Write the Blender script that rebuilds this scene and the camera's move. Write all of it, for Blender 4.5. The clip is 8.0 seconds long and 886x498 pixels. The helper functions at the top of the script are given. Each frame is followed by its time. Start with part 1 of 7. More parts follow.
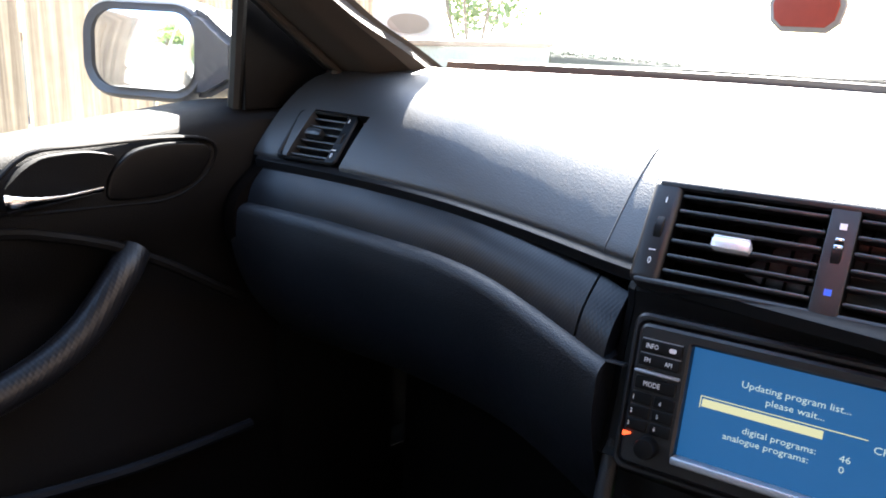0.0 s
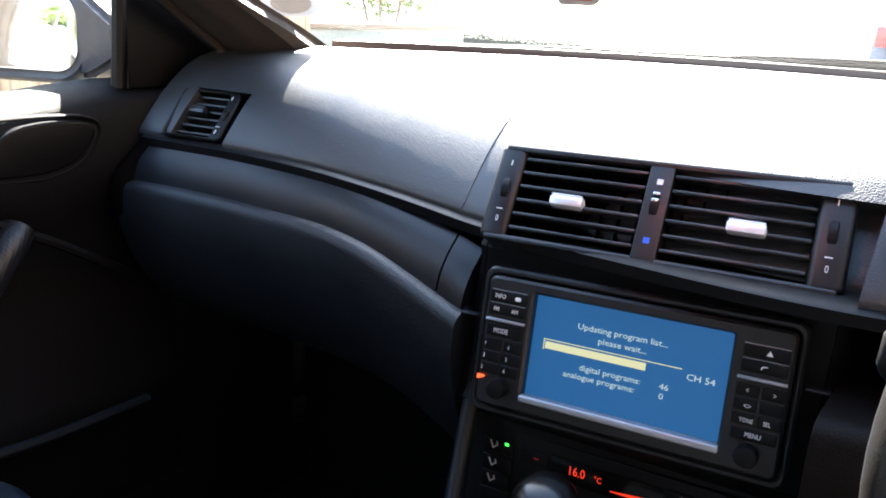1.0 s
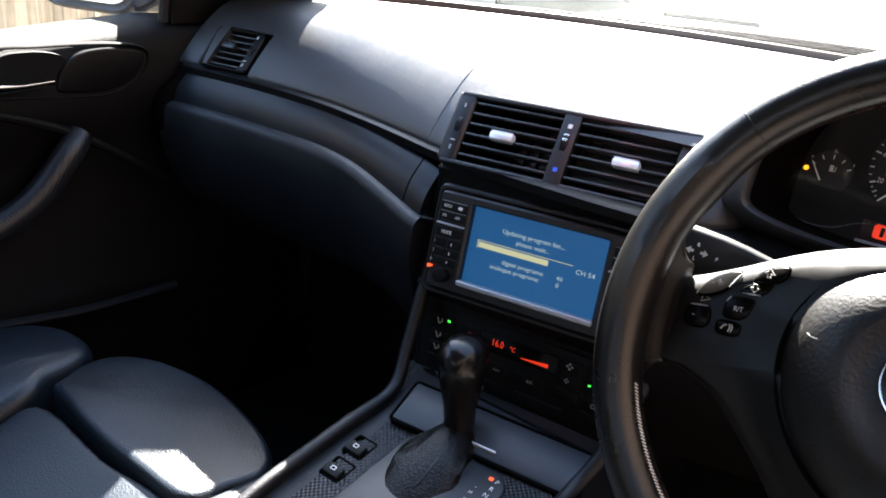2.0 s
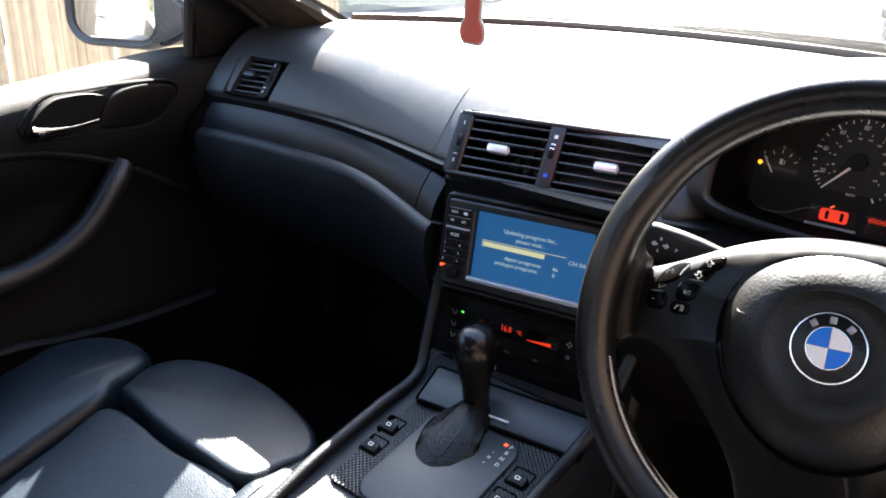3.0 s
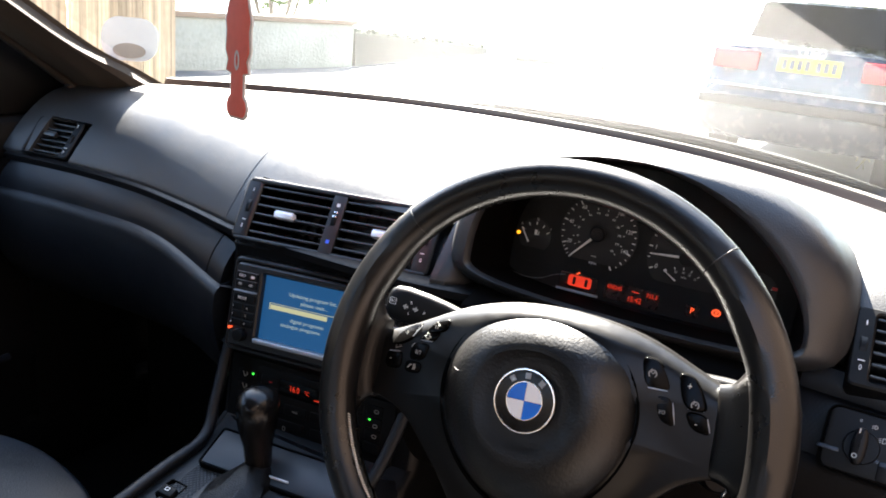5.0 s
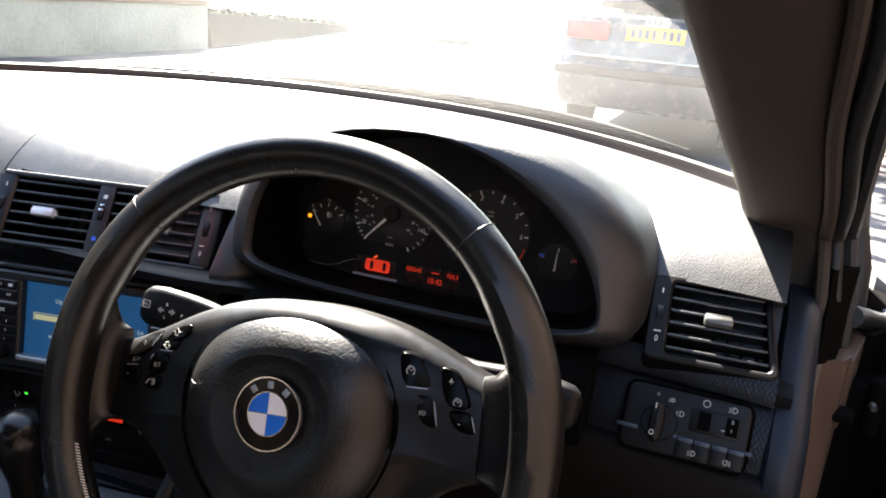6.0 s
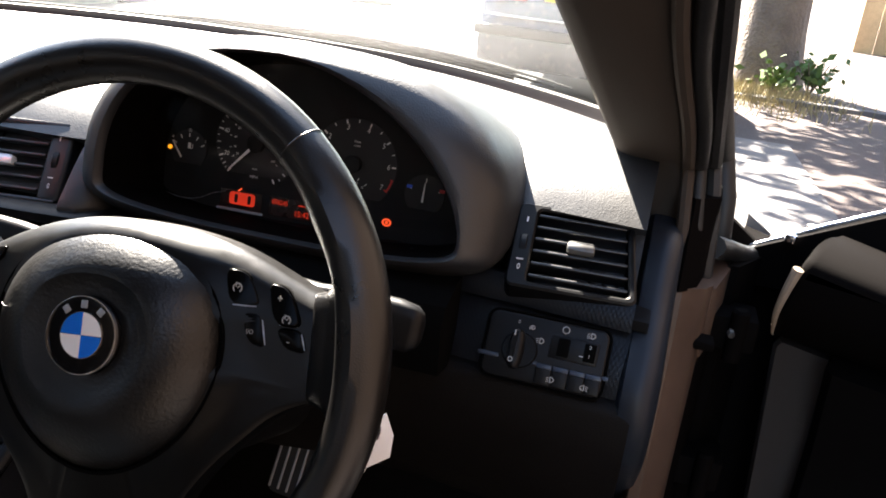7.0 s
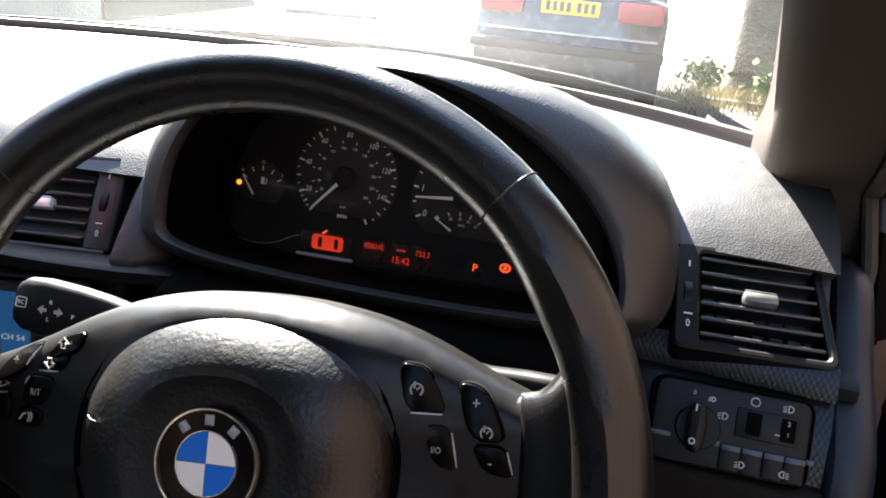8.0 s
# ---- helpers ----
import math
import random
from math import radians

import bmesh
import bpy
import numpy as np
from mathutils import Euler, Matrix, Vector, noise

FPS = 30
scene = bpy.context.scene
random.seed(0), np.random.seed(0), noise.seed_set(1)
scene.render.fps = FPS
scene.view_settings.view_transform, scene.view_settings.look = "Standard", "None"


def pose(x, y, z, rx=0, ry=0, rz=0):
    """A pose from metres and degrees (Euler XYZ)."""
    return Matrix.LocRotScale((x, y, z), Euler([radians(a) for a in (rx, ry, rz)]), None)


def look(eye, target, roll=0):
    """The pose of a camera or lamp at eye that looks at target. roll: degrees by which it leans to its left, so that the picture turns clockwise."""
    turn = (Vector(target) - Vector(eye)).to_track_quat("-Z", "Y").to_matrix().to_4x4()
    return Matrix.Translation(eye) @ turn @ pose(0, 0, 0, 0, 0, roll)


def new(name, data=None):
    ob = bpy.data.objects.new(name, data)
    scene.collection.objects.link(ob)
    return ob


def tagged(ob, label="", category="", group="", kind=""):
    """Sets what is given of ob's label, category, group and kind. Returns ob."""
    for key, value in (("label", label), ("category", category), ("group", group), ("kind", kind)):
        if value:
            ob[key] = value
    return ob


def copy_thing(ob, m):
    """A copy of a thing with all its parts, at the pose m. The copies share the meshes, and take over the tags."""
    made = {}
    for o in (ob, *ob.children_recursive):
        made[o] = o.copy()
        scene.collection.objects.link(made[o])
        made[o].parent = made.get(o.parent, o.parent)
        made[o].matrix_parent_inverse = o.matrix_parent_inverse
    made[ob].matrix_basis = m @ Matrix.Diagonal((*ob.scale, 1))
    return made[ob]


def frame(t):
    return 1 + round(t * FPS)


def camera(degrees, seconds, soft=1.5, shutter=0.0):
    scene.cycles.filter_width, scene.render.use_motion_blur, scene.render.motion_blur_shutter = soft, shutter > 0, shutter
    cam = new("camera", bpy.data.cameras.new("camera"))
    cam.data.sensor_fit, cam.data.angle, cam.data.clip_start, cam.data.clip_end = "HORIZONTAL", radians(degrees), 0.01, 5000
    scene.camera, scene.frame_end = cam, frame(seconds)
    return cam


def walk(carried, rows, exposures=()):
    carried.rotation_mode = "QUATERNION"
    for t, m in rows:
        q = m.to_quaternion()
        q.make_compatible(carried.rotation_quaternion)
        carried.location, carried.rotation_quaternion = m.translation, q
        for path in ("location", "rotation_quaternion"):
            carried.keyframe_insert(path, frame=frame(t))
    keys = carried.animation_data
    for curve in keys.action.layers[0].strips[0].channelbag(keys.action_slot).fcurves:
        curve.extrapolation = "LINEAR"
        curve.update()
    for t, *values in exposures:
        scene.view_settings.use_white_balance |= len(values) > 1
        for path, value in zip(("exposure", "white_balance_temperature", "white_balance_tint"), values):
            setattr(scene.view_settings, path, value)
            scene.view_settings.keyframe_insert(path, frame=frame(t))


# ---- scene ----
cam = camera(57.5, 8.0, 1.8)
PATH = [
    (0, (0.145, -0.541, 1.039), (-1.138, 0.893, 0.492), 2.8),
    (0.5, (0.143, -0.515, 1.055), (-1.047, 0.995, 0.502), 0.4),
    (1, (0.215, -0.549, 1.037), (-0.914, 0.999, 0.462), 2.8),
    (1.5, (0.33, -0.61, 1.044), (-0.811, 0.935, 0.485), 4.9),
    (2, (0.389, -0.678, 1.076), (-0.746, 0.81, 0.37), 6.4),
    (2.2, (0.41, -0.715, 1.09), (-0.733, 0.761, 0.371), 6.8),
    (3.3, (0.472, -0.769, 1.15), (-0.689, 0.679, 0.404), 1.1),
    (3.5, (0.481, -0.778, 1.154), (-0.683, 0.675, 0.425), 1.2),
    (4, (0.511, -0.787, 1.158), (-0.668, 0.669, 0.458), 1.6),
    (4.5, (0.539, -0.775, 1.166), (-0.576, 0.769, 0.556), 3.7),
    (4.7, (0.548, -0.765, 1.165), (-0.475, 0.849, 0.576), 5.0),
    (5.8, (0.597, -0.656, 1.157), (-0.119, 1.118, 0.573), 5.1),
    (6, (0.612, -0.633, 1.154), (-0.026, 1.165, 0.554), 5.0),
    (6.5, (0.648, -0.596, 1.136), (0.165, 1.24, 0.507), 5.7),
    (7, (0.666, -0.604, 1.122), (0.215, 1.228, 0.459), 6.6),
    (7.5, (0.613, -0.582, 1.121), (0.248, 1.282, 0.496), 7.8),
    (8, (0.521, -0.508, 1.097), (0.097, 1.342, 0.466), 5.6),
]
walk(cam, [(t, look(eye, target, roll)) for t, eye, target, roll in PATH],
     [(0, 5.05, 6550, 10), (0.5, 5.06, 6600, 10), (1, 5.00, 6600, 10), (1.5, 4.82, 6600, 10), (2, 4.60, 6600, 10), (3.5, 4.78, 6600, 10), (4.5, 4.67, 6700, 10), (6, 4.12, 6850, 11), (6.5, 3.96, 6950, 12), (7, 3.92, 6950, 12), (7.5, 4.08, 6750, 11), (8, 4.12, 6600, 10)])

SUN = Vector((-0.4457, 0.6366, 0.6293)).normalized()
world = bpy.data.worlds.new("sky")
scene.world = world
world.use_nodes = True
_sky = world.node_tree.nodes.new("ShaderNodeTexSky")
_sky.sky_type, _sky.sun_disc = "NISHITA", False
_sky.sun_elevation, _sky.sun_rotation = math.asin(SUN.z), math.atan2(SUN.x, SUN.y)
_bg = world.node_tree.nodes["Background"]
_bg.inputs["Strength"].default_value = 0.06
world.node_tree.links.new(_sky.outputs[0], _bg.inputs[0])
sun = new("sun", bpy.data.lights.new("sun", "SUN"))
sun.data.energy, sun.data.angle, sun.data.color = 5.0, radians(0.5), (1.0, 0.95, 0.87)
sun.matrix_world = look(SUN * 30, (0, 0, 0))


# ---- helpers for meshes ----
def part(name, bm, mat, parent=None, label="", matrix=None, sharp=38):
    """One bmesh as one mesh object under a thing or a part."""
    bmesh.ops.recalc_face_normals(bm, faces=bm.faces[:])
    me = bpy.data.meshes.new(name)
    bm.to_mesh(me)
    bm.free()
    for p in me.polygons:
        p.use_smooth = True
    me.set_sharp_from_angle(angle=radians(sharp))
    me.materials.append(mat)
    ob = new(name, me)
    if matrix is not None:
        ob.matrix_basis = matrix
    if parent is not None:
        ob.parent = parent
    if label:
        ob["label"] = label
    return ob


def thing(name, label, category, matrix=None, group="", kind=""):
    ob = new(name)
    ob.empty_display_size = 0.02
    if matrix is not None:
        ob.matrix_basis = matrix
    return tagged(ob, label, category, group, kind)


def face_pose(x, y, z, tilt, yaw=0.0, roll=0.0):
    """A panel's frame: x along it, y up it, z out of it towards the seats; tilt: degrees by which it leans forward at the top."""
    return pose(x, y, z, 90 - tilt, 0, yaw) @ pose(0, 0, 0, 0, 0, roll)


def box(bm, x0, x1, y0, y1, z0, z1, bev=0.0, seg=2, m=None):
    r = bmesh.ops.create_cube(bm, size=1, matrix=Matrix.LocRotScale(((x0 + x1) / 2, (y0 + y1) / 2, (z0 + z1) / 2), None, (abs(x1 - x0), abs(y1 - y0), abs(z1 - z0))))
    vs = r["verts"]
    if bev:
        es = list({e for v in vs for e in v.link_edges})
        b = bmesh.ops.bevel(bm, geom=es, offset=bev, segments=seg, profile=0.5, affect="EDGES", clamp_overlap=True)
        vs = list({v for f in b["faces"] for v in f.verts} | {v for v in vs if v.is_valid})
    if m is not None:
        bmesh.ops.transform(bm, matrix=m, verts=[v for v in vs if v.is_valid])
    return bm


def rrect(w, h, r, cx=0.0, cy=0.0, n=5):
    pts = []
    for k, (sx, sy) in enumerate(((1, 1), (-1, 1), (-1, -1), (1, -1))):
        for i in range(n + 1):
            a = radians(90 * k + 90 * i / n)
            pts.append((cx + sx * (w / 2 - r) + r * math.cos(a), cy + sy * (h / 2 - r) + r * math.sin(a)))
    return pts


def ellipse(a, b, cx=0.0, cy=0.0, n=32, power=2.0):
    out = []
    for i in range(n):
        t = 2 * math.pi * i / n
        c, s = math.cos(t), math.sin(t)
        out.append((cx + a * math.copysign(abs(c) ** (2 / power), c), cy + b * math.copysign(abs(s) ** (2 / power), s)))
    return out


def loft(bm, rings, closed=True, cap0=False, cap1=False):
    """Quads between rings of equally many points."""
    vs = [[bm.verts.new(p) for p in ring] for ring in rings]
    n = len(vs[0])
    for a, b in zip(vs, vs[1:]):
        for i in range(n if closed else n - 1):
            j = (i + 1) % n
            bm.faces.new((a[i], a[j], b[j], b[i]))
    if cap0:
        bm.faces.new(vs[0])
    if cap1:
        bm.faces.new(vs[-1])
    return bm


def grow(outline, d):
    """An outline moved outwards by d (inwards: minus)."""
    n, out = len(outline), []
    area = sum(a[0] * b[1] - b[0] * a[1] for a, b in zip(outline, outline[1:] + outline[:1]))
    s = 1 if area > 0 else -1
    for i in range(n):
        a, b, c = (Vector(outline[k % n]) for k in (i - 1, i, i + 1))
        t = (c - a)
        if t.length < 1e-9:
            t = c - b
        t.normalize()
        out.append((b.x + s * t.y * d, b.y - s * t.x * d))
    return out


def cut_corners(pts, rounds=2):
    """A rounded outline inside a polygon."""
    for _ in range(rounds):
        pts = [q for a, b in zip(pts, pts[1:] + pts[:1]) for q in ((a[0] * 0.8 + b[0] * 0.2, a[1] * 0.8 + b[1] * 0.2), (a[0] * 0.2 + b[0] * 0.8, a[1] * 0.2 + b[1] * 0.8))]
    return pts


def prism(bm, outline, z0, z1, bev=0.0, cap0=True):
    """A plate of that outline with a rounded upper edge."""
    rings = [[(x, y, z0) for x, y in outline]]
    if bev:
        for k in range(4):
            a = radians(90 * k / 3)
            rings.append([(x, y, z1 - bev + bev * math.sin(a)) for x, y in grow(outline, -bev * (1 - math.cos(a)))])
    else:
        rings.append([(x, y, z1) for x, y in outline])
    return loft(bm, rings, True, cap0, True)


def ring_plate(bm, outer, inner, z0, z1, bev=0.0, depth=None):
    """A frame between two outlines with a hole that goes through."""
    d = z0 if depth is None else depth
    rings = [[(x, y, z0) for x, y in outer], [(x, y, z1 - bev) for x, y in outer], [(x, y, z1) for x, y in grow(outer, -bev)],
             [(x, y, z1) for x, y in grow(inner, bev)], [(x, y, z1 - bev) for x, y in inner], [(x, y, d) for x, y in inner]]
    return loft(bm, rings)


def tube(bm, pts, r, n=10, closed=False, flat=1.0):
    pts = [Vector(p) for p in pts]
    m, rings, side = len(pts), [], None
    for i, p in enumerate(pts):
        if closed:
            t = (pts[(i + 1) % m] - pts[i - 1]).normalized()
        else:
            t = (pts[min(i + 1, m - 1)] - pts[max(i - 1, 0)]).normalized()
        if side is None:
            side = t.orthogonal().normalized()
        side = (side - t * side.dot(t)).normalized()
        up = t.cross(side)
        rr = r[i] if isinstance(r, (list, tuple)) else r
        rings.append([p + side * rr * math.cos(2 * math.pi * k / n) + up * rr * flat * math.sin(2 * math.pi * k / n) for k in range(n)])
    if closed:
        rings.append(rings[0])
    loft(bm, rings, True, not closed, not closed)
    if closed:
        bmesh.ops.remove_doubles(bm, verts=bm.verts[:], dist=1e-6)
    return bm


def lathe(bm, profile, n=32, m=None):
    """Turns (radius, height) round the z axis."""
    rings = [[(r * math.cos(2 * math.pi * k / n), r * math.sin(2 * math.pi * k / n), z) for k in range(n)] for r, z in profile]
    if m is not None:
        rings = [[m @ Vector(p) for p in ring] for ring in rings]
    return loft(bm, rings, True, True, True)


def smooth_line(pts, n):
    """A smooth line through control points, with n steps for each span (Catmull-Rom)."""
    pts = [Vector(p) for p in pts]
    ext = [2 * pts[0] - pts[1]] + pts + [2 * pts[-1] - pts[-2]]
    out = []
    for i in range(1, len(ext) - 2):
        a, b, c, d = ext[i - 1:i + 3]
        for k in range(n):
            t = k / n
            out.append(0.5 * (2 * b + (c - a) * t + (2 * a - 5 * b + 4 * c - d) * t * t + (3 * b - a - 3 * c + d) * t ** 3))
    return out + [pts[-1]]


def text(name, body, size, mat, parent, x=0.0, y=0.0, z=0.0, align="CENTER", turn=0.0, squeeze=1.0, matrix=None, slant=0.0):
    cu = bpy.data.curves.new(name, "FONT")
    cu.body, cu.size, cu.align_x, cu.align_y, cu.extrude, cu.resolution_u, cu.shear = body, size, align, "CENTER", 0.0001, 2, slant
    tmp = bpy.data.objects.new(name, cu)
    me = bpy.data.meshes.new_from_object(tmp)
    bpy.data.objects.remove(tmp)
    me.materials.clear()
    me.materials.append(mat)
    ob = new(name, me)
    ob.matrix_basis = (matrix or Matrix()) @ pose(x, y, z, 0, 0, turn) @ Matrix.Diagonal((squeeze, 1, 1, 1))
    ob.parent = parent
    return ob


# ---- materials ----
def mat(name, color, rough=0.5, metal=0.0, spec=0.5, grain=0.0, grain_scale=900.0, vary=0.12, vary_scale=9.0, coat=0.0, dust=0.0, cells=False, emit=None, power=0.0, per_piece=0.0, sheen=0.0):
    """A surface with two scales of variation in colour and roughness and a fine relief."""
    m = bpy.data.materials.new(name)
    m.use_nodes = True
    nt = m.node_tree
    b = nt.nodes["Principled BSDF"]
    N, Lk = nt.nodes.new, nt.links.new
    b.inputs["Metallic"].default_value = metal
    b.inputs["Specular IOR Level"].default_value = spec
    b.inputs["Coat Weight"].default_value = coat
    b.inputs["Sheen Weight"].default_value = sheen
    b.inputs["Roughness"].default_value = rough
    tc = N("ShaderNodeTexCoord")
    big = N("ShaderNodeTexNoise")
    big.inputs["Scale"].default_value, big.inputs["Detail"].default_value = vary_scale, 6.0
    Lk(tc.outputs["Object"], big.inputs["Vector"])
    fine = N("ShaderNodeTexNoise")
    fine.inputs["Scale"].default_value, fine.inputs["Detail"].default_value = vary_scale * 14, 4.0
    Lk(tc.outputs["Object"], fine.inputs["Vector"])
    mixv = N("ShaderNodeMath")
    mixv.operation = "MULTIPLY_ADD"
    Lk(fine.outputs["Fac"], mixv.inputs[0])
    mixv.inputs[1].default_value = 0.5
    Lk(big.outputs["Fac"], mixv.inputs[2])
    rng = N("ShaderNodeMapRange")
    rng.inputs["From Min"].default_value, rng.inputs["From Max"].default_value = 0.45, 1.05
    rng.inputs["To Min"].default_value, rng.inputs["To Max"].default_value = 1 - vary, 1 + vary
    Lk(mixv.outputs[0], rng.inputs["Value"])
    hsv = N("ShaderNodeHueSaturation")
    hsv.inputs["Color"].default_value = (*color, 1)
    Lk(rng.outputs[0], hsv.inputs["Value"])
    col = hsv.outputs[0]
    if per_piece:
        info = N("ShaderNodeObjectInfo")
        r2 = N("ShaderNodeMapRange")
        r2.inputs["To Min"].default_value, r2.inputs["To Max"].default_value = 1 - per_piece, 1 + per_piece
        Lk(info.outputs["Random"], r2.inputs["Value"])
        h2 = N("ShaderNodeHueSaturation")
        Lk(col, h2.inputs["Color"])
        Lk(r2.outputs[0], h2.inputs["Value"])
        col = h2.outputs[0]
    if dust:
        mx = N("ShaderNodeMix")
        mx.data_type = "RGBA"
        dn = N("ShaderNodeMapRange")
        dn.inputs["From Min"].default_value, dn.inputs["From Max"].default_value = 0.55, 1.0
        dn.inputs["To Min"].default_value, dn.inputs["To Max"].default_value = dust * 0.5, dust
        Lk(mixv.outputs[0], dn.inputs["Value"])
        Lk(dn.outputs[0], mx.inputs[0])
        Lk(col, mx.inputs[6])
        mx.inputs[7].default_value = (0.42, 0.39, 0.34, 1)
        col = mx.outputs[2]
    Lk(col, b.inputs["Base Color"])
    rr = N("ShaderNodeMapRange")
    rr.inputs["From Min"].default_value, rr.inputs["From Max"].default_value = 0.45, 1.05
    rr.inputs["To Min"].default_value, rr.inputs["To Max"].default_value = max(0.02, rough - 0.08), min(1, rough + 0.08)
    Lk(mixv.outputs[0], rr.inputs["Value"])
    Lk(rr.outputs[0], b.inputs["Roughness"])
    if grain:
        if cells:
            g = N("ShaderNodeTexVoronoi")
            g.inputs["Scale"].default_value = grain_scale
            out = g.outputs["Distance"]
        else:
            g = N("ShaderNodeTexNoise")
            g.inputs["Scale"].default_value, g.inputs["Detail"].default_value = grain_scale, 3.0
            out = g.outputs["Fac"]
        Lk(tc.outputs["Object"], g.inputs["Vector"])
        bp = N("ShaderNodeBump")
        bp.inputs["Strength"].default_value, bp.inputs["Distance"].default_value = grain, 0.6 / grain_scale
        Lk(out, bp.inputs["Height"])
        Lk(bp.outputs[0], b.inputs["Normal"])
    if emit:
        b.inputs["Emission Color"].default_value = (*emit, 1)
        b.inputs["Emission Strength"].default_value = power
    return m


# its dust value mixes in pale grey to lift the vinyl for glare
DASH = mat("soft black dash vinyl", (0.0125, 0.0132, 0.0148), 0.44, grain=0.15, grain_scale=650, cells=True, vary=0.3, vary_scale=6, dust=0.014, spec=0.72)
# blue skylight on the glovebox is put into this plastic's base
LOWER = mat("dark moulded plastic tinted by sky", (0.006, 0.0075, 0.0105), 0.44, spec=0.42, grain=0.35, grain_scale=700, cells=True, vary=0.2)
# LOWER's darker door copy; blocked doorway light is put into its base
DOOR_TRIM = mat("grained door plastic darkened for shade", (0.004, 0.004, 0.0045), 0.65, spec=0.16, grain=0.3, grain_scale=700, cells=True, vary=0.2)
PANEL = mat("smooth black plastic", (0.004, 0.004, 0.0045), 0.42, spec=0.2, grain=0.12, grain_scale=1500, vary=0.2)
# SPOKE's base holds the shade of an absent driver and warm bounce
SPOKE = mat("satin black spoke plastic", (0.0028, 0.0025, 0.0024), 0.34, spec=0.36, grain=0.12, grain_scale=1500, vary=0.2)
# LOWER's driver-side copy; the shade of a seated person is in it
KNEE = mat("lower plastic darkened for shade", (0.0046, 0.0034, 0.0028), 0.6, spec=0.16, grain=0.3, grain_scale=700, cells=True, vary=0.2)
GAITER = mat("soft dark gaiter leather", (0.0032, 0.0026, 0.0024), 0.38, spec=0.32, grain=0.3, grain_scale=500, cells=True, vary=0.35, vary_scale=30)
# lighter copy of PANEL; glare on the fascia is put into its colour
SOFT = mat("black fascia plastic lifted for glare", (0.0085, 0.0085, 0.0095), 0.42, spec=0.5, grain=0.12, grain_scale=1500, vary=0.25, vary_scale=16)
GLOSSY = mat("glossy black plastic", (0.004, 0.004, 0.0045), 0.14, spec=0.2, grain=0.03, grain_scale=600)
VENT = mat("black vent plastic", (0.010, 0.010, 0.011), 0.34, grain=0.1, grain_scale=1600, spec=0.7)
# near-black: the shade of recesses, shafts and gaps is in this colour
DEEP = mat("black plastic with recess shade", (0.0015, 0.0015, 0.0015), 0.95, spec=0.05, vary=0.2)
CHROME = mat("worn chrome", (0.75, 0.75, 0.76), 0.14, metal=1.0, vary=0.06)
SATIN = mat("satin silver plastic", (0.42, 0.44, 0.47), 0.38, metal=0.6, vary=0.08)
# rim and airbag bases hold a driver's shade and warm bounce
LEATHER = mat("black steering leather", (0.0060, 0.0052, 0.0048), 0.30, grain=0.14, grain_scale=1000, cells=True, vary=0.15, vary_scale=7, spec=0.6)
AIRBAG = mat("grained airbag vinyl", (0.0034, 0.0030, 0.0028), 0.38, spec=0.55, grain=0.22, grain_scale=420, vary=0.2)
# SEAT and CARBON: the sky's blue sheen is put into these bases
SEAT = mat("black seat leather tinted by sky", (0.0046, 0.0092, 0.0155), 0.38, grain=0.25, grain_scale=520, cells=True, vary=0.3, vary_scale=14, dust=0.002, spec=0.46)
CARBON = mat("woven black carbon film", (0.0050, 0.0060, 0.0085), 0.34, grain=0.0, vary=0.2, spec=0.34)
WHITE = mat("white print", (0.8, 0.8, 0.8), 0.5, vary=0.03)
BLUE_PAINT = mat("blue enamel", (0.004, 0.16, 0.70), 0.16, vary=0.05, spec=0.25)
WHITE_PAINT = mat("white enamel", (0.88, 0.88, 0.88), 0.16, vary=0.03, spec=0.25)
RED_LCD = mat("lit red display", (0.02, 0.0, 0.0), 0.4, emit=(1.0, 0.05, 0.02), power=0.036)
RED_LED = mat("lit red lamp", (0.1, 0.0, 0.0), 0.4, emit=(1.0, 0.1, 0.03), power=0.09)
AMBER = mat("lit amber lamp", (0.1, 0.04, 0.0), 0.4, emit=(1.0, 0.35, 0.02), power=0.11)
GREEN = mat("lit green lamp", (0.0, 0.1, 0.0), 0.4, emit=(0.05, 1.0, 0.08), power=0.1)
SCREEN = mat("lit blue screen", (0.01, 0.03, 0.06), 0.35, emit=(0.015, 0.12, 0.33), power=0.027, vary=0.04)
SCREEN_TEXT = mat("lit pale screen letters", (0.02, 0.02, 0.02), 0.5, emit=(0.55, 0.72, 0.75), power=0.030)
SCREEN_BAR = mat("lit yellow screen bar", (0.02, 0.02, 0.01), 0.5, emit=(0.70, 0.71, 0.44), power=0.033)
PRINT = mat("pale grey key print", (0.38, 0.38, 0.37), 0.5, vary=0.05)
BLUE_DOT = mat("blue printed mark", (0.03, 0.12, 0.75), 0.4)
RED_DOT = mat("red printed mark", (0.6, 0.03, 0.03), 0.4)
SILVER = mat("silver car paint", (0.42, 0.40, 0.37), 0.35, metal=0.7, vary=0.08, coat=0.5)
RUBBER = mat("black rubber seal", (0.008, 0.008, 0.008), 0.55, grain=0.2, grain_scale=500)
# FABRIC and TRIM: warm bounce light is put into these bases
FABRIC = mat("dark pillar cloth warmed by bounce", (0.046, 0.035, 0.027), 0.85, spec=0.25, grain=0.5, grain_scale=1200, vary=0.15)
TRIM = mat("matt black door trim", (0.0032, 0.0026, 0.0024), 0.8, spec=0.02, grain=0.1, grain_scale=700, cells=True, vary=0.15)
CARPET = mat("black carpet", (0.005, 0.005, 0.005), 1.0, spec=0.1, grain=0.9, grain_scale=500)


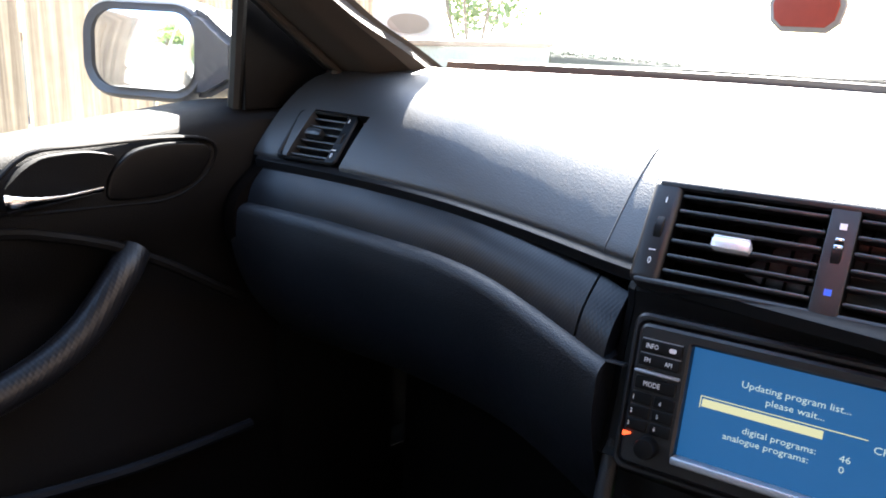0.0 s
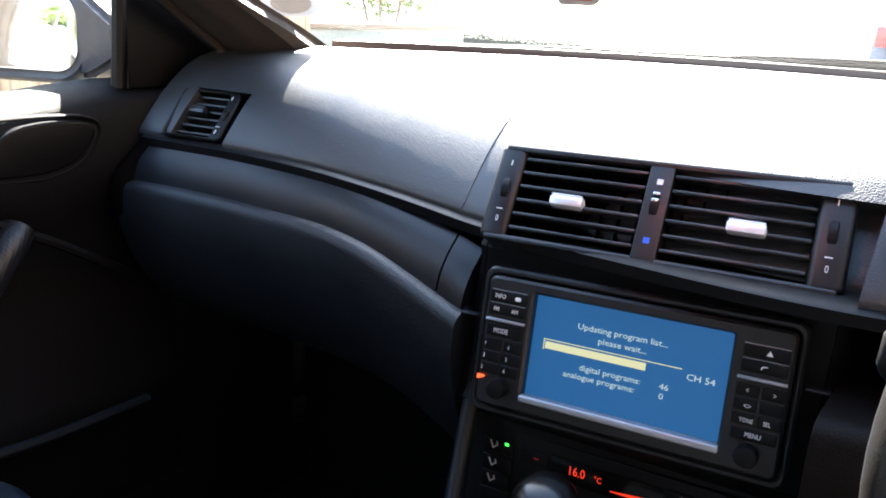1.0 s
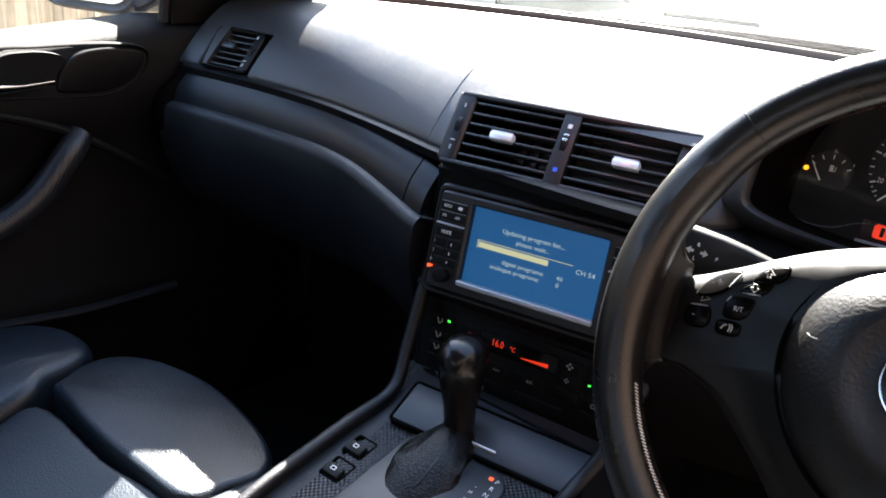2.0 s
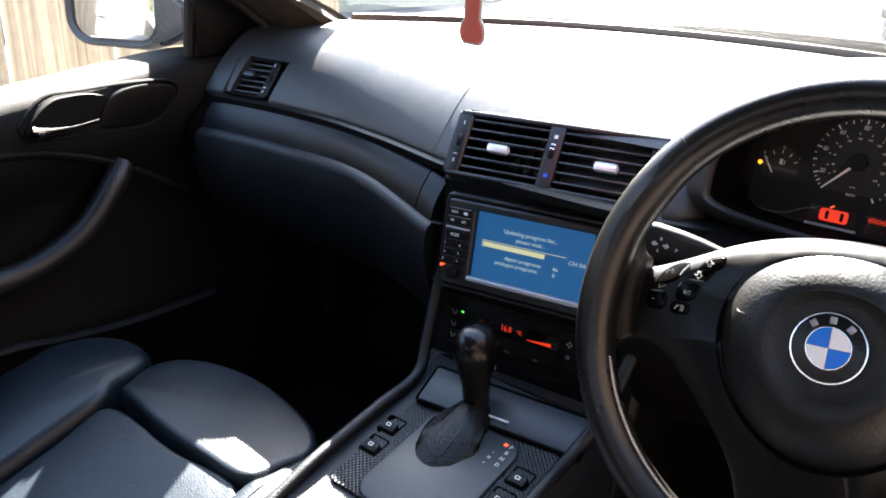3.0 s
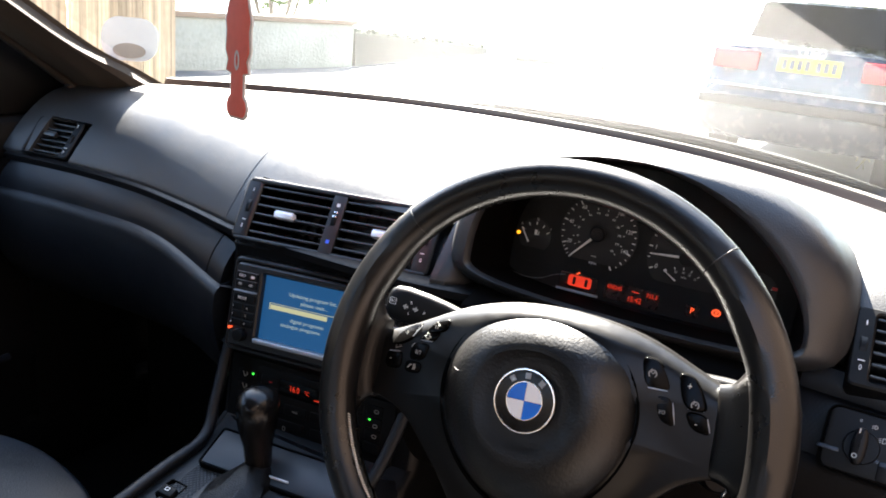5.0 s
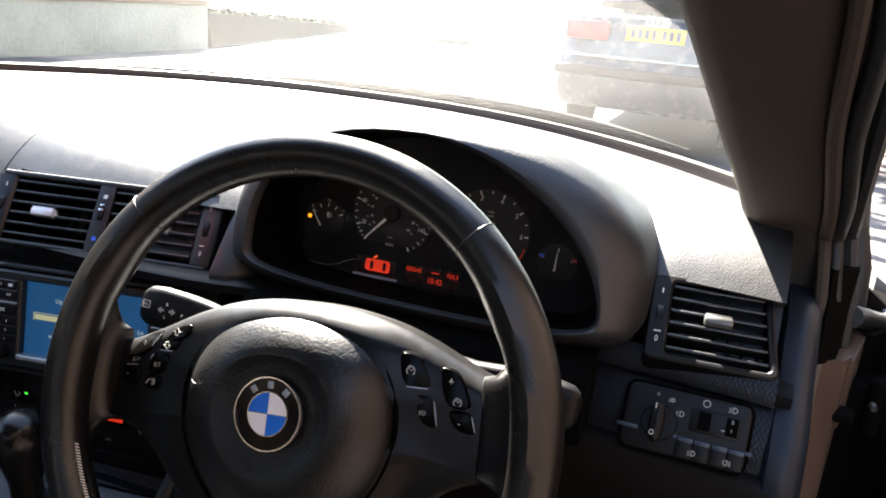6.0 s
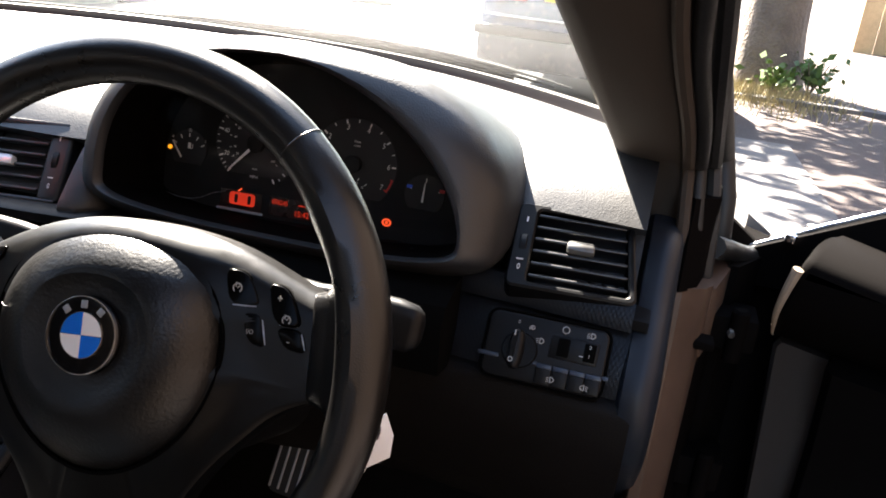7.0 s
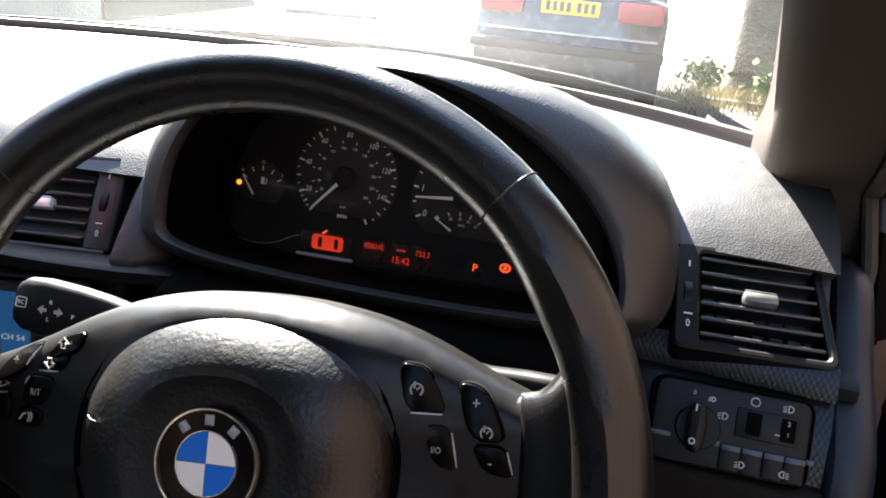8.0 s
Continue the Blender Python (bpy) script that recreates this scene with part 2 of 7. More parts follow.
def weave(m, pitch, strength, depth, axes="XZ"):
    """Adds a diagonal weave of small diamonds to a material's relief and gloss."""
    nt = m.node_tree
    N, Lk = nt.nodes.new, nt.links.new

    def calc(op, a, b=None):
        n = N("ShaderNodeMath")
        n.operation = op
        for k, v in enumerate((a, b)):
            if v is None:
                continue
            if isinstance(v, (int, float)):
                n.inputs[k].default_value = v
            else:
                Lk(v, n.inputs[k])
        return n.outputs[0]

    tc, sep = N("ShaderNodeTexCoord"), N("ShaderNodeSeparateXYZ")
    Lk(tc.outputs["Object"], sep.inputs[0])
    k = 2 * math.pi / pitch
    u, v = calc("MULTIPLY", sep.outputs[axes[0]], k), calc("MULTIPLY", sep.outputs[axes[1]], k * (0.62 if axes[1] == "Z" else 1.0))
    h = calc("MULTIPLY", calc("SINE", u), calc("SINE", v))
    bp = N("ShaderNodeBump")
    bp.inputs["Strength"].default_value, bp.inputs["Distance"].default_value = strength, depth
    Lk(h, bp.inputs["Height"])
    Lk(bp.outputs[0], nt.nodes["Principled BSDF"].inputs["Normal"])
    return m


def creases(m, scale, depth):
    """Adds soft, larger creases under a material's fine grain."""
    nt = m.node_tree
    tc, nz, bp = nt.nodes.new("ShaderNodeTexCoord"), nt.nodes.new("ShaderNodeTexNoise"), nt.nodes.new("ShaderNodeBump")
    nz.inputs["Scale"].default_value, nz.inputs["Detail"].default_value, nz.inputs["Distortion"].default_value = scale, 3.0, 1.6
    bp.inputs["Strength"].default_value, bp.inputs["Distance"].default_value = 0.6, depth
    nt.links.new(tc.outputs["Object"], nz.inputs["Vector"])
    nt.links.new(nz.outputs["Fac"], bp.inputs["Height"])
    for n in list(nt.nodes):
        if n.type == "BUMP" and n != bp:
            nt.links.new(bp.outputs[0], n.inputs["Normal"])


creases(SEAT, 9, 0.0016)
creases(GAITER, 30, 0.0010)
creases(AIRBAG, 240, 0.00018)
weave(CARBON, 0.0040, 1.0, 0.00006, "XZ")
COWL = mat("dull black cowl plastic", (0.006, 0.0065, 0.0075), 0.75, spec=0.12, grain=0.3, grain_scale=500, vary=0.25)
CARBON_GRIP = weave(mat("carbon-look moulded grip", (0.008, 0.0085, 0.011), 0.4, vary=0.2), 0.0055, 1.0, 0.00012, "YZ")
DOOR_GREY = mat("grey-brown door plastic", (0.036, 0.028, 0.024), 0.7, spec=0.25, grain=0.3, grain_scale=700, vary=0.15)
# paler than SATIN: sun glare is put into the colour
BRIGHT = mat("satin metal with glare in its colour", (0.85, 0.86, 0.88), 0.32, metal=0.4, vary=0.05)
# SILVER's darker copy; shade and warm bounce are put into its colour
POST_PAINT = mat("silver body paint with warm shade in it", (0.115, 0.074, 0.053), 0.34, metal=0.3, vary=0.2)
# cream stands for sunlight on the door trim's front edge
CREAM = mat("cream for a sunlit edge", (0.26, 0.20, 0.15), 0.55, vary=0.1)
TEXTURED = weave(mat("knurled grey console plastic", (0.022, 0.024, 0.028), 0.38, vary=0.15), 0.0056, 1.0, 0.0006, "XY")


def glass(name, tint, film=0.0, film_color=(0.8, 0.8, 0.78), rough=0.0, gloss=0.06):
    """Clear glass for thin panes, with a thin film of dust that scatters light."""
    m = bpy.data.materials.new(name)
    m.use_nodes = True
    nt = m.node_tree
    for n in list(nt.nodes):
        nt.nodes.remove(n)
    N, Lk = nt.nodes.new, nt.links.new
    out = N("ShaderNodeOutputMaterial")
    tr = N("ShaderNodeBsdfTransparent")
    tr.inputs["Color"].default_value = (*tint, 1)
    gl = N("ShaderNodeBsdfGlossy")
    gl.inputs["Roughness"].default_value = rough
    lw = N("ShaderNodeLayerWeight")
    lw.inputs["Blend"].default_value = 0.5
    pw = N("ShaderNodeMath")
    pw.operation = "POWER"
    pw.inputs[1].default_value = 5.0
    Lk(lw.outputs["Facing"], pw.inputs[0])
    fr = N("ShaderNodeMath")
    fr.operation = "MULTIPLY_ADD"
    fr.inputs[1].default_value, fr.inputs[2].default_value = gloss * 12, gloss
    Lk(pw.outputs[0], fr.inputs[0])
    mx = N("ShaderNodeMixShader")
    Lk(fr.outputs[0], mx.inputs[0])
    Lk(tr.outputs[0], mx.inputs[1])
    Lk(gl.outputs[0], mx.inputs[2])
    last = mx.outputs[0]
    if film:
        tl = N("ShaderNodeBsdfTranslucent")
        tl.inputs["Color"].default_value = (*film_color, 1)
        tc = N("ShaderNodeTexCoord")
        nz = N("ShaderNodeTexNoise")
        nz.inputs["Scale"].default_value, nz.inputs["Detail"].default_value = 4.0, 8.0
        Lk(tc.outputs["Object"], nz.inputs["Vector"])
        rg = N("ShaderNodeMapRange")
        rg.inputs["From Min"].default_value, rg.inputs["From Max"].default_value = 0.3, 0.7
        rg.inputs["To Min"].default_value, rg.inputs["To Max"].default_value = film * 0.6, film * 1.4
        Lk(nz.outputs["Fac"], rg.inputs["Value"])
        m2 = N("ShaderNodeMixShader")
        Lk(rg.outputs[0], m2.inputs[0])
        Lk(last, m2.inputs[1])
        Lk(tl.outputs[0], m2.inputs[2])
        last = m2.outputs[0]
    Lk(last, out.inputs[0])
    return m


WINDSCREEN = glass("dusty windscreen glass", (0.86, 0.9, 0.88), film=0.0025, gloss=0.018)
LENS = glass("clear instrument lens", (0.93, 0.93, 0.93), gloss=0.012)
PANE = glass("clear side glass", (0.86, 0.9, 0.88), film=0.003)

# ---- the dashboard ----
def curve_of(xs, ys):
    """A smooth function through stations."""
    def f(x):
        n = len(xs)
        if x <= xs[0]:
            return ys[0]
        if x >= xs[-1]:
            return ys[-1]
        i = max(k for k in range(n) if xs[k] <= x)
        i = min(i, n - 2)
        h = xs[i + 1] - xs[i]
        t = (x - xs[i]) / h
        def slope(k):
            a, b = max(k - 1, 0), min(k + 1, n - 1)
            return (ys[b] - ys[a]) / (xs[b] - xs[a])
        m0, m1 = slope(i) * h, slope(i + 1) * h
        return (2 * t ** 3 - 3 * t * t + 1) * ys[i] + (t ** 3 - 2 * t * t + t) * m0 + (3 * t * t - 2 * t ** 3) * ys[i + 1] + (t ** 3 - t * t) * m1
    return f


def glass_y(x):
    return 0.30 + 0.33 * (1 - min(1.0, abs(x) / 0.63) ** 2.3)


front_y = curve_of((-0.71, -0.62, -0.52, -0.40, -0.29, -0.21, -0.15, -0.08, 0.0), (0.036, 0.046, 0.054, 0.051, 0.032, 0.012, -0.004, -0.012, -0.013))


def edge_y(x):
    """The front foot of the upper pad, mirrored on the driver's side."""
    near = min(1.0, max(0.0, (x - 0.48) / 0.08))
    return front_y(-abs(x)) - 0.005 * near * near * (3 - 2 * near)


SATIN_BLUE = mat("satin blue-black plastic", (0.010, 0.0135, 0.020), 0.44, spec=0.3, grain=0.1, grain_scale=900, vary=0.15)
dashboard = thing("dashboard", "black grained vinyl dashboard with carbon trim, sunlit on top", "dashboard", pose(0, 0, 0.5))
DB = pose(0, 0, -0.5)


def pad_profile(x):
    b, g = edge_y(x), glass_y(x)
    full = [(g + 0.02, 0.962), (g, 0.972), (g - 0.06, 0.975), ((g + b) / 2 + 0.08, 0.976), (b + 0.17, 0.972), (b + 0.101, 0.959), (b + 0.051, 0.9255), (b + 0.009, 0.877), (b + 0.004, 0.866)]
    deep = [(g + 0.02, 0.962), (g, 0.972), (g - 0.10, 0.974), (0.30, 0.974), (0.22, 0.972), (0.175, 0.962), (0.16, 0.94), (0.158, 0.90), (0.156, 0.85)]
    # the face sweeps in behind the instrument hood on both sides of it
    w = min(1.0, max(0.0, (x - 0.168) / 0.04)) if x < 0.34 else min(1.0, max(0.0, (0.562 - x) / 0.05))
    w = w * w * (3 - 2 * w)
    pts = [(a[0] + (c[0] - a[0]) * w, a[1] + (c[1] - a[1]) * w) for a, c in zip(full, deep)]
    line = smooth_line([(y, z, 0) for y, z in pts], 4)
    if abs(x) < 0.143 or (0.552 < x < 0.70) or (-0.644 < x < -0.556):
        line = [Vector((p.x + (0.034 if p.y < 0.920 else 0.0), p.y, 0)) for p in line]
    return [(x, p.x, p.y) for p in line]


def upper_pad(name, xs):
    bm = bmesh.new()
    rings = [pad_profile(x) for x in xs]
    rings = [r + [(r[-1][0], r[-1][1] + 0.03, r[-1][2]), (r[0][0], r[0][1] - 0.02, r[0][2] - 0.05)] for r in rings]
    loft(bm, rings, True, True, True)
    bmesh.ops.transform(bm, matrix=DB, verts=bm.verts[:])
    return part(name, bm, DASH, dashboard)


upper_pad("upper_pad", sorted([*np.linspace(-0.70, 0.674, 92), -0.6445, -0.6435, -0.5565, -0.5555, -0.1435, -0.1425, 0.1425, 0.1435, 0.5515, 0.5525]))

# the thin seam of the airbag lid on the top
bm = bmesh.new()
tube(bm, [(x, glass_y(x) * 0.5 + 0.115 - 0.02 * abs(x + 0.35), 0.9754) for x in np.linspace(-0.58, -0.30, 30)], 0.0009, 6)
bmesh.ops.transform(bm, matrix=DB, verts=bm.verts[:])
part("lid_seam", bm, DEEP, dashboard)
# the upright seam beside the middle vents
for sx in (-0.172, ):
    bm = bmesh.new()
    prof = pad_profile(sx)
    tube(bm, [(p[0], p[1] + 0.0002, p[2]) for p in prof[16:]], 0.0008, 6)
    bmesh.ops.transform(bm, matrix=DB, verts=bm.verts[:])
    part("pad_seam", bm, DASH, dashboard)


def strip(name, xs, top, bottom, lean, matl, bulge=0.006, back=0.012, dy=0.0):
    """A band along the dash, curved across."""
    bm = bmesh.new()
    rings = []
    for x in xs:
        b = edge_y(x) + dy
        z1, z0 = top(x), bottom(x)
        ring = [(x, b + back, z1)]
        for k in range(7):
            s = k / 6
            ring.append((x, b + 0.004 - lean * s - bulge * math.sin(math.pi * s), z1 + (z0 - z1) * s))
        ring.append((x, b - lean + back + 0.004, z0))
        rings.append(ring)
    loft(bm, rings, True, True, True)
    bmesh.ops.transform(bm, matrix=DB, verts=bm.verts[:])
    return part(name, bm, matl, dashboard)


strip_top = curve_of((-0.70, -0.6, -0.45, -0.3, -0.172, -0.14), (0.855, 0.858, 0.858, 0.857, 0.848, 0.842))
strip_bot = curve_of((-0.70, -0.6, -0.45, -0.3, -0.172, -0.14), (0.813, 0.815, 0.816, 0.818, 0.802, 0.796))
strip("carbon_trim", np.linspace(-0.685, -0.1745, 34), strip_top, strip_bot, 0.03, CARBON)
strip("trim_end", np.linspace(-0.172, -0.142, 5), strip_top, strip_bot, 0.03, CARBON)
mirror_top = lambda x: 0.852
strip("carbon_band", np.linspace(0.47, 0.677, 14), lambda x: 0.8745, lambda x: 0.8525, 0.010, CARBON, 0.002)
strip("carbon_trim", np.linspace(0.30, 0.690, 16), mirror_top, lambda x: 0.800, 0.032, CARBON)


def lower_pad(name, xs, matl):
    bm = bmesh.new()
    rings = []
    for x in xs:
        b, z = edge_y(x), (strip_bot(x) if x < 0 else 0.80)
        pts = [(b + 0.0, z + 0.001), (b - 0.026, z), (b - 0.037, z - 0.006), (b - 0.040, z - 0.018), (b - 0.040, z - 0.045), (b - 0.028, z - 0.09), (b + 0.0, z - 0.14), (b + 0.05, z - 0.19), (b + 0.14, z - 0.24), (b + 0.2, z - 0.26)]
        line = [(x, p.x, p.y) for p in smooth_line([(y, zz, 0) for y, zz in pts], 3)]
        rings.append(line + [(x, 0.32, z - 0.26), (x, 0.32, z)])
    loft(bm, rings, True, True, True)
    bmesh.ops.transform(bm, matrix=DB, verts=bm.verts[:])
    return part(name, bm, matl, dashboard)


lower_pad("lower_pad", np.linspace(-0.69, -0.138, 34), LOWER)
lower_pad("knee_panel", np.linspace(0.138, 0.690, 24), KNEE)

# the dark shelf between the upper pad and the bands
bm = bmesh.new()
rings = []
for x in np.linspace(-0.69, 0.69, 50):
    b = edge_y(x)
    rings.append([(x, b + 0.004, 0.8665), (x, b - 0.002, 0.863), (x, b - 0.001, 0.854), (x, b + 0.02, 0.848), (x, 0.2, 0.846), (x, 0.2, 0.8665)])
loft(bm, rings, True, True, True)
bmesh.ops.transform(bm, matrix=DB, verts=bm.verts[:])
part("shadow_ledge", bm, PANEL, dashboard)

# rounded end cap beside each door; the passenger cap's shade is in its colour
prof = [(0.30, 0.918), (0.2, 0.920), (0.14, 0.920), (0.112, 0.913), (0.088, 0.893), (0.064, 0.870), (0.030, 0.845), (0.004, 0.818), (-0.002, 0.785), (0.012, 0.745), (0.055, 0.70), (0.11, 0.65), (0.2, 0.58), (0.32, 0.55)]
for sx in (1, -1):
    bm = bmesh.new()
    line = [(p.x, p.y) for p in smooth_line([(y, z, 0) for y, z in prof], 3)]
    loft(bm, [[(sx * x, y + dy, z - dz) for y, z in line] for x, dy, dz in ((0.6755, 0.006, 0.004), (0.679, -0.001, 0.0), (0.690, -0.004, -0.001), (0.700, -0.002, 0.0), (0.706, 0.004, 0.003), (0.709, 0.014, 0.008))], True, True, True)
    bmesh.ops.transform(bm, matrix=DB, verts=bm.verts[:])
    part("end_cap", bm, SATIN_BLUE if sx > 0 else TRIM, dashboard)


# ---- instrument binnacle ----
def opening(y, d=0.0):
    """The mouth of the binnacle: flat below, arched above; it widens faster to the sides than upwards."""
    cx, out = 0.3545, []
    ax, az = 0.174 + d * (1.75 if d > 0 else 1.0), 0.132 + d * (0.4 if d > 0 else 1.0)
    n = 56
    for i in range(n):
        t = 2 * math.pi * i / n
        c, s = math.cos(t), math.sin(t)
        # the inner edge is cut lower towards the door than the outer shell
        p = 1.75 + 0.70 * min(1.0, max(0.0, (d + 0.0035) / 0.016)) if c > 0 and s >= 0 else 2.45
        px = cx + ax * math.copysign(abs(c) ** (2 / p), c)
        if s >= 0:
            pz = 0.905 + az * abs(s) ** (2 / p) * (1 - 0.04 * max(0.0, c))
        else:
            pz = 0.905 - (0.024 + (d if d > 0 else 0.12 * d)) * abs(s) ** (2 / 3.2)
        out.append((px, y, pz))
    return out


def mouth(y, d):
    """One ring of the binnacle; its floor falls away towards the dials."""
    return [(px, y + 0.004 + 0.38 * (pz - 0.905) * (0.3 if y > 0.05 else 0.35), pz - (0.24 * max(0.0, y - 0.012) if pz < 0.900 else 0.0)) for px, _, pz in opening(y, d)]


# inner rings split off; the hood's shade is put into a darker colour
bm = bmesh.new()
loft(bm, [mouth(y, d) for y, d in ((0.135, -0.024), (0.10, -0.020), (0.06, -0.014), (0.03, -0.008), (0.009, -0.0035))])
bmesh.ops.transform(bm, matrix=DB, verts=bm.verts[:])
part("hood_inside", bm, TRIM, dashboard, "inside of the instrument hood, its shade in the colour")
bm = bmesh.new()
rings = [mouth(y, d) for y, d in ((0.009, -0.0035), (0.003, -0.0018), (0.0008, 0.0006), (0.002, 0.0032), (0.007, 0.0075), (0.014, 0.0125), (0.026, 0.0170))]
# the hood runs forward and sinks into the dash top
for y, d, drop in ((0.05, 0.0195, 0.0), (0.11, 0.0200, 0.008), (0.18, 0.0200, 0.030), (0.25, 0.0200, 0.062), (0.30, 0.0200, 0.088)):
    rings.append([(px, y + 0.38 * (pz - 0.905) * 0.3, pz if pz < 0.90 else 0.90 + (pz - 0.90) * max(0.0, 1 - drop / 0.13)) for px, _, pz in opening(y, d)])
loft(bm, rings, True, False, False)
bmesh.ops.transform(bm, matrix=DB, verts=bm.verts[:])
part("binnacle_hood", bm, DASH, dashboard)

# the panel under the binnacle, above the column; DEEP holds its shade
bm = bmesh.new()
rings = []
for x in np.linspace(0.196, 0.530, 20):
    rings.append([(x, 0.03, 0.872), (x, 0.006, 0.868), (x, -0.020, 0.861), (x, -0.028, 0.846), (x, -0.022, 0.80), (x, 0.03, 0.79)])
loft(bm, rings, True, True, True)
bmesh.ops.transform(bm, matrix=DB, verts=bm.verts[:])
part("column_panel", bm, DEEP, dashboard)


# shaded copy of the slider colour for the driver's side vent
SHADED_SLIDER = mat("silver plastic with shade in its colour", (0.16, 0.16, 0.155), 0.4, metal=0.5, vary=0.1)


# ---- air vents ----
def slat(bm, x0, x1, y, out=0.0012, deep=0.018, thick=0.0030, lean=10):
    box(bm, x0, x1, -thick / 2, thick / 2, -deep, 0.0, 0.0012, 3, pose(0, y, out, lean))


def vent_tab(parent, x, y, w=0.021, matl=None):
    bm = bmesh.new()
    box(bm, x - w / 2, x + w / 2, y - 0.001, y + 0.0075, -0.004, 0.007, 0.0022)
    part("vent_tab", bm, matl or BRIGHT, parent, "smooth vent slider")
    bm = bmesh.new()
    box(bm, x - w / 2 + 0.001, x + w / 2 - 0.001, y + 0.0072, y + 0.0086, -0.003, 0.0064, 0.0006)
    part("tab_cap", bm, matl or BRIGHT, parent)


def thumbwheel(parent, x, y, r=0.0145, w=0.0065):
    bm = bmesh.new()
    n = 44
    rings = []
    for zx in (-w / 2, -w / 2 + 0.0008, w / 2 - 0.0008, w / 2):
        rr = r - (0.0008 if abs(zx) == w / 2 else 0)
        rings.append([(x + zx, y + (rr + (0.0005 if k % 2 else 0)) * math.cos(2 * math.pi * k / n), -0.0095 + (rr + (0.0005 if k % 2 else 0)) * math.sin(2 * math.pi * k / n)) for k in range(n)])
    loft(bm, rings, True, True, True)
    part("thumbwheel", bm, PANEL, parent, "ribbed black thumbwheel")


def mark(parent, name, x0, x1, y0, y1, z, matl, label=""):
    bm = bmesh.new()
    box(bm, x0, x1, y0, y1, z - 0.0003, z + 0.0002)
    return part(name, bm, matl, parent, label)


def vent_box(parent, x0, x1, y0, y1, slats=6, out=0.0012):
    """The shaft behind an opening, its shade put into the colour, with its slats."""
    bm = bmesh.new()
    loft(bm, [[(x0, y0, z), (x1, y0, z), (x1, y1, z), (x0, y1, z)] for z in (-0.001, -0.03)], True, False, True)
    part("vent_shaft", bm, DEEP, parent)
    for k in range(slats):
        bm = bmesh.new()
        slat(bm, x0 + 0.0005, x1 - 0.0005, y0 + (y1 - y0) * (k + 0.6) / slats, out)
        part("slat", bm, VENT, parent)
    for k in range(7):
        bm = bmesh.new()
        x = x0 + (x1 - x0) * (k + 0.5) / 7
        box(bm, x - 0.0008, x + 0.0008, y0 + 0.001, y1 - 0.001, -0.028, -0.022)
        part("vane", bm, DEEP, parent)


mid = thing("centre_air_vents", "twin black slatted air vents in the middle of the dashboard", "air vent", face_pose(-0.0043, 0.0171, 0.8989, 32.1, 8.0, 1.1))
bm = bmesh.new()
W = 0.268
holes = [(-0.1110, -0.0100), (0.0085, 0.1095)]
VB, VT = -0.0375, 0.0330
# frame built of bars round the two holes
box(bm, -W / 2 + 0.004, W / 2 - 0.004, VT, 0.0395, -0.030, 0.004, 0.003)
box(bm, -W / 2 + 0.004, W / 2 - 0.004, -0.0430, VB, -0.030, 0.003, 0.003)
part("frame_bar", bm, SOFT, mid)
for x0, x1 in ((-W / 2, holes[0][0]), (holes[0][1], holes[1][0]), (holes[1][1], W / 2)):
    bm = bmesh.new()
    box(bm, x0, x1, -0.0415, 0.0388, -0.030, 0.003, 0.005 if abs(x0 + x1) > 0.1 else 0.0012, 3)
    part("frame_post", bm, SOFT, mid)
for x0, x1 in holes:
    vent_box(mid, x0, x1, VB, VT, 6)
vent_tab(mid, -0.0675, -0.0075, 0.027)
vent_tab(mid, 0.0660, -0.0085, 0.027)
for x in (-0.1210, 0.1210):
    thumbwheel(mid, x, 0.001)
    mark(mid, "printed_mark", x - 0.0005, x + 0.0005, 0.0205, 0.0248, 0.0034, WHITE)
    mark(mid, "printed_mark", x - 0.0026, x + 0.0026, -0.0176, -0.0168, 0.0034, WHITE)
    text("printed_zero", "0", 0.0075, WHITE, mid, x, -0.0258, 0.0034, squeeze=0.7)
thumbwheel(mid, -0.0008, 0.0035)
mark(mid, "blue_mark", -0.0028, 0.0018, -0.0272, -0.0228, 0.0034, BLUE_DOT, "blue square for cold")
mark(mid, "red_mark", -0.0026, 0.0018, 0.0195, 0.0238, 0.0034, WHITE)
bm = bmesh.new()
box(bm, -0.0034, 0.0022, 0.0105, 0.0130, 0.0035, 0.0052, 0.0008)
box(bm, -0.0034, 0.0022, 0.0050, 0.0078, 0.0035, 0.0058, 0.0008)
part("wheel_grip", bm, CHROME, mid)


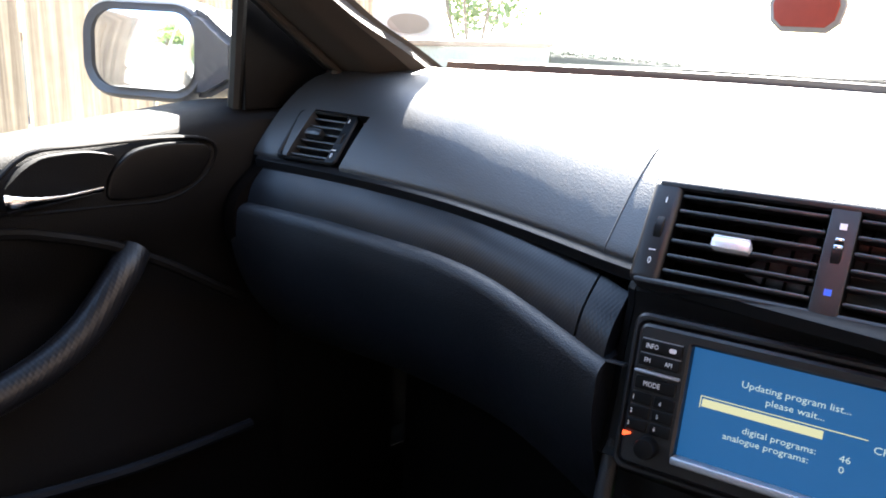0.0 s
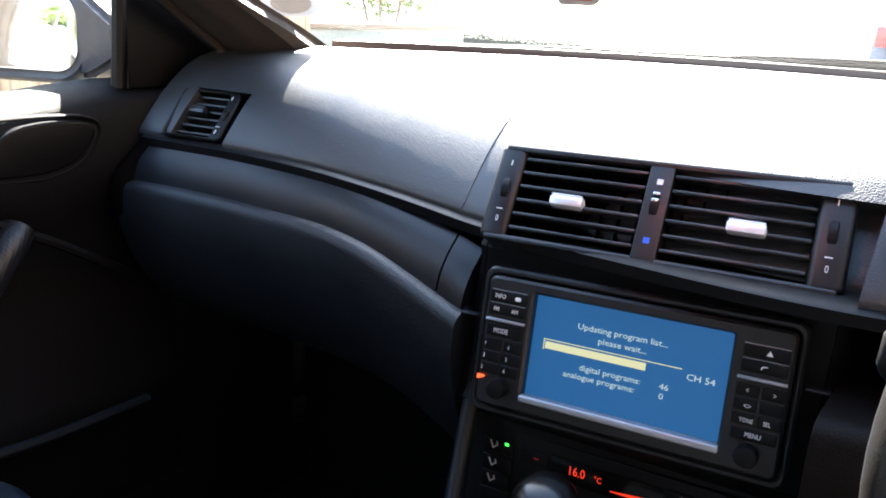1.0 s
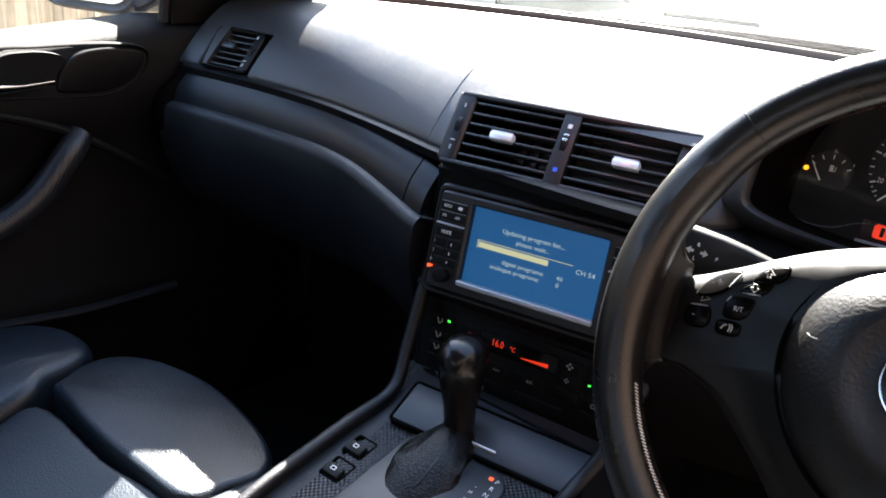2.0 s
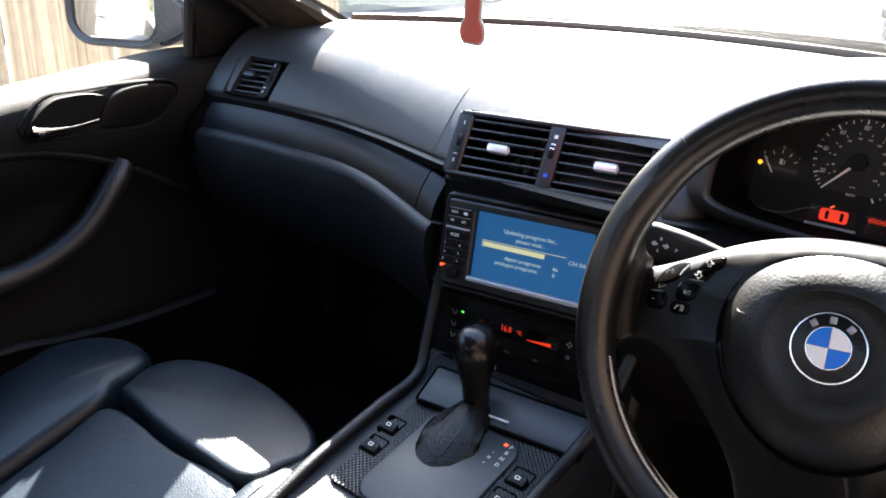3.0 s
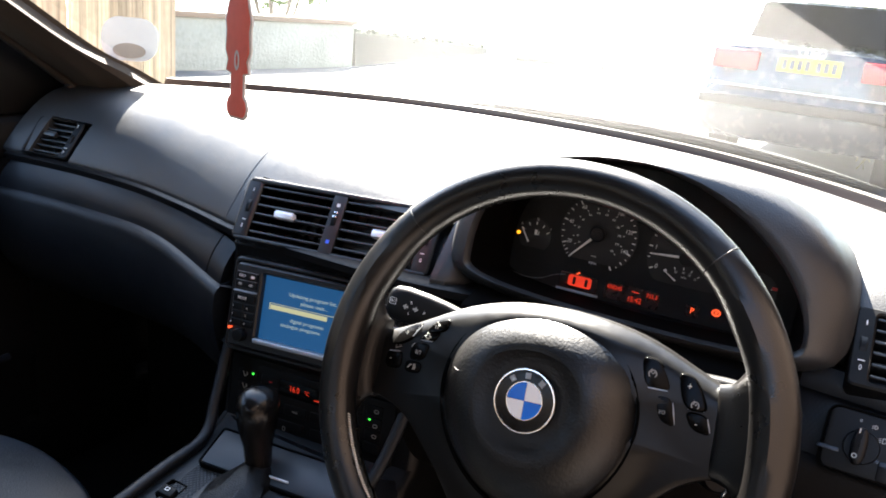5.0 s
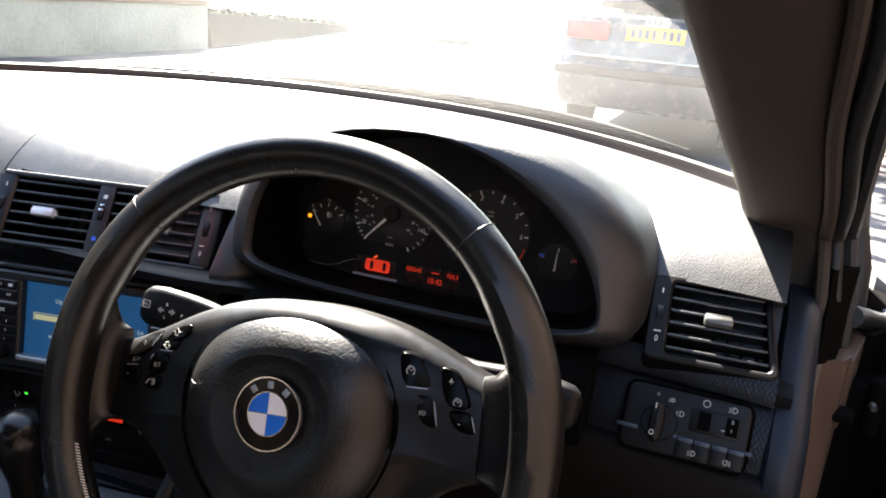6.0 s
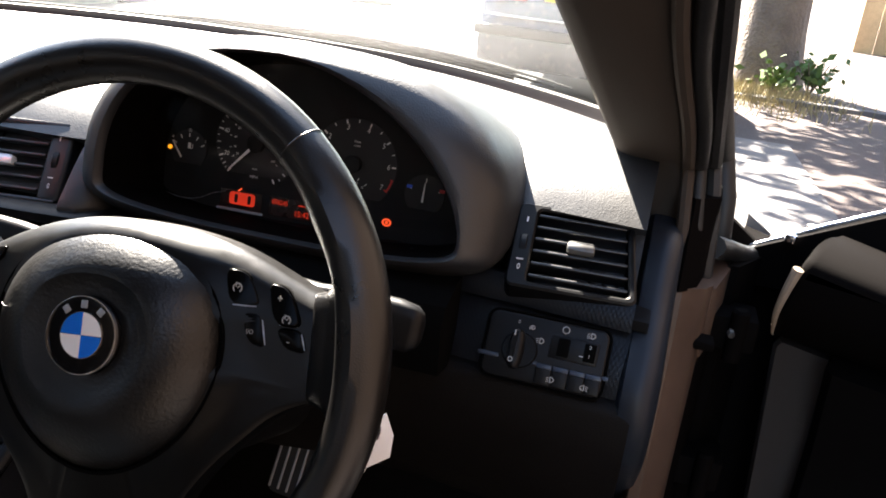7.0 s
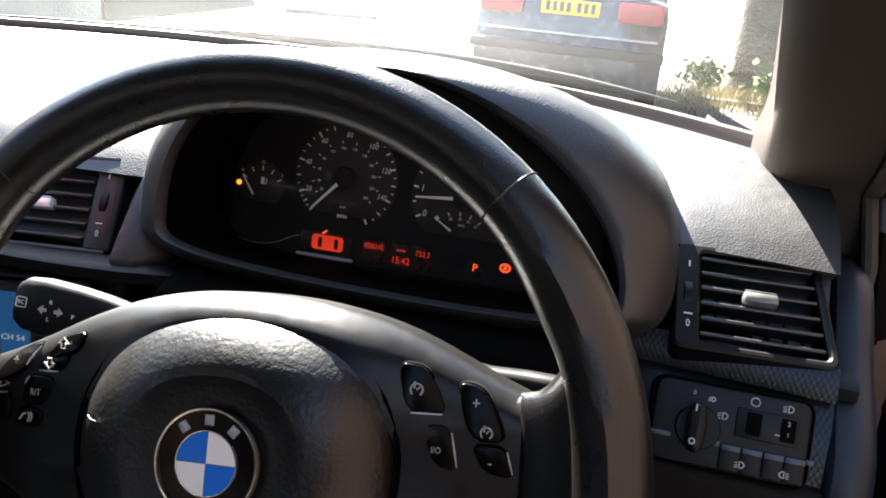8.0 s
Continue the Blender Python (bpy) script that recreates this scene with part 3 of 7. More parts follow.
def side_vent(m, label, flip, w=0.122, h=0.084, rise=0.004, edge=0.032, lift=0.018, flare=0.0):
    v = thing("side_air_vent", label, "air vent", m, "air vents at the dashboard ends")
    s = -1 if flip else 1
    ox = (edge / 2 - 0.006) * s
    bm = bmesh.new()
    ring_plate(bm, rrect(w, h, 0.007), rrect(w - edge, h - lift, 0.004, ox), -0.045, rise, 0.0018, -0.012)
    part("frame", bm, PANEL, v)
    vent_box(v, ox - (w - edge) / 2, ox + (w - edge) / 2, -(h - lift) / 2, (h - lift) / 2, 6, -0.004 if flip else 0.0012)
    vent_tab(v, ox, -0.001, 0.024, VENT if flip else SHADED_SLIDER)
    tx = -s * (w / 2 - edge * 0.40)
    thumbwheel(v, tx, 0.001)
    mark(v, "printed_mark", tx - 0.0006, tx + 0.0006, 0.022, 0.027, 0.0044, WHITE)
    mark(v, "printed_mark", tx - 0.003, tx + 0.003, -0.0185, -0.0175, 0.0044, WHITE)
    text("printed_zero", "0", 0.0085, WHITE, v, tx, -0.026, 0.0044, squeeze=0.7)
    # the outer side follows the slope of the end cap
    for ob in v.children:
        for p in ob.data.vertices:
            if p.co.x * s > 0.0:
                p.co.x *= 1 - flare * p.co.y
    return v


side_vent(face_pose(0.6165, 0.0680, 0.8990, 52, 4.5), "black slatted side air vent, catching sunlight, with a slider coloured as shaded", False, 0.107, 0.088, 0.003, 0.024, 0.012, 2.1)
side_vent(face_pose(-0.6185, 0.0765, 0.8962, 43, 11.5), "black slatted side air vent in shade beside the passenger door", True, 0.0915, 0.0725, 0.0025, 0.022, 0.008)
# embossed mark beside the vent
bm = bmesh.new()
prism(bm, rrect(0.026, 0.016, 0.002), -0.004, 0.0, 0.0003)
bmesh.ops.transform(bm, matrix=DB @ face_pose(-0.521, 0.0785, 0.8955, 43, 2), verts=bm.verts[:])
part("embossed_mark", bm, DASH, dashboard)

# ---- middle stack ----
stack = thing("centre_stack", "black plastic centre stack housing between the footwells", "console", pose(0, 0.05, 0.3))
bm = bmesh.new()
prof = [(0.010, 0.858), (0.004, 0.850), (0.006, 0.838), (-0.014, 0.730), (-0.020, 0.723), (-0.008, 0.712), (0.003, 0.700), (-0.006, 0.615), (-0.030, 0.600), (-0.040, 0.585), (-0.040, 0.30), (0.15, 0.30), (0.15, 0.858)]
for name, cuts in (("side_panel", ((-0.142, 0.012), (-0.139, 0.004), (-0.132, 0.0))), ("front_panel", ((-0.1315, 0.0005), (-0.131, 0.0), (0.131, 0.0), (0.1315, 0.0005))), ("side_panel", ((0.132, 0.0), (0.139, 0.004), (0.142, 0.012)))):
    bm = bmesh.new()
    loft(bm, [[(x, (y - 0.05) + d + (0.13 * x if y < 0.1 else 0.0), z - 0.3) for y, z in prof] for x, d in cuts], True, True, True)
    part(name, bm, PANEL, stack)

nav = thing("navigation_unit", "black navigation unit with a lit blue screen and yellow bar", "car stereo", face_pose(0.0003, -0.0148, 0.7829, 12.1, 8.0, 1.2))
NW, NH = 0.2300, 0.1045
SX0, SX1, SY0, SY1 = -0.0750, 0.0725, -0.0365, 0.0418
bm = bmesh.new()
ring_plate(bm, rrect(NW, NH, 0.006), rrect(SX1 - SX0 + 0.003, SY1 - SY0 + 0.003, 0.002, (SX0 + SX1) / 2, (SY0 + SY1) / 2), -0.01, 0.010, 0.002, -0.002)
part("fascia", bm, SOFT, nav)
bm = bmesh.new()
ring_plate(bm, rrect(NW + 0.012, NH + 0.014, 0.009), rrect(NW + 0.002, NH + 0.002, 0.007), -0.01, 0.006, 0.002)
part("surround", bm, SOFT, nav)
bm = bmesh.new()
box(bm, SX0 - 0.001, SX1 + 0.001, SY0 - 0.001, SY1 + 0.001, -0.003, 0.001)
scr = part("screen", bm, SCREEN, nav, "lit blue display")
SZ = 0.0013


for body, x, y, size, al in (("Updating program list...", -0.0407, 0.0242, 0.0066, "LEFT"), ("please wait...", -0.0233, 0.0160, 0.0066, "LEFT"),
                             ("digital programs:", -0.0350, -0.0073, 0.0064, "LEFT"), ("analogue programs:", -0.0470, -0.0146, 0.0064, "LEFT"),
                             ("46", 0.0268, -0.0073, 0.0064, "LEFT"), ("0", 0.0275, -0.0146, 0.0064, "LEFT"), ("CH 54", 0.0552, 0.0040, 0.0068, "CENTER")):
    text("screen_line", body, size, SCREEN_TEXT, scr, x, y, SZ, al, squeeze=1.12)
x0, y0 = -0.0655, 0.0018
x1, y1 = 0.0150, 0.0074
mark(scr, "progress_bar", x0 + 0.001, x1, y0, y1, SZ, SCREEN_BAR, "pale yellow progress bar")
x2 = 0.0412
mark(scr, "progress_outline", x0 - 0.0006, x2, y1 + 0.0014, y1 + 0.0020, SZ, SCREEN_BAR)
mark(scr, "progress_outline", x0 - 0.0006, x0, y0 - 0.001, y1 + 0.002, SZ, SCREEN_BAR)
bm = bmesh.new()
box(bm, SX0 - 0.002, SX1 + 0.003, SY0 - 0.0062, SY0 - 0.0003, 0.002, 0.0135, 0.0018, 3)
part("silver_lip", bm, SATIN, nav, "satin silver lip under the screen")


def button(parent, x, y, w, h, z=0.010, high=0.0022, name="button", matl=None, r=0.0012):
    bm = bmesh.new()
    prism(bm, rrect(w, h, min(r, h * 0.45), x, y, 3), z - 0.002, z + high, 0.0008)
    return part(name, bm, matl or PANEL, parent)


for sgn in (-1, 1):
    cx = sgn * 0.0965
    up = 0.0 if sgn < 0 else -0.0025
    for k, y in enumerate((0.0369, 0.0264)):
        button(nav, cx, y + up, 0.030, 0.0088)
        mark(nav, "button_edge", cx - 0.015, cx + 0.015, y + up + 0.0046, y + up + 0.0051, 0.0104, SATIN)
    bm = bmesh.new()
    box(bm, cx - 0.0165, cx + 0.0165, 0.0168 + up, 0.0188 + up, 0.008, 0.0136, 0.0008)
    part("silver_trim", bm, SATIN, nav)
    if sgn < 0:
        button(nav, cx, 0.0093, 0.030, 0.0095)
    for row in range(3):
        for col in (-1, 1):
            button(nav, cx + col * 0.0085, (-0.0022 if sgn < 0 else 0.0067) - row * 0.0100, 0.0155, 0.0088, high=0.0012)
    if sgn > 0:
        button(nav, cx, -0.0240, 0.030, 0.0088, high=0.0012)
    bm = bmesh.new()
    lathe(bm, [(0.0080, 0.008), (0.0080, 0.018), (0.0070, 0.0205), (0.003, 0.0212)], 28, pose(cx - 0.002 * sgn, -0.0360 + up * 0.7, 0))
    part("rotary_knob", bm, PANEL, nav, "black rotary knob")
LX, RX = -0.0965, 0.0965
for body, x, y, s in (("INFO", -0.1030, 0.0369, 0.0062), ("FM", -0.1049, 0.0264, 0.0058), ("AM", -0.0893, 0.0264, 0.0058), ("MODE", -0.0989, 0.0093, 0.0066),
                      ("1", -0.1104, -0.0022, 0.0055), ("2", -0.1104, -0.0122, 0.0055), ("3", -0.1111, -0.0219, 0.0055), ("4", -0.0905, -0.0026, 0.0055), ("5", -0.0910, -0.0122, 0.0055), ("6", -0.0916, -0.0217, 0.0055),
                      ("TONE", 0.0904, -0.0143, 0.0052), ("SEL", 0.1040, -0.0139, 0.0052), ("MENU", 0.0963, -0.0240, 0.0060), ("<", 0.0882, 0.0067, 0.0065), (">", 0.1060, 0.0065, 0.0065), ("<>", 0.0898, -0.0043, 0.0065)):
    text("button_print", body, s * 0.82, WHITE, nav, x, y, 0.0126, squeeze=0.8)
bm = bmesh.new()
prism(bm, [(RX, 0.0328), (RX + 0.0044, 0.0328), (RX + 0.0022, 0.0364)], 0.0122, 0.0126)
part("eject_mark", bm, WHITE, nav)
bm = bmesh.new()
prism(bm, rrect(0.0052, 0.0032, 0.0012, -0.0879, 0.0369, 2), 0.0122, 0.0126)
part("cassette_mark", bm, WHITE, nav)
bm = bmesh.new()
tube(bm, smooth_line([(0.0948, 0.0228, 0.0126), (0.0955, 0.0245, 0.0126), (0.0985, 0.0250, 0.0126)], 4), 0.0005, 5)
part("phone_mark", bm, WHITE, nav)
bm = bmesh.new()
prism(bm, [(-0.1140, -0.0283), (-0.1080, -0.0283), (-0.1080, -0.0297), (-0.1125, -0.0318), (-0.1140, -0.0318)], 0.0118, 0.0126)
part("red_lamp", bm, RED_LED, nav, "lit red wedge beside the knob")

# thin strip added for the lit lower pad edge that meets the unit
for sgn in (-1, 1):
    bm = bmesh.new()
    box(bm, sgn * 0.1235, sgn * 0.1390, 0.0158 if sgn < 0 else 0.0138, 0.0178 if sgn < 0 else 0.0158, -0.004, 0.0068, 0.0008)
    part("pad_edge_strip", bm, LOWER, nav)

# ---- climate panel ----
clim = thing("climate_panel", "black automatic climate control panel with a small red display", "climate control", face_pose(-0.0162, -0.0014, 0.6632, 5.6, 6.2, 1.0))
bm = bmesh.new()
prism(bm, rrect(0.232, 0.086, 0.005, 0.010, -0.012), -0.012, 0.003, 0.0015)
part("panel", bm, PANEL, clim)
bm = bmesh.new()
prism(bm, rrect(0.096, 0.021, 0.002, 0.006, 0.010), 0.0, 0.0042, 0.0006)
disp = part("display", bm, GLOSSY, clim, "dark display window")
text("temperature", "16.0", 0.0112, RED_LCD, disp, -0.0180, 0.0117, 0.0046, squeeze=0.8)
text("temperature_unit", "\u00b0C", 0.0072, RED_LCD, disp, 0.0005, 0.011, 0.0046, squeeze=0.85)
for k in range(9):
    h = 0.0008 + 0.0004 * k
    mark(disp, "fan_bar", 0.0118 + k * 0.0036, 0.0118 + k * 0.0036 + 0.0033, 0.0050, 0.0050 + h, 0.0046, RED_LCD)
for y in (0.0148, -0.0018, -0.0168):
    button(clim, -0.0900, y - 0.0012, 0.028, 0.0140, 0.003, 0.002, matl=PANEL)
    bm = bmesh.new()
    for a, b in (((-0.0972, y + 0.0030), (-0.0942, y - 0.0035)), ((-0.0942, y - 0.0035), (-0.0902, y + 0.0005)), ((-0.0912, y + 0.0030), (-0.0902, y - 0.0010))):
        tube(bm, [(a[0], a[1], 0.0052), (b[0], b[1], 0.0052)], 0.0007, 5)
    part("seat_symbol", bm, PRINT, clim)
mark(clim, "green_lamp", -0.0832, -0.0800, 0.0164, 0.0186, 0.0053, GREEN, "lit green lamp")
for x, y, w in ((-0.0560, 0.0130, 0.026), (-0.0520, -0.0175, 0.030), (-0.0140, -0.0175, 0.034), (0.0250, -0.0175, 0.034), (0.0680, 0.0150, 0.026), (0.0680, -0.0010, 0.026), (0.0680, -0.0175, 0.026), (0.0980, 0.0150, 0.022), (0.0980, -0.0010, 0.022), (0.0980, -0.0175, 0.022), (-0.0900, -0.0335, 0.028), (-0.0300, -0.0400, 0.060), (0.0400, -0.0400, 0.060), (0.0980, -0.0335, 0.022)):
    button(clim, x, y, w, 0.0135, 0.003, 0.0018, matl=PANEL)
text("button_print", "MAX", 0.0038, PRINT, clim, -0.0139, -0.0180, 0.0052)
text("button_print", "A/C", 0.0044, PRINT, clim, 0.0266, -0.0174, 0.0052)
for x, y, r in ((0.0679, 0.0156, 0.0024), (0.0673, -0.0007, 0.0017)):
    bm = bmesh.new()
    for k in range(4):
        a = radians(90 * k)
        prism(bm, [(x + r * 1.1 * math.cos(a) + r * 0.55 * math.cos(t), y + r * 1.1 * math.sin(a) + r * 0.55 * math.sin(t)) for t in np.linspace(0, 2 * math.pi, 9)[:-1]], 0.0046, 0.0052)
    part("fan_symbol", bm, PRINT, clim)
for y in (0.0150, -0.0040, -0.0175):
    bm = bmesh.new()
    ring_plate(bm, rrect(0.0065, 0.0048, 0.002, 0.1010, y, 2), rrect(0.0048, 0.0030, 0.001, 0.1010, y, 2), 0.0046, 0.0052)
    part("heater_symbol", bm, PRINT, clim)
mark(clim, "green_lamp", 0.0914, 0.0940, 0.0022, 0.0040, 0.0053, GREEN, "lit green lamp")
mark(clim, "red_lamp", -0.0560, -0.0515, 0.0125, 0.0137, 0.0053, RED_DOT)
bm = bmesh.new()
ring_plate(bm, rrect(0.0040, 0.0062, 0.0012, -0.0285, -0.0440, 2), rrect(0.0028, 0.0048, 0.0008, -0.0285, -0.0440, 2), 0.0046, 0.0052)
part("button_symbol", bm, PRINT, clim)

# ---- centre console ----
# blue reflected from the sky is put into this grey lacquer
SATIN_GREY = mat("satin grey lacquer tinted by sky", (0.017, 0.022, 0.029), 0.42, grain=0.1, grain_scale=900)
console = thing("centre_console", "dark grey knurled centre console round the gear lever", "console", pose(0, -0.3, 0.25))
CB = pose(0, 0.3, -0.25)


def top_z(y):
    return 0.6092 + 0.2035 * (y + 0.11)


bm = bmesh.new()
prof = [(-0.045, top_z(-0.045) + 0.003), (-0.1, top_z(-0.1) - 0.004), (-0.2, top_z(-0.2) - 0.004), (-0.32, top_z(-0.32) - 0.004), (-0.42, 0.535), (-0.70, 0.56), (-0.72, 0.5), (-0.72, 0.25), (0.0, 0.25), (0.0, 0.6)]
rings = []
for x, d in ((-0.120, 0.03), (-0.116, 0.008), (-0.106, -0.004), (-0.099, 0.0), (0.118, 0.0), (0.125, -0.004), (0.135, 0.008), (0.139, 0.03)):
    rings.append([(x, y, z - d if z > 0.4 else z) for y, z in prof])
loft(bm, rings, True, True, True)
bmesh.ops.transform(bm, matrix=CB, verts=bm.verts[:])
part("console_body", bm, LOWER, console)
# the raised rim on the passenger side
for x, s in ((-0.105, 1), (0.124, -1)):
    bm = bmesh.new()
    pts = smooth_line([(x - 0.028 * s, 0.0, 0.79), (x - 0.022 * s, -0.028, 0.72), (x - 0.012 * s, -0.06, 0.655), (x, -0.092, 0.618), (x, -0.16, top_z(-0.16) + 0.006), (x, -0.26, top_z(-0.26) + 0.006), (x, -0.36, 0.556), (x, -0.5, 0.545)], 6)
    tube(bm, pts, 0.0075, 10)
    bmesh.ops.transform(bm, matrix=CB, verts=bm.verts[:])
    part("console_rim", bm, LOWER, console)
TOP = pose(0.0138, -0.186, 0.5937, 11.5)
bm = bmesh.new()
prism(bm, rrect(0.194, 0.168, 0.01, 0.004, 0.0), -0.008, 0.0, 0.001)
bmesh.ops.transform(bm, matrix=CB @ TOP, verts=bm.verts[:])
part("knurled_plate", bm, TEXTURED, console)
bm = bmesh.new()
prism(bm, [(p[0], p[1]) for p in rrect(0.122, 0.155, 0.024, 0.002, -0.006, 6)], -0.004, 0.0035, 0.0025)
bmesh.ops.transform(bm, matrix=CB @ TOP, verts=bm.verts[:])
part("gear_bezel", bm, SATIN_GREY, console, "smooth dark gear surround")
for k, (body, x, y) in enumerate((("P", 0.0500, 0.0600), ("R", 0.0504, 0.0503), ("N", 0.0509, 0.0406), ("D", 0.0514, 0.0310), ("+", 0.0374, 0.0259), ("-", 0.0374, 0.0440), ("M", 0.0374, 0.0350))):
    text("gear_letter", body, 0.0072 if k < 4 else 0.005, WHITE, console, x, y, 0.0038, matrix=CB @ TOP)
bm = bmesh.new()
box(bm, 0.0405, 0.0450, 0.0585, 0.0625, 0.0033, 0.0042, 0.0004)
bmesh.ops.transform(bm, matrix=CB @ TOP, verts=bm.verts[:])
part("gear_lamp", bm, RED_LED, console, "lit red gear position lamp")
for x, y in ((-0.0880, 0.0155), (-0.0837, -0.0193), (0.0811, 0.0317), (0.0800, -0.003)):
    m = CB @ TOP @ pose(x, y, 0)
    bm = bmesh.new()
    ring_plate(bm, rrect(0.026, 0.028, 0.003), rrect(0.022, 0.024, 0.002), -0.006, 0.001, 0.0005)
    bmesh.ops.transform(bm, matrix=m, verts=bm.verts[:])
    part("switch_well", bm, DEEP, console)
    bm = bmesh.new()
    box(bm, -0.0105, 0.0105, -0.0115, 0.002, -0.006, 0.0055, 0.002, 3, pose(0, 0, 0, 8))
    bmesh.ops.transform(bm, matrix=m, verts=bm.verts[:])
    sw = part("window_switch", bm, PANEL, console)
    bm = bmesh.new()
    ring_plate(bm, rrect(0.006, 0.0045, 0.0008, 0, 0, 2), rrect(0.0042, 0.0027, 0.0004, 0, 0, 2), 0, 0.0003)
    bmesh.ops.transform(bm, matrix=m @ pose(0, -0.0045, 0.0056, 8), verts=bm.verts[:])
    part("window_symbol", bm, WHITE, sw)
# the sloped lid in front of the lever
LID = pose(0.016, -0.086, 0.6245, 0, 0, 7.5) @ pose(0, 0, 0, 23)
bm = bmesh.new()
box(bm, -0.0945, 0.1110, -0.0310, 0.0205, -0.014, 0.003, 0.003)
bmesh.ops.transform(bm, matrix=CB @ LID, verts=bm.verts[:])
part("storage_lid", bm, SATIN_GREY, console, "smooth dark tray lid")
bm = bmesh.new()
box(bm, -0.0152, 0.0240, -0.0226, -0.0200, 0.002, 0.0058, 0.001)
bmesh.ops.transform(bm, matrix=CB @ LID, verts=bm.verts[:])
part("lid_pull", bm, BRIGHT, console, "bright chrome pull bar")

bm = bmesh.new()
ring_plate(bm, rrect(0.2110, 0.0570, 0.005, 0.0083, -0.0053), rrect(0.2065, 0.0525, 0.004, 0.0083, -0.0053), -0.006, 0.0022, 0.0003)
bmesh.ops.transform(bm, matrix=CB @ LID, verts=bm.verts[:])
part("lid_joint", bm, DEEP, console)

# ---- gear lever ----
lever = thing("gear_lever", "black leather gear lever with a ruched gaiter", "gear lever", pose(-0.004, -0.100, 0.605))
bm = bmesh.new()
prof = [(0.0170, -0.004), (0.0160, 0.02), (0.0172, 0.042), (0.0205, 0.062), (0.0245, 0.082), (0.0255, 0.092), (0.0235, 0.103), (0.0160, 0.111), (0.004, 0.114)]
rings = []
for r, z in prof:
    y0 = -0.006 * (z / 0.116)
    rings.append([(-0.012 * z / 0.116 + r * 0.95 * math.cos(a), y0 + r * (1.12 if z > 0.06 else 1.0) * math.sin(a) + 0.012 * (z / 0.116) ** 2, z) for a in np.linspace(0, 2 * math.pi, 29)[:-1]])
loft(bm, rings, True, True, True)
part("knob", bm, mat("polished black knob leather", (0.0055, 0.0048, 0.0045), 0.24, spec=0.4, grain=0.06, grain_scale=500), lever)
bm = bmesh.new()
rings = []
random.seed(4)
for k in range(15):
    s = k / 14
    cy, cz = -0.105 * s ** 1.2, 0.012 - 0.037 * s ** 1.1
    wx, wz = 0.018 + 0.020 * math.sin(math.pi * min(1, s * 0.8)), 0.012 + 0.011 * math.sin(math.pi * s)
    ring = []
    for a in np.linspace(0, 2 * math.pi, 25)[:-1]:
        rip = 1 + 0.13 * math.sin(6 * a + 9 * s) * math.sin(3 * a + 1) * math.sin(math.pi * s)
        ring.append((wx * rip * math.cos(a) + 0.004 * s, cy + 0.002, cz + wz * rip * math.sin(a)))
    rings.append(ring)
loft(bm, rings, True, True, True)
part("gaiter", bm, GAITER, lever, "creased soft leather gaiter")
bm = bmesh.new()
tube(bm, smooth_line([(0.006, 0.0, 0.024), (0.010, -0.03, 0.020), (0.014, -0.07, 0.004), (0.012, -0.10, -0.014)], 6), 0.0012, 6)
part("gaiter_seam", bm, LEATHER, lever)
# flat near-black plate that gives the shade in the lever's slot
bm = bmesh.new()
prism(bm, rrect(0.022, 0.115, 0.010, 0.026, -0.062, 4), -0.002, 0.0018, 0.001)
bmesh.ops.transform(bm, matrix=pose(0, 0, 0.002, 12.4), verts=bm.verts[:])
part("slot", bm, DEEP, lever, "flat dark plate for the slot's shade beside the gaiter")

# ---- steering wheel ----
TILT_W = 20.8
wheel = thing("steering_wheel", "black leather three-spoke steering wheel with worn, lit rim", "steering wheel", face_pose(0.3692, -0.2524, 0.8991, TILT_W, 0.9, 5.4))
RC, RT = 0.1675, 0.0148
bm = bmesh.new()
n = 96
rings = []
for k in range(n):
    a = 2 * math.pi * k / n
    deg = math.degrees(a) % 360
    swell = 1.0
    for g, w, up in ((4, 14, 0.16), (30, 9, 0.16), (176, 14, 0.16), (150, 9, 0.16)):
        d = min(abs(deg - g), 360 - abs(deg - g))
        swell += up * math.exp(-(d / w) ** 2)
    ring = []
    for j in range(18):
        b = 2 * math.pi * j / 18
        rr = RT * (swell if math.cos(b) < 0 else 1.0)
        ring.append(((RC + rr * math.cos(b)) * math.cos(a), (RC + rr * math.cos(b)) * math.sin(a), -0.022 + rr * 1.08 * math.sin(b)))
    rings.append(ring)
rings.append(rings[0])
loft(bm, rings)
bmesh.ops.remove_doubles(bm, verts=bm.verts[:], dist=1e-6)
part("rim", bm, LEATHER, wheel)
for deg in (46, 134):
    bm = bmesh.new()
    a = radians(deg)
    c = Vector((RC * math.cos(a), RC * math.sin(a), -0.022))
    e = Vector((math.cos(a), math.sin(a), 0))
    tube(bm, [c + (e * math.cos(t) + Vector((0, 0, 1.08)) * math.sin(t)) * (RT + 0.0001) for t in np.linspace(0, 2 * math.pi, 25)[:-1]], 0.0005, 6, True)
    part("rim_seam", bm, LEATHER, wheel)
# stitches along the inside of the rim
STITCH = mat("grey stitching thread", (0.78, 0.75, 0.68), 0.7)
bm = bmesh.new()
for k in range(70):
    a = radians(196 + k * 0.75)
    rr = RC - RT * 0.93
    p = Vector((rr * math.cos(a), rr * math.sin(a), -0.022 + 0.0068))
    q = Vector(((rr - 0.0003) * math.cos(a + 0.009), (rr - 0.0003) * math.sin(a + 0.009), -0.022 + 0.0038))
    tube(bm, [p, q], 0.00065, 4)
part("stitching", bm, STITCH, wheel, "pale thread stitching")

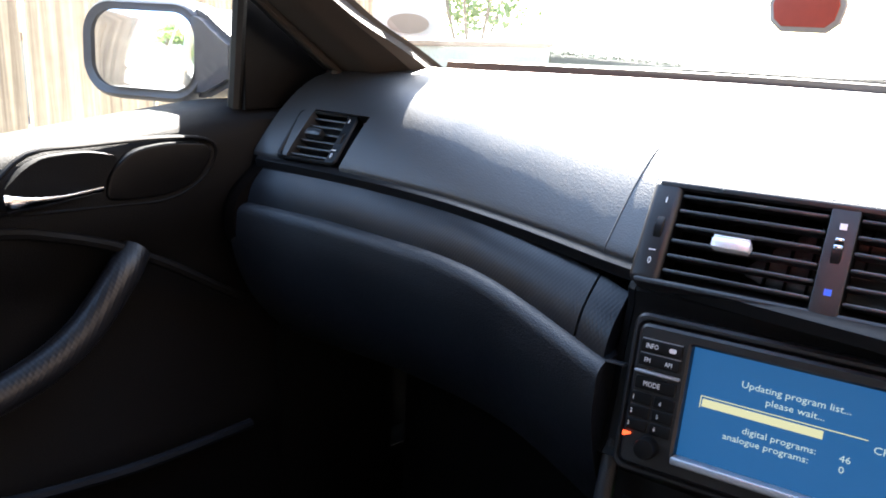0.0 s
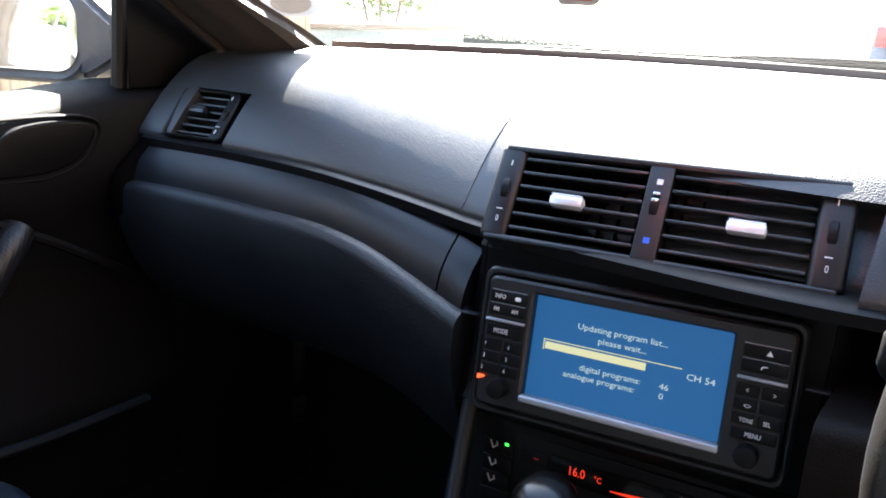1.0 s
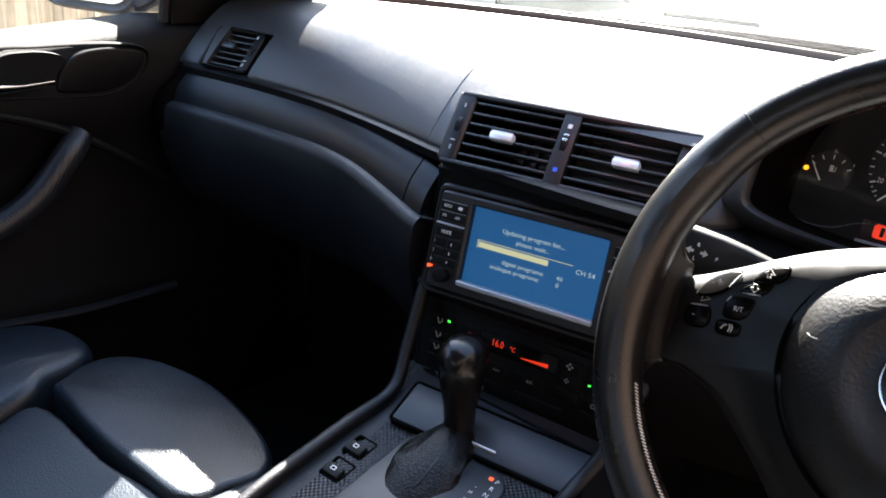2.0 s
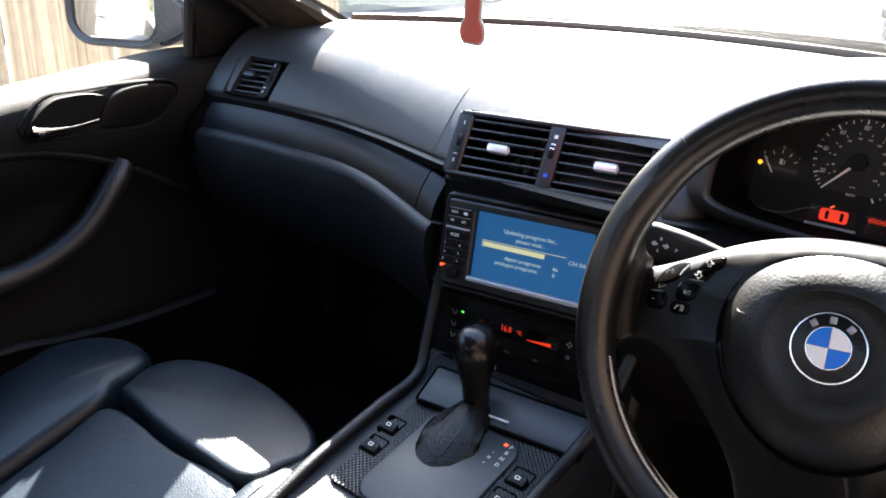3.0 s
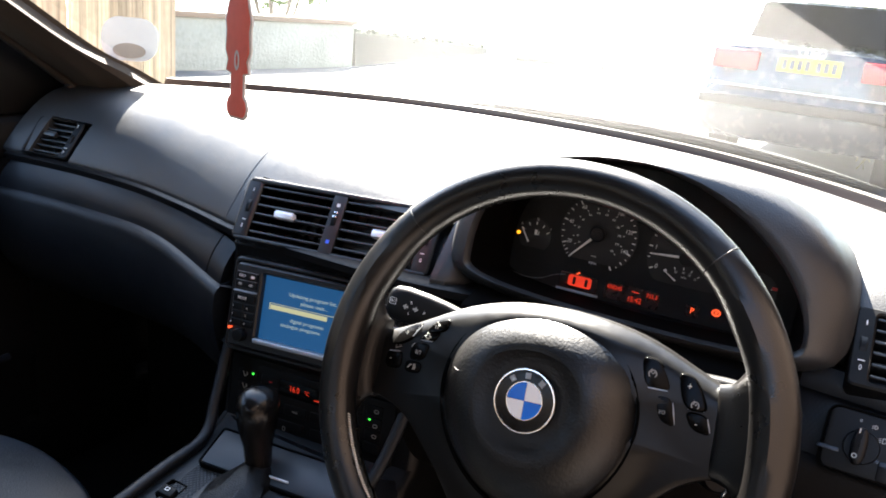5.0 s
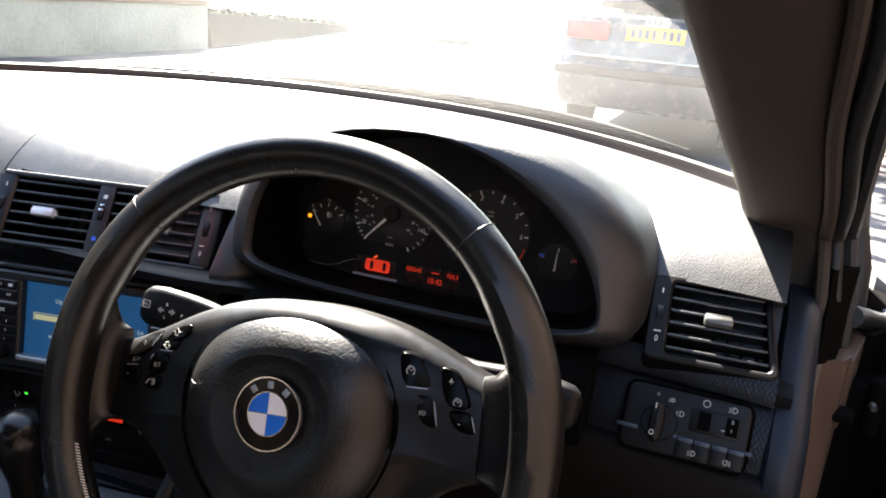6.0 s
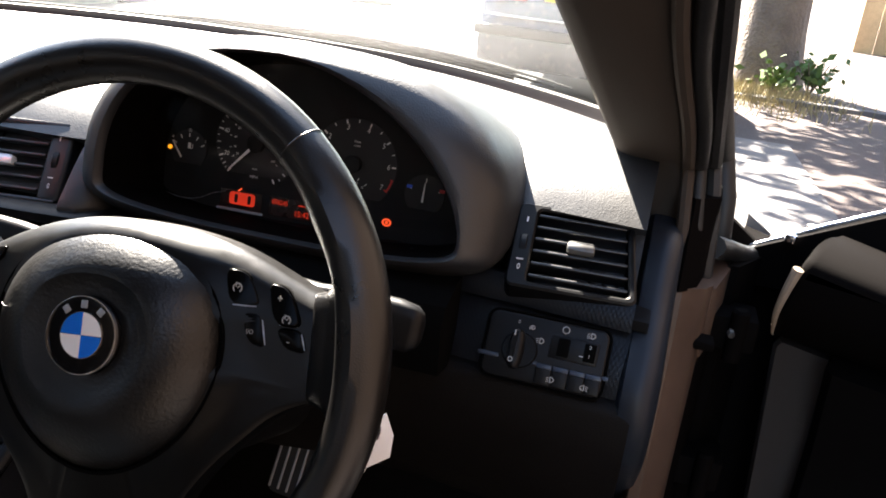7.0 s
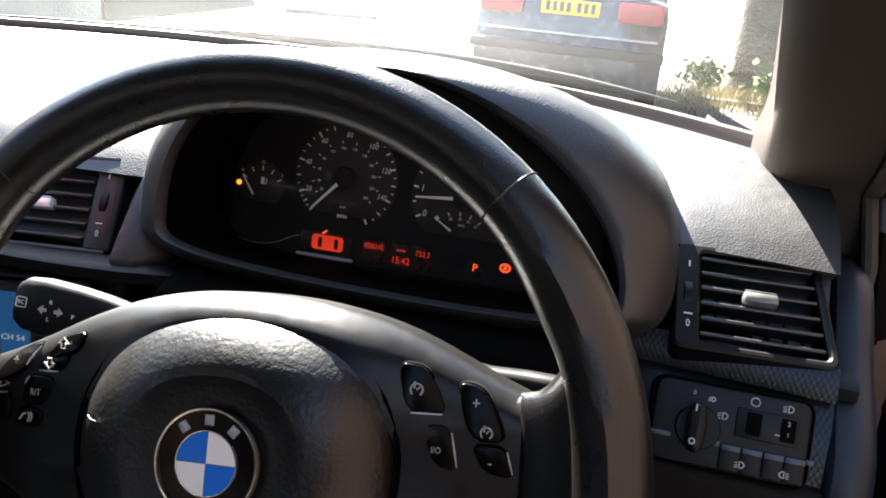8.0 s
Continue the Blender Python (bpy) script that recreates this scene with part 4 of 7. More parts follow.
HUB = smooth_line([(0.158, 0.024, 0), (0.140, 0.031, 0), (0.118, 0.040, 0), (0.074, 0.060, 0), (0.036, 0.0695, 0), (0.0, 0.0720, 0), (-0.036, 0.0695, 0), (-0.074, 0.060, 0), (-0.118, 0.040, 0), (-0.140, 0.031, 0), (-0.158, 0.024, 0)], 4)
LOW = smooth_line([(-0.160, -0.024, 0), (-0.135, -0.027, 0), (-0.112, -0.036, 0), (-0.091, -0.055, 0), (-0.069, -0.079, 0), (-0.052, -0.106, 0), (-0.043, -0.140, 0), (-0.040, -0.172, 0)], 4)
LOW2 = [Vector((-p.x, p.y, 0)) for p in reversed(LOW)]
hub_outline = [(p.x, p.y) for p in HUB + LOW + LOW2]


def spoke_top(x):
    """Height of the upper edge of the spokes."""
    x = min(0.157, abs(x))
    for a, b in zip(HUB, HUB[1:]):
        if b.x <= x <= a.x:
            return b.y + (a.y - b.y) * (x - b.x) / max(1e-6, a.x - b.x)
    return 0.072


def hub_z(x, y):
    roll = 0.011 * max(0.0, 1 - (spoke_top(x) - y) / 0.016) ** 2 if y > 0 else 0.0
    return hub_flat(x, y) - min(roll, 0.012)


def hub_flat(x, y):
    r = math.hypot(x, y * 1.05)
    s = min(1.0, max(0.0, (r - 0.06) / 0.04))
    return -0.024 - 0.013 * s * s * (3 - 2 * s) - 0.006 * min(1.0, max(0.0, (r - 0.1) / 0.04))


bm = bmesh.new()
rings = []
for sc, dz in ((1.0, -0.022), (1.0, -0.004), (0.99, -0.0008), (0.97, 0.0), (0.94, 0.0), (0.90, 0.0), (0.86, 0.0), (0.8, 0.0), (0.7, 0.0), (0.55, 0.0), (0.3, 0.0)):
    rings.append([(x * sc, y * sc, hub_z(x * sc, y * sc) + dz) for x, y in hub_outline])
loft(bm, rings, True, True, True)
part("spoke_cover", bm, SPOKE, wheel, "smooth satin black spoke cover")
for s in (-1, 1):
    bm = bmesh.new()
    rings = []
    for x, up, low, zc, th in [(x if s > 0 else 0.158 - (0.157 - x) * 0.40, *rest) for x, *rest in ((0.1275, 0.0375, -0.028, -0.0495, 0.0085), (0.130, 0.0380, -0.0285, -0.0475, 0.0098), (0.136, 0.0395, -0.029, -0.0455, 0.0105), (0.143, 0.043, -0.031, -0.042, 0.0112), (0.150, 0.050, -0.036, -0.037, 0.0120), (0.157, 0.060, -0.044, -0.032, 0.0120))]:
        ring = []
        for y, z in ellipse((up - low) / 2, th, (up + low) / 2, zc, 26, 2.8):
            # the outer end bends round with the rim and the inner end with the spoke
            ring.append((s * (x - (0.5 * y * y / 0.16 if x > 0.14 else 2.2 * (y - 0.005) ** 2)), y, z))
        rings.append(ring)
    loft(bm, rings, True, True, True)
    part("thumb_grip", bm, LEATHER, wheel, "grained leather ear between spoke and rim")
bm = bmesh.new()
prof = [(0.0755, -0.040), (0.0755, -0.0325), (0.0742, -0.0285), (0.0705, -0.0236), (0.0640, -0.0172), (0.056, -0.0118), (0.0485, -0.0086), (0.0435, -0.0072), (0.0400, -0.0073), (0.035, -0.0092), (0.029, -0.0104), (0.001, -0.0106)]
shape_of = lambda r, z: [(r * math.cos(a), (r * (0.875 + 0.04 * math.cos(2 * a)) if math.sin(a) > 0 else r * (1 + 0.10 * math.sin(a) ** 2)) * math.sin(a), z) for a in np.linspace(0, 2 * math.pi, 65)[:-1]]
loft(bm, [shape_of(r, z) if r > 0.04 else [(r * math.cos(a), r * math.sin(a), z) for a in np.linspace(0, 2 * math.pi, 65)[:-1]] for r, z in prof], True, True, True)
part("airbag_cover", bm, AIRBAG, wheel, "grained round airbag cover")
bm = bmesh.new()
loft(bm, [shape_of(r, z) for r, z in ((0.0775, -0.04), (0.0775, -0.0285), (0.0757, -0.0290))])
part("airbag_gap", bm, DEEP, wheel)
# the round badge: ring, quarters and letters
bm = bmesh.new()
lathe(bm, [(0.0234, -0.005), (0.0234, 0.0004), (0.0230, 0.0012), (0.0222, 0.0012), (0.0220, 0.0006), (0.001, 0.0008)], 56)
badge = part("badge", bm, GLOSSY, wheel, "round black enamel badge", pose(0, 0, -0.0068))
bm = bmesh.new()
loft(bm, [[(r * math.cos(a), r * math.sin(a), z) for a in np.linspace(0, 2 * math.pi, 57)[:-1]] for r, z in ((0.0220, 0.0008), (0.0222, 0.0019), (0.0231, 0.0019), (0.0236, 0.0004))])
part("badge_ring", bm, CHROME, badge, "thin chrome ring")
bm = bmesh.new()
loft(bm, [[(r * math.cos(a), r * math.sin(a), z) for a in np.linspace(0, 2 * math.pi, 57)[:-1]] for r, z in ((0.0132, 0.0008), (0.0134, 0.0015), (0.0138, 0.0015), (0.0140, 0.0008))])
part("badge_ring", bm, CHROME, badge)
for q in range(4):
    bm = bmesh.new()
    arc = [(0.0132 * math.cos(a), 0.0132 * math.sin(a)) for a in np.linspace(radians(90 * q + 0.8), radians(90 * q + 89.2), 14)]
    prism(bm, [(0.0002 * math.cos(radians(90 * q + 45)), 0.0002 * math.sin(radians(90 * q + 45)))] + arc, 0.0007, 0.0014)
    part("badge_quarter", bm, WHITE_PAINT if q % 2 == 0 else BLUE_PAINT, badge)
# three plain raised marks on the ring of the badge
for a in (128, 90, 52):
    bm = bmesh.new()
    box(bm, -0.0021, 0.0021, -0.0023, 0.0023, 0.0008, 0.0014, 0.0003)
    part("badge_mark", bm, SATIN, badge, matrix=pose(0, 0, 0, 0, 0, a - 90) @ pose(0, 0.0181, 0))


def wheel_button(name, outline, z, matl=GLOSSY):
    bm = bmesh.new()
    cx = sum(p[0] for p in outline) / len(outline)
    cy = sum(p[1] for p in outline) / len(outline)
    zz = hub_z(cx, cy) + z
    prism(bm, outline, zz - 0.006, zz + 0.0015, 0.0009)
    # the face follows the slope of the spoke
    gx = max(-0.3, min(0.3, (hub_z(cx + 0.005, cy) - hub_z(cx - 0.005, cy)) / 0.01))
    gy = max(-0.8, min(0.8, (hub_z(cx, cy + 0.005) - hub_z(cx, cy - 0.005)) / 0.01))
    for v in bm.verts:
        v.co.z += gx * (v.co.x - cx) + gy * (v.co.y - cy)
    return part(name, bm, matl, wheel), zz + 0.0016


KEY = mat("semi-gloss black key plastic", (0.0022, 0.0020, 0.0019), 0.2, spec=0.09, grain=0.03, grain_scale=900)


def key(corners, foot=None):
    """One key on a spoke, set into a thin dark gap; foot names the two corners of a bright lower edge."""
    shape = cut_corners(corners)
    wheel_button("button_gap", grow(shape, 0.0009), -0.0013, DEEP)
    wheel_button("spoke_button", shape, 0.0, KEY)
    if foot:
        a, b = (Vector(corners[k]) for k in foot)
        bm = bmesh.new()
        tube(bm, [(p.x, p.y, hub_z(p.x, p.y) + 0.0012) for p in (a.lerp(b, 0.14), a.lerp(b, 0.5), a.lerp(b, 0.86))], [0.0003, 0.0006, 0.0003], 6)
        part("button_edge", bm, SATIN, wheel)


# right spoke: two tall rockers, each in two halves; left spoke: two leaf-shaped keys, then square ones
key([(0.0720, 0.0475), (0.0840, 0.0462), (0.0905, 0.0375), (0.0955, 0.0262), (0.0772, 0.0262)], (3, 4))
key([(0.0850, 0.0222), (0.0970, 0.0218), (0.1015, 0.0015), (0.0900, 0.0050)], (1, 2))
key([(0.0980, 0.0412), (0.1090, 0.0392), (0.1155, 0.0300), (0.1210, 0.0168), (0.1060, 0.0172)], (3, 4))
key([(0.1060, 0.0150), (0.1212, 0.0146), (0.1252, 0.0015), (0.1122, 0.0038)], (1, 2))
key([(-0.1340, 0.0190), (-0.1270, 0.0310), (-0.1180, 0.0372), (-0.1085, 0.0395), (-0.1150, 0.0260), (-0.1250, 0.0200)], (3, 4))
key([(-0.1368, 0.0125), (-0.1218, 0.0140), (-0.1215, 0.0002), (-0.1370, -0.0004)], (0, 1))
key([(-0.1035, 0.0330), (-0.0960, 0.0430), (-0.0820, 0.0478), (-0.0845, 0.0372)])
key([(-0.1080, 0.0262), (-0.1040, 0.0318), (-0.0880, 0.0358), (-0.0925, 0.0268)], (0, 3))
key([(-0.1140, 0.0185), (-0.1110, 0.0236), (-0.0958, 0.0236), (-0.1000, 0.0100), (-0.1145, 0.0095)], (0, 1))
key([(-0.1168, 0.0075), (-0.1010, 0.0080), (-0.1020, -0.0005), (-0.1165, -0.0008)])


def symbol(x, y, body, size, turn=0):
    text("button_print", body, size, PRINT, wheel, x, y, hub_z(x, y) + 0.0032, squeeze=0.85, turn=turn)


symbol(0.1072, 0.0322, "+", 0.0075)
symbol(0.1150, 0.0080, "-", 0.0075)
symbol(0.0918, 0.0112, "I/O", 0.0040)
symbol(-0.1207, 0.0295, "+", 0.0070)
symbol(-0.1311, 0.0072, "-", 0.0070)
symbol(-0.1051, 0.0160, "R/T", 0.0044)
for x, y, r in ((0.0815, 0.0362, 0.0027), (0.1126, 0.0202, 0.0025)):
    bm = bmesh.new()
    zz = hub_z(x, y) + 0.0032
    tube(bm, [(x + r * math.cos(a), y + r * math.sin(a), zz) for a in np.linspace(radians(-50), radians(230), 16)], 0.00045, 5)
    tube(bm, [(x, y, zz), (x + r * 0.5, y + r * 0.5, zz)], 0.0004, 5)
    tube(bm, [(x - 0.001, y + r * 0.2, zz), (x - 0.001, y + r * 1.3, zz)], 0.0004, 5)
    part("speed_symbol", bm, PRINT, wheel)
for x, y, d in ((-0.0928, 0.0403, 1), (-0.0988, 0.0306, -1)):
    bm = bmesh.new()
    zz = hub_z(x, y) + 0.0032
    tube(bm, [(x - 0.0010, y - 0.0022 * d, zz), (x + 0.0010, y - 0.0022 * d, zz), (x + 0.0010, y, zz), (x + 0.0028, y, zz), (x, y + 0.0028 * d, zz), (x - 0.0028, y, zz), (x - 0.0010, y, zz)], 0.0004, 5, True)
    part("arrow_symbol", bm, PRINT, wheel)
bm = bmesh.new()
zz = hub_z(-0.1263, 0.0179) + 0.0010
tube(bm, [(-0.1285, 0.0200, zz), (-0.1238, 0.0180, zz), (-0.1290, 0.0158, zz)], 0.0005, 5, True)
part("speaker_symbol", bm, PRINT, wheel)
bm = bmesh.new()
zz = hub_z(-0.1098, 0.0040) + 0.0032
tube(bm, [(-0.1060, 0.0030, zz), (-0.1045, 0.0055, zz), (-0.1030, 0.0060, zz)], 0.0005, 5)
for k in range(2):
    tube(bm, [(-0.1015 + 0.0014 * k, 0.0068, zz), (-0.1008 + 0.0014 * k, 0.0045, zz), (-0.1015 + 0.0014 * k, 0.0022, zz)], 0.0004, 5)
part("voice_symbol", bm, PRINT, wheel, "", pose(-0.0065, -0.0005, 0))

# a small pale scuff on the airbag cover
bm = bmesh.new()
tube(bm, smooth_line([(-0.0625, 0.0125, -0.0146), (-0.0600, 0.0112, -0.0129), (-0.0565, 0.0108, -0.0115)], 4), 0.00018, 5)
part("scuff", bm, PRINT, wheel)

# steering column shroud
column = thing("steering_column", "black plastic steering column shroud behind the wheel", "steering column", face_pose(0.369, -0.252, 0.897, TILT_W))
bm = bmesh.new()
rings = []
for z, w, h0, h1 in ((-0.045, 0.050, -0.075, 0.030), (-0.06, 0.058, -0.085, 0.036), (-0.13, 0.062, -0.09, 0.036), (-0.24, 0.064, -0.09, 0.03)):
    rings.append([(x, y, z) for x, y in ellipse(w, (h1 - h0) / 2, 0, (h1 + h0) / 2, 28, 3.2)])
loft(bm, rings, True, True, True)
part("shroud", bm, PANEL, column)
# ignition lock and keys
keys = thing("ignition_keys", "bunch of metal keys with a white tag hanging from the ignition", "keys", face_pose(0.498, -0.155, 0.842, TILT_W))
bm = bmesh.new()
lathe(bm, [(0.014, -0.03), (0.014, 0.0), (0.012, 0.003), (0.002, 0.003)], 24, pose(0, 0, 0, 0, 30, 0))
part("ignition_barrel", bm, PANEL, keys)
bm = bmesh.new()
box(bm, -0.008, 0.012, -0.003, 0.003, 0.002, 0.026, 0.002, 2, pose(0, 0, 0, 0, 30, 0))
part("key_head", bm, CHROME, keys)
bm = bmesh.new()
tube(bm, [(0.022 + 0.014 * math.cos(a), -0.012 + 0.014 * math.sin(a), 0.022 + 0.004 * math.sin(a)) for a in np.linspace(0, 2 * math.pi, 25)[:-1]], 0.0011, 6, True)
part("key_ring", bm, CHROME, keys)
for x, turn, lean in ((0.016, 8, 20), (0.024, -6, 50)):
    bm = bmesh.new()
    prism(bm, ellipse(0.011, 0.011, 0, -0.012, 18), -0.001, 0.001, 0.0004)
    box(bm, -0.0035, 0.0035, -0.062, -0.020, -0.0011, 0.0011, 0.0003)
    part("key", bm, CHROME, keys, matrix=pose(x, -0.024, 0.022, 0, lean, turn))
bm = bmesh.new()
prism(bm, [(-0.007, -0.031), (0.008, -0.024), (0.0095, -0.010), (0.004, 0.004), (-0.006, -0.004)], -0.0012, 0.0012, 0.0005)
part("tag", bm, WHITE, keys, "white plastic key tag", pose(0.034, -0.004, 0.020, 0, 25, 8))


def stalk(side, m):
    s = thing("column_stalk", "black indicator stalk with white printed symbols" if side < 0 else "black wiper stalk behind the wheel rim", "stalk", m)
    bm = bmesh.new()
    rings = []
    for u, w, h in ((0.0, 0.010, 0.008), (0.025, 0.0105, 0.008), (0.045, 0.0140, 0.009), (0.062, 0.0160, 0.0095), (0.084, 0.0172, 0.0095), (0.096, 0.0160, 0.0090), (0.101, 0.0125, 0.0075), (0.1035, 0.0075, 0.004)):
        rings.append([(side * u, y, z) for y, z in ellipse(w, h, 0, 0, 20, 3.0)])
    loft(bm, rings, True, True, True)
    part("lever", bm, PANEL, s)
    return s


ls = stalk(-1, face_pose(0.2761, -0.1187, 0.8841, 19.1, 5.7, -2.5))
bm = bmesh.new()
for x, d in ((-0.0785, -1), (-0.0735, 1)):
    prism(bm, [(x, 0.0002), (x, -0.0018), (x + 0.0024 * d, -0.0018), (x + 0.0024 * d, -0.0034), (x + 0.0056 * d, -0.0008), (x + 0.0024 * d, 0.0018), (x + 0.0024 * d, 0.0002)], 0.0094, 0.0100)
part("arrow_symbol", bm, PRINT, ls)
text("stalk_print", "R", 0.0036, WHITE, ls, -0.0762, 0.0042, 0.0100)
text("stalk_print", "L", 0.0036, WHITE, ls, -0.0766, -0.0060, 0.0100)
text("stalk_print", "P", 0.0038, WHITE, ls, -0.0612, -0.0019, 0.0100)
bm = bmesh.new()
ring_plate(bm, rrect(0.0070, 0.0062, 0.001, -0.0955, 0.0012, 2), rrect(0.0062, 0.0054, 0.0006, -0.0955, 0.0012, 2), 0.0086, 0.0095)
part("computer_symbol", bm, WHITE, ls)
text("stalk_print", "BC", 0.0034, WHITE, ls, -0.0955, 0.0012, 0.0096)
stalk(1, face_pose(0.4400, -0.128, 0.8990, 14, -3, -4))

# ---- instrument cluster ----
CL = face_pose(0.3408, 0.098, 0.9044, 8.7, 3.3, -0.5)
cluster = thing("instrument_cluster", "dark instrument cluster with white dials and red displays", "instrument panel", CL)
# haze over the dials is put into these two lifted blacks
FACE = mat("matt black dial face", (0.007, 0.007, 0.0075), 0.6, spec=0.2)
DIAL = mat("charcoal dial disc", (0.017, 0.017, 0.018), 0.55, spec=0.3)
bm = bmesh.new()
prism(bm, [(px - 0.3408, (pz if pz > 0.905 else 0.905 - 1.9 * (0.905 - pz)) - 0.9044) for px, _, pz in opening(0, -0.004)], -0.012, 0.0)
part("dial_face", bm, FACE, cluster)


def dial(name, cx, cy, r, cut=-0.72):
    bm = bmesh.new()
    pts = []
    for i in range(60):
        a = 2 * math.pi * i / 60
        pts.append((cx + r * math.cos(a), cy + max(r * math.sin(a), cut * r)))
    prism(bm, pts, 0.0, 0.0012, 0.0004)
    return part(name, bm, DIAL, cluster)


def tick(parent, cx, cy, r0, r1, deg, w, matl=WHITE):
    bm = bmesh.new()
    box(bm, r0, r1, -w / 2, w / 2, 0.0013, 0.0017)
    part("tick", bm, matl, parent, matrix=pose(cx, cy, 0, 0, 0, deg))


def needle(parent, cx, cy, r, deg, hub=0.0085, back=0.0, w=0.0016):
    bm = bmesh.new()
    prism(bm, [(back, -w), (r, -w * 0.45), (r, w * 0.45), (back, w)], 0.004, 0.0052, 0.0003)
    part("needle", bm, WHITE, parent, matrix=pose(cx, cy, 0, 0, 0, deg))
    if hub:
        bm = bmesh.new()
        lathe(bm, [(hub, 0.0012), (hub, 0.0065), (hub - 0.001, 0.0075), (0.001, 0.0075)], 28, pose(cx, cy, 0))
        part("needle_hub", bm, FACE, parent)


# speedometer
SCX, SCY, SR = -0.0457, 0.0325, 0.0425


def speed_angle(v):
    """Degrees on the dial for a speed in miles per hour; the first stretch is compressed."""
    return 204 - 1.88 * (v - 20) if v >= 20 else 204 + 1.2 * (20 - v)


spd = dial("speedometer", SCX, SCY, SR + 0.001)
for k in range(33):
    v = 5 * k
    if k % 2:
        tick(spd, SCX, SCY, SR - 0.0024, SR - 0.0004, speed_angle(v), 0.0007)
    else:
        tick(spd, SCX, SCY, SR - (0.0050 if k % 4 == 0 else 0.0040), SR - 0.0004, speed_angle(v), 0.0014 if k % 4 == 0 else 0.0010)
        if k % 4 == 0 and 0 < v < 150:
            a = radians(speed_angle(v))
            text("dial_number", str(v), 0.0064, WHITE, spd, SCX + (SR - 0.0085) * math.cos(a), SCY + (SR - 0.0085) * math.sin(a), 0.0016, squeeze=0.85, slant=0.15)
for k in range(12):
    v = 20 * (k + 1)
    a = radians(speed_angle(v / 1.609))
    tick(spd, SCX, SCY, SR * 0.64, SR * 0.64 + 0.0022, math.degrees(a), 0.0006)
    text("dial_number", str(v), 0.0033, WHITE, spd, SCX + SR * 0.55 * math.cos(a), SCY + SR * 0.55 * math.sin(a), 0.0016, squeeze=0.85)
text("dial_unit", "MPH", 0.0042, WHITE, spd, SCX, SCY - 0.0330, 0.0016)
text("dial_unit", "km/h", 0.0026, WHITE, spd, SCX, SCY - 0.0250, 0.0016)
needle(spd, SCX, SCY, SR - 0.004, 228)
# rev counter
TCX, TCY = 0.0535, 0.0290
rev = dial("rev_counter", TCX, TCY, SR + 0.001)
for k in range(15):
    deg = 207.6 - k * 17.0
    tick(rev, TCX, TCY, SR - (0.0042 if k % 2 == 0 else 0.0030), SR - 0.0002, deg, 0.0015 if k % 2 == 0 else 0.0009, RED_DOT if k >= 13 else WHITE)
    if k % 2 == 0:
        text("dial_number", str(k // 2), 0.0075, WHITE, rev, TCX + 0.0350 * math.cos(radians(deg)), TCY + 0.0350 * math.sin(radians(deg)), 0.0016, squeeze=0.85, slant=0.15)
bm = bmesh.new()
tube(bm, [(TCX + (SR - 0.0012) * math.cos(a), TCY + (SR - 0.0012) * math.sin(a), 0.0015) for a in np.linspace(radians(-14), radians(-30), 8)], 0.0010, 6)
part("red_zone", bm, RED_DOT, rev)
text("dial_unit", "1/min", 0.0030, WHITE, rev, TCX + 0.0015, TCY + 0.0215, 0.0016)
text("dial_unit", "x1000", 0.0026, WHITE, rev, TCX + 0.0015, TCY + 0.0175, 0.0016)
needle(rev, TCX, TCY, SR - 0.003, 185)
for s, x, y, turn in (("50", 0.0444, 0.0112, 115), ("30", 0.0521, 0.0124, 95), ("20", 0.0590, 0.0113, 70), ("15", 0.0652, 0.0080, 45)):
    text("dial_number", s, 0.0034, WHITE, rev, x, y, 0.0016, squeeze=0.85)
    tick(rev, x, y, 0.0026, 0.0056, turn, 0.0009)
text("dial_unit", "MPG", 0.0028, WHITE, rev, 0.0535, 0.0072, 0.0016)
bm = bmesh.new()
prism(bm, [(0.0310, 0.0105), (0.0333, 0.0126), (0.0356, 0.0105), (0.0333, 0.0084)], 0.0012, 0.0017)
part("diamond_mark", bm, WHITE, rev)
needle(rev, 0.0461, 0.0022, 0.0150, 148, 0.0, 0.0, 0.0008)
# fuel gauge
FCX, FCY, FR = -0.1175, 0.0155, 0.0195
fuel = dial("fuel_gauge", FCX, FCY, FR)
for k in range(5):
    tick(fuel, FCX, FCY - 0.003, FR * 0.78, FR * 0.98, 150 - 30 * k, 0.0009)
text("dial_number", "0", 0.0038, WHITE, fuel, -0.1350, 0.0258, 0.0016)
text("dial_number", "\u00bd", 0.0044, WHITE, fuel, -0.1171, 0.0345, 0.0016)
text("dial_number", "1", 0.0038, WHITE, fuel, -0.1000, 0.0258, 0.0016)
needle(fuel, -0.1231, 0.0071, 0.0188, 124, 0.0, 0.0, 0.0008)
bm = bmesh.new()
box(bm, -0.1185, -0.1152, 0.0165, 0.0222, 0.0012, 0.0017, 0.0003)
tube(bm, [(-0.1152, 0.0170, 0.0016), (-0.1135, 0.0170, 0.0016), (-0.1135, 0.0212, 0.0016)], 0.0004, 5)
part("pump_symbol", bm, WHITE, fuel)
bm = bmesh.new()
lathe(bm, [(0.0022, 0.001), (0.0022, 0.0018), (0.001, 0.0022)], 18, pose(-0.1375, 0.0152, 0))
part("reserve_lamp", bm, AMBER, fuel, "lit amber reserve lamp")
# temperature gauge
GCX, GCY = 0.1268, 0.0110
tmp_dial = dial("temperature_gauge", GCX, GCY, FR)
for k in range(3):
    tick(tmp_dial, GCX, GCY - 0.003, FR * 0.78, FR * 0.98, 150 - 60 * k, 0.0010)
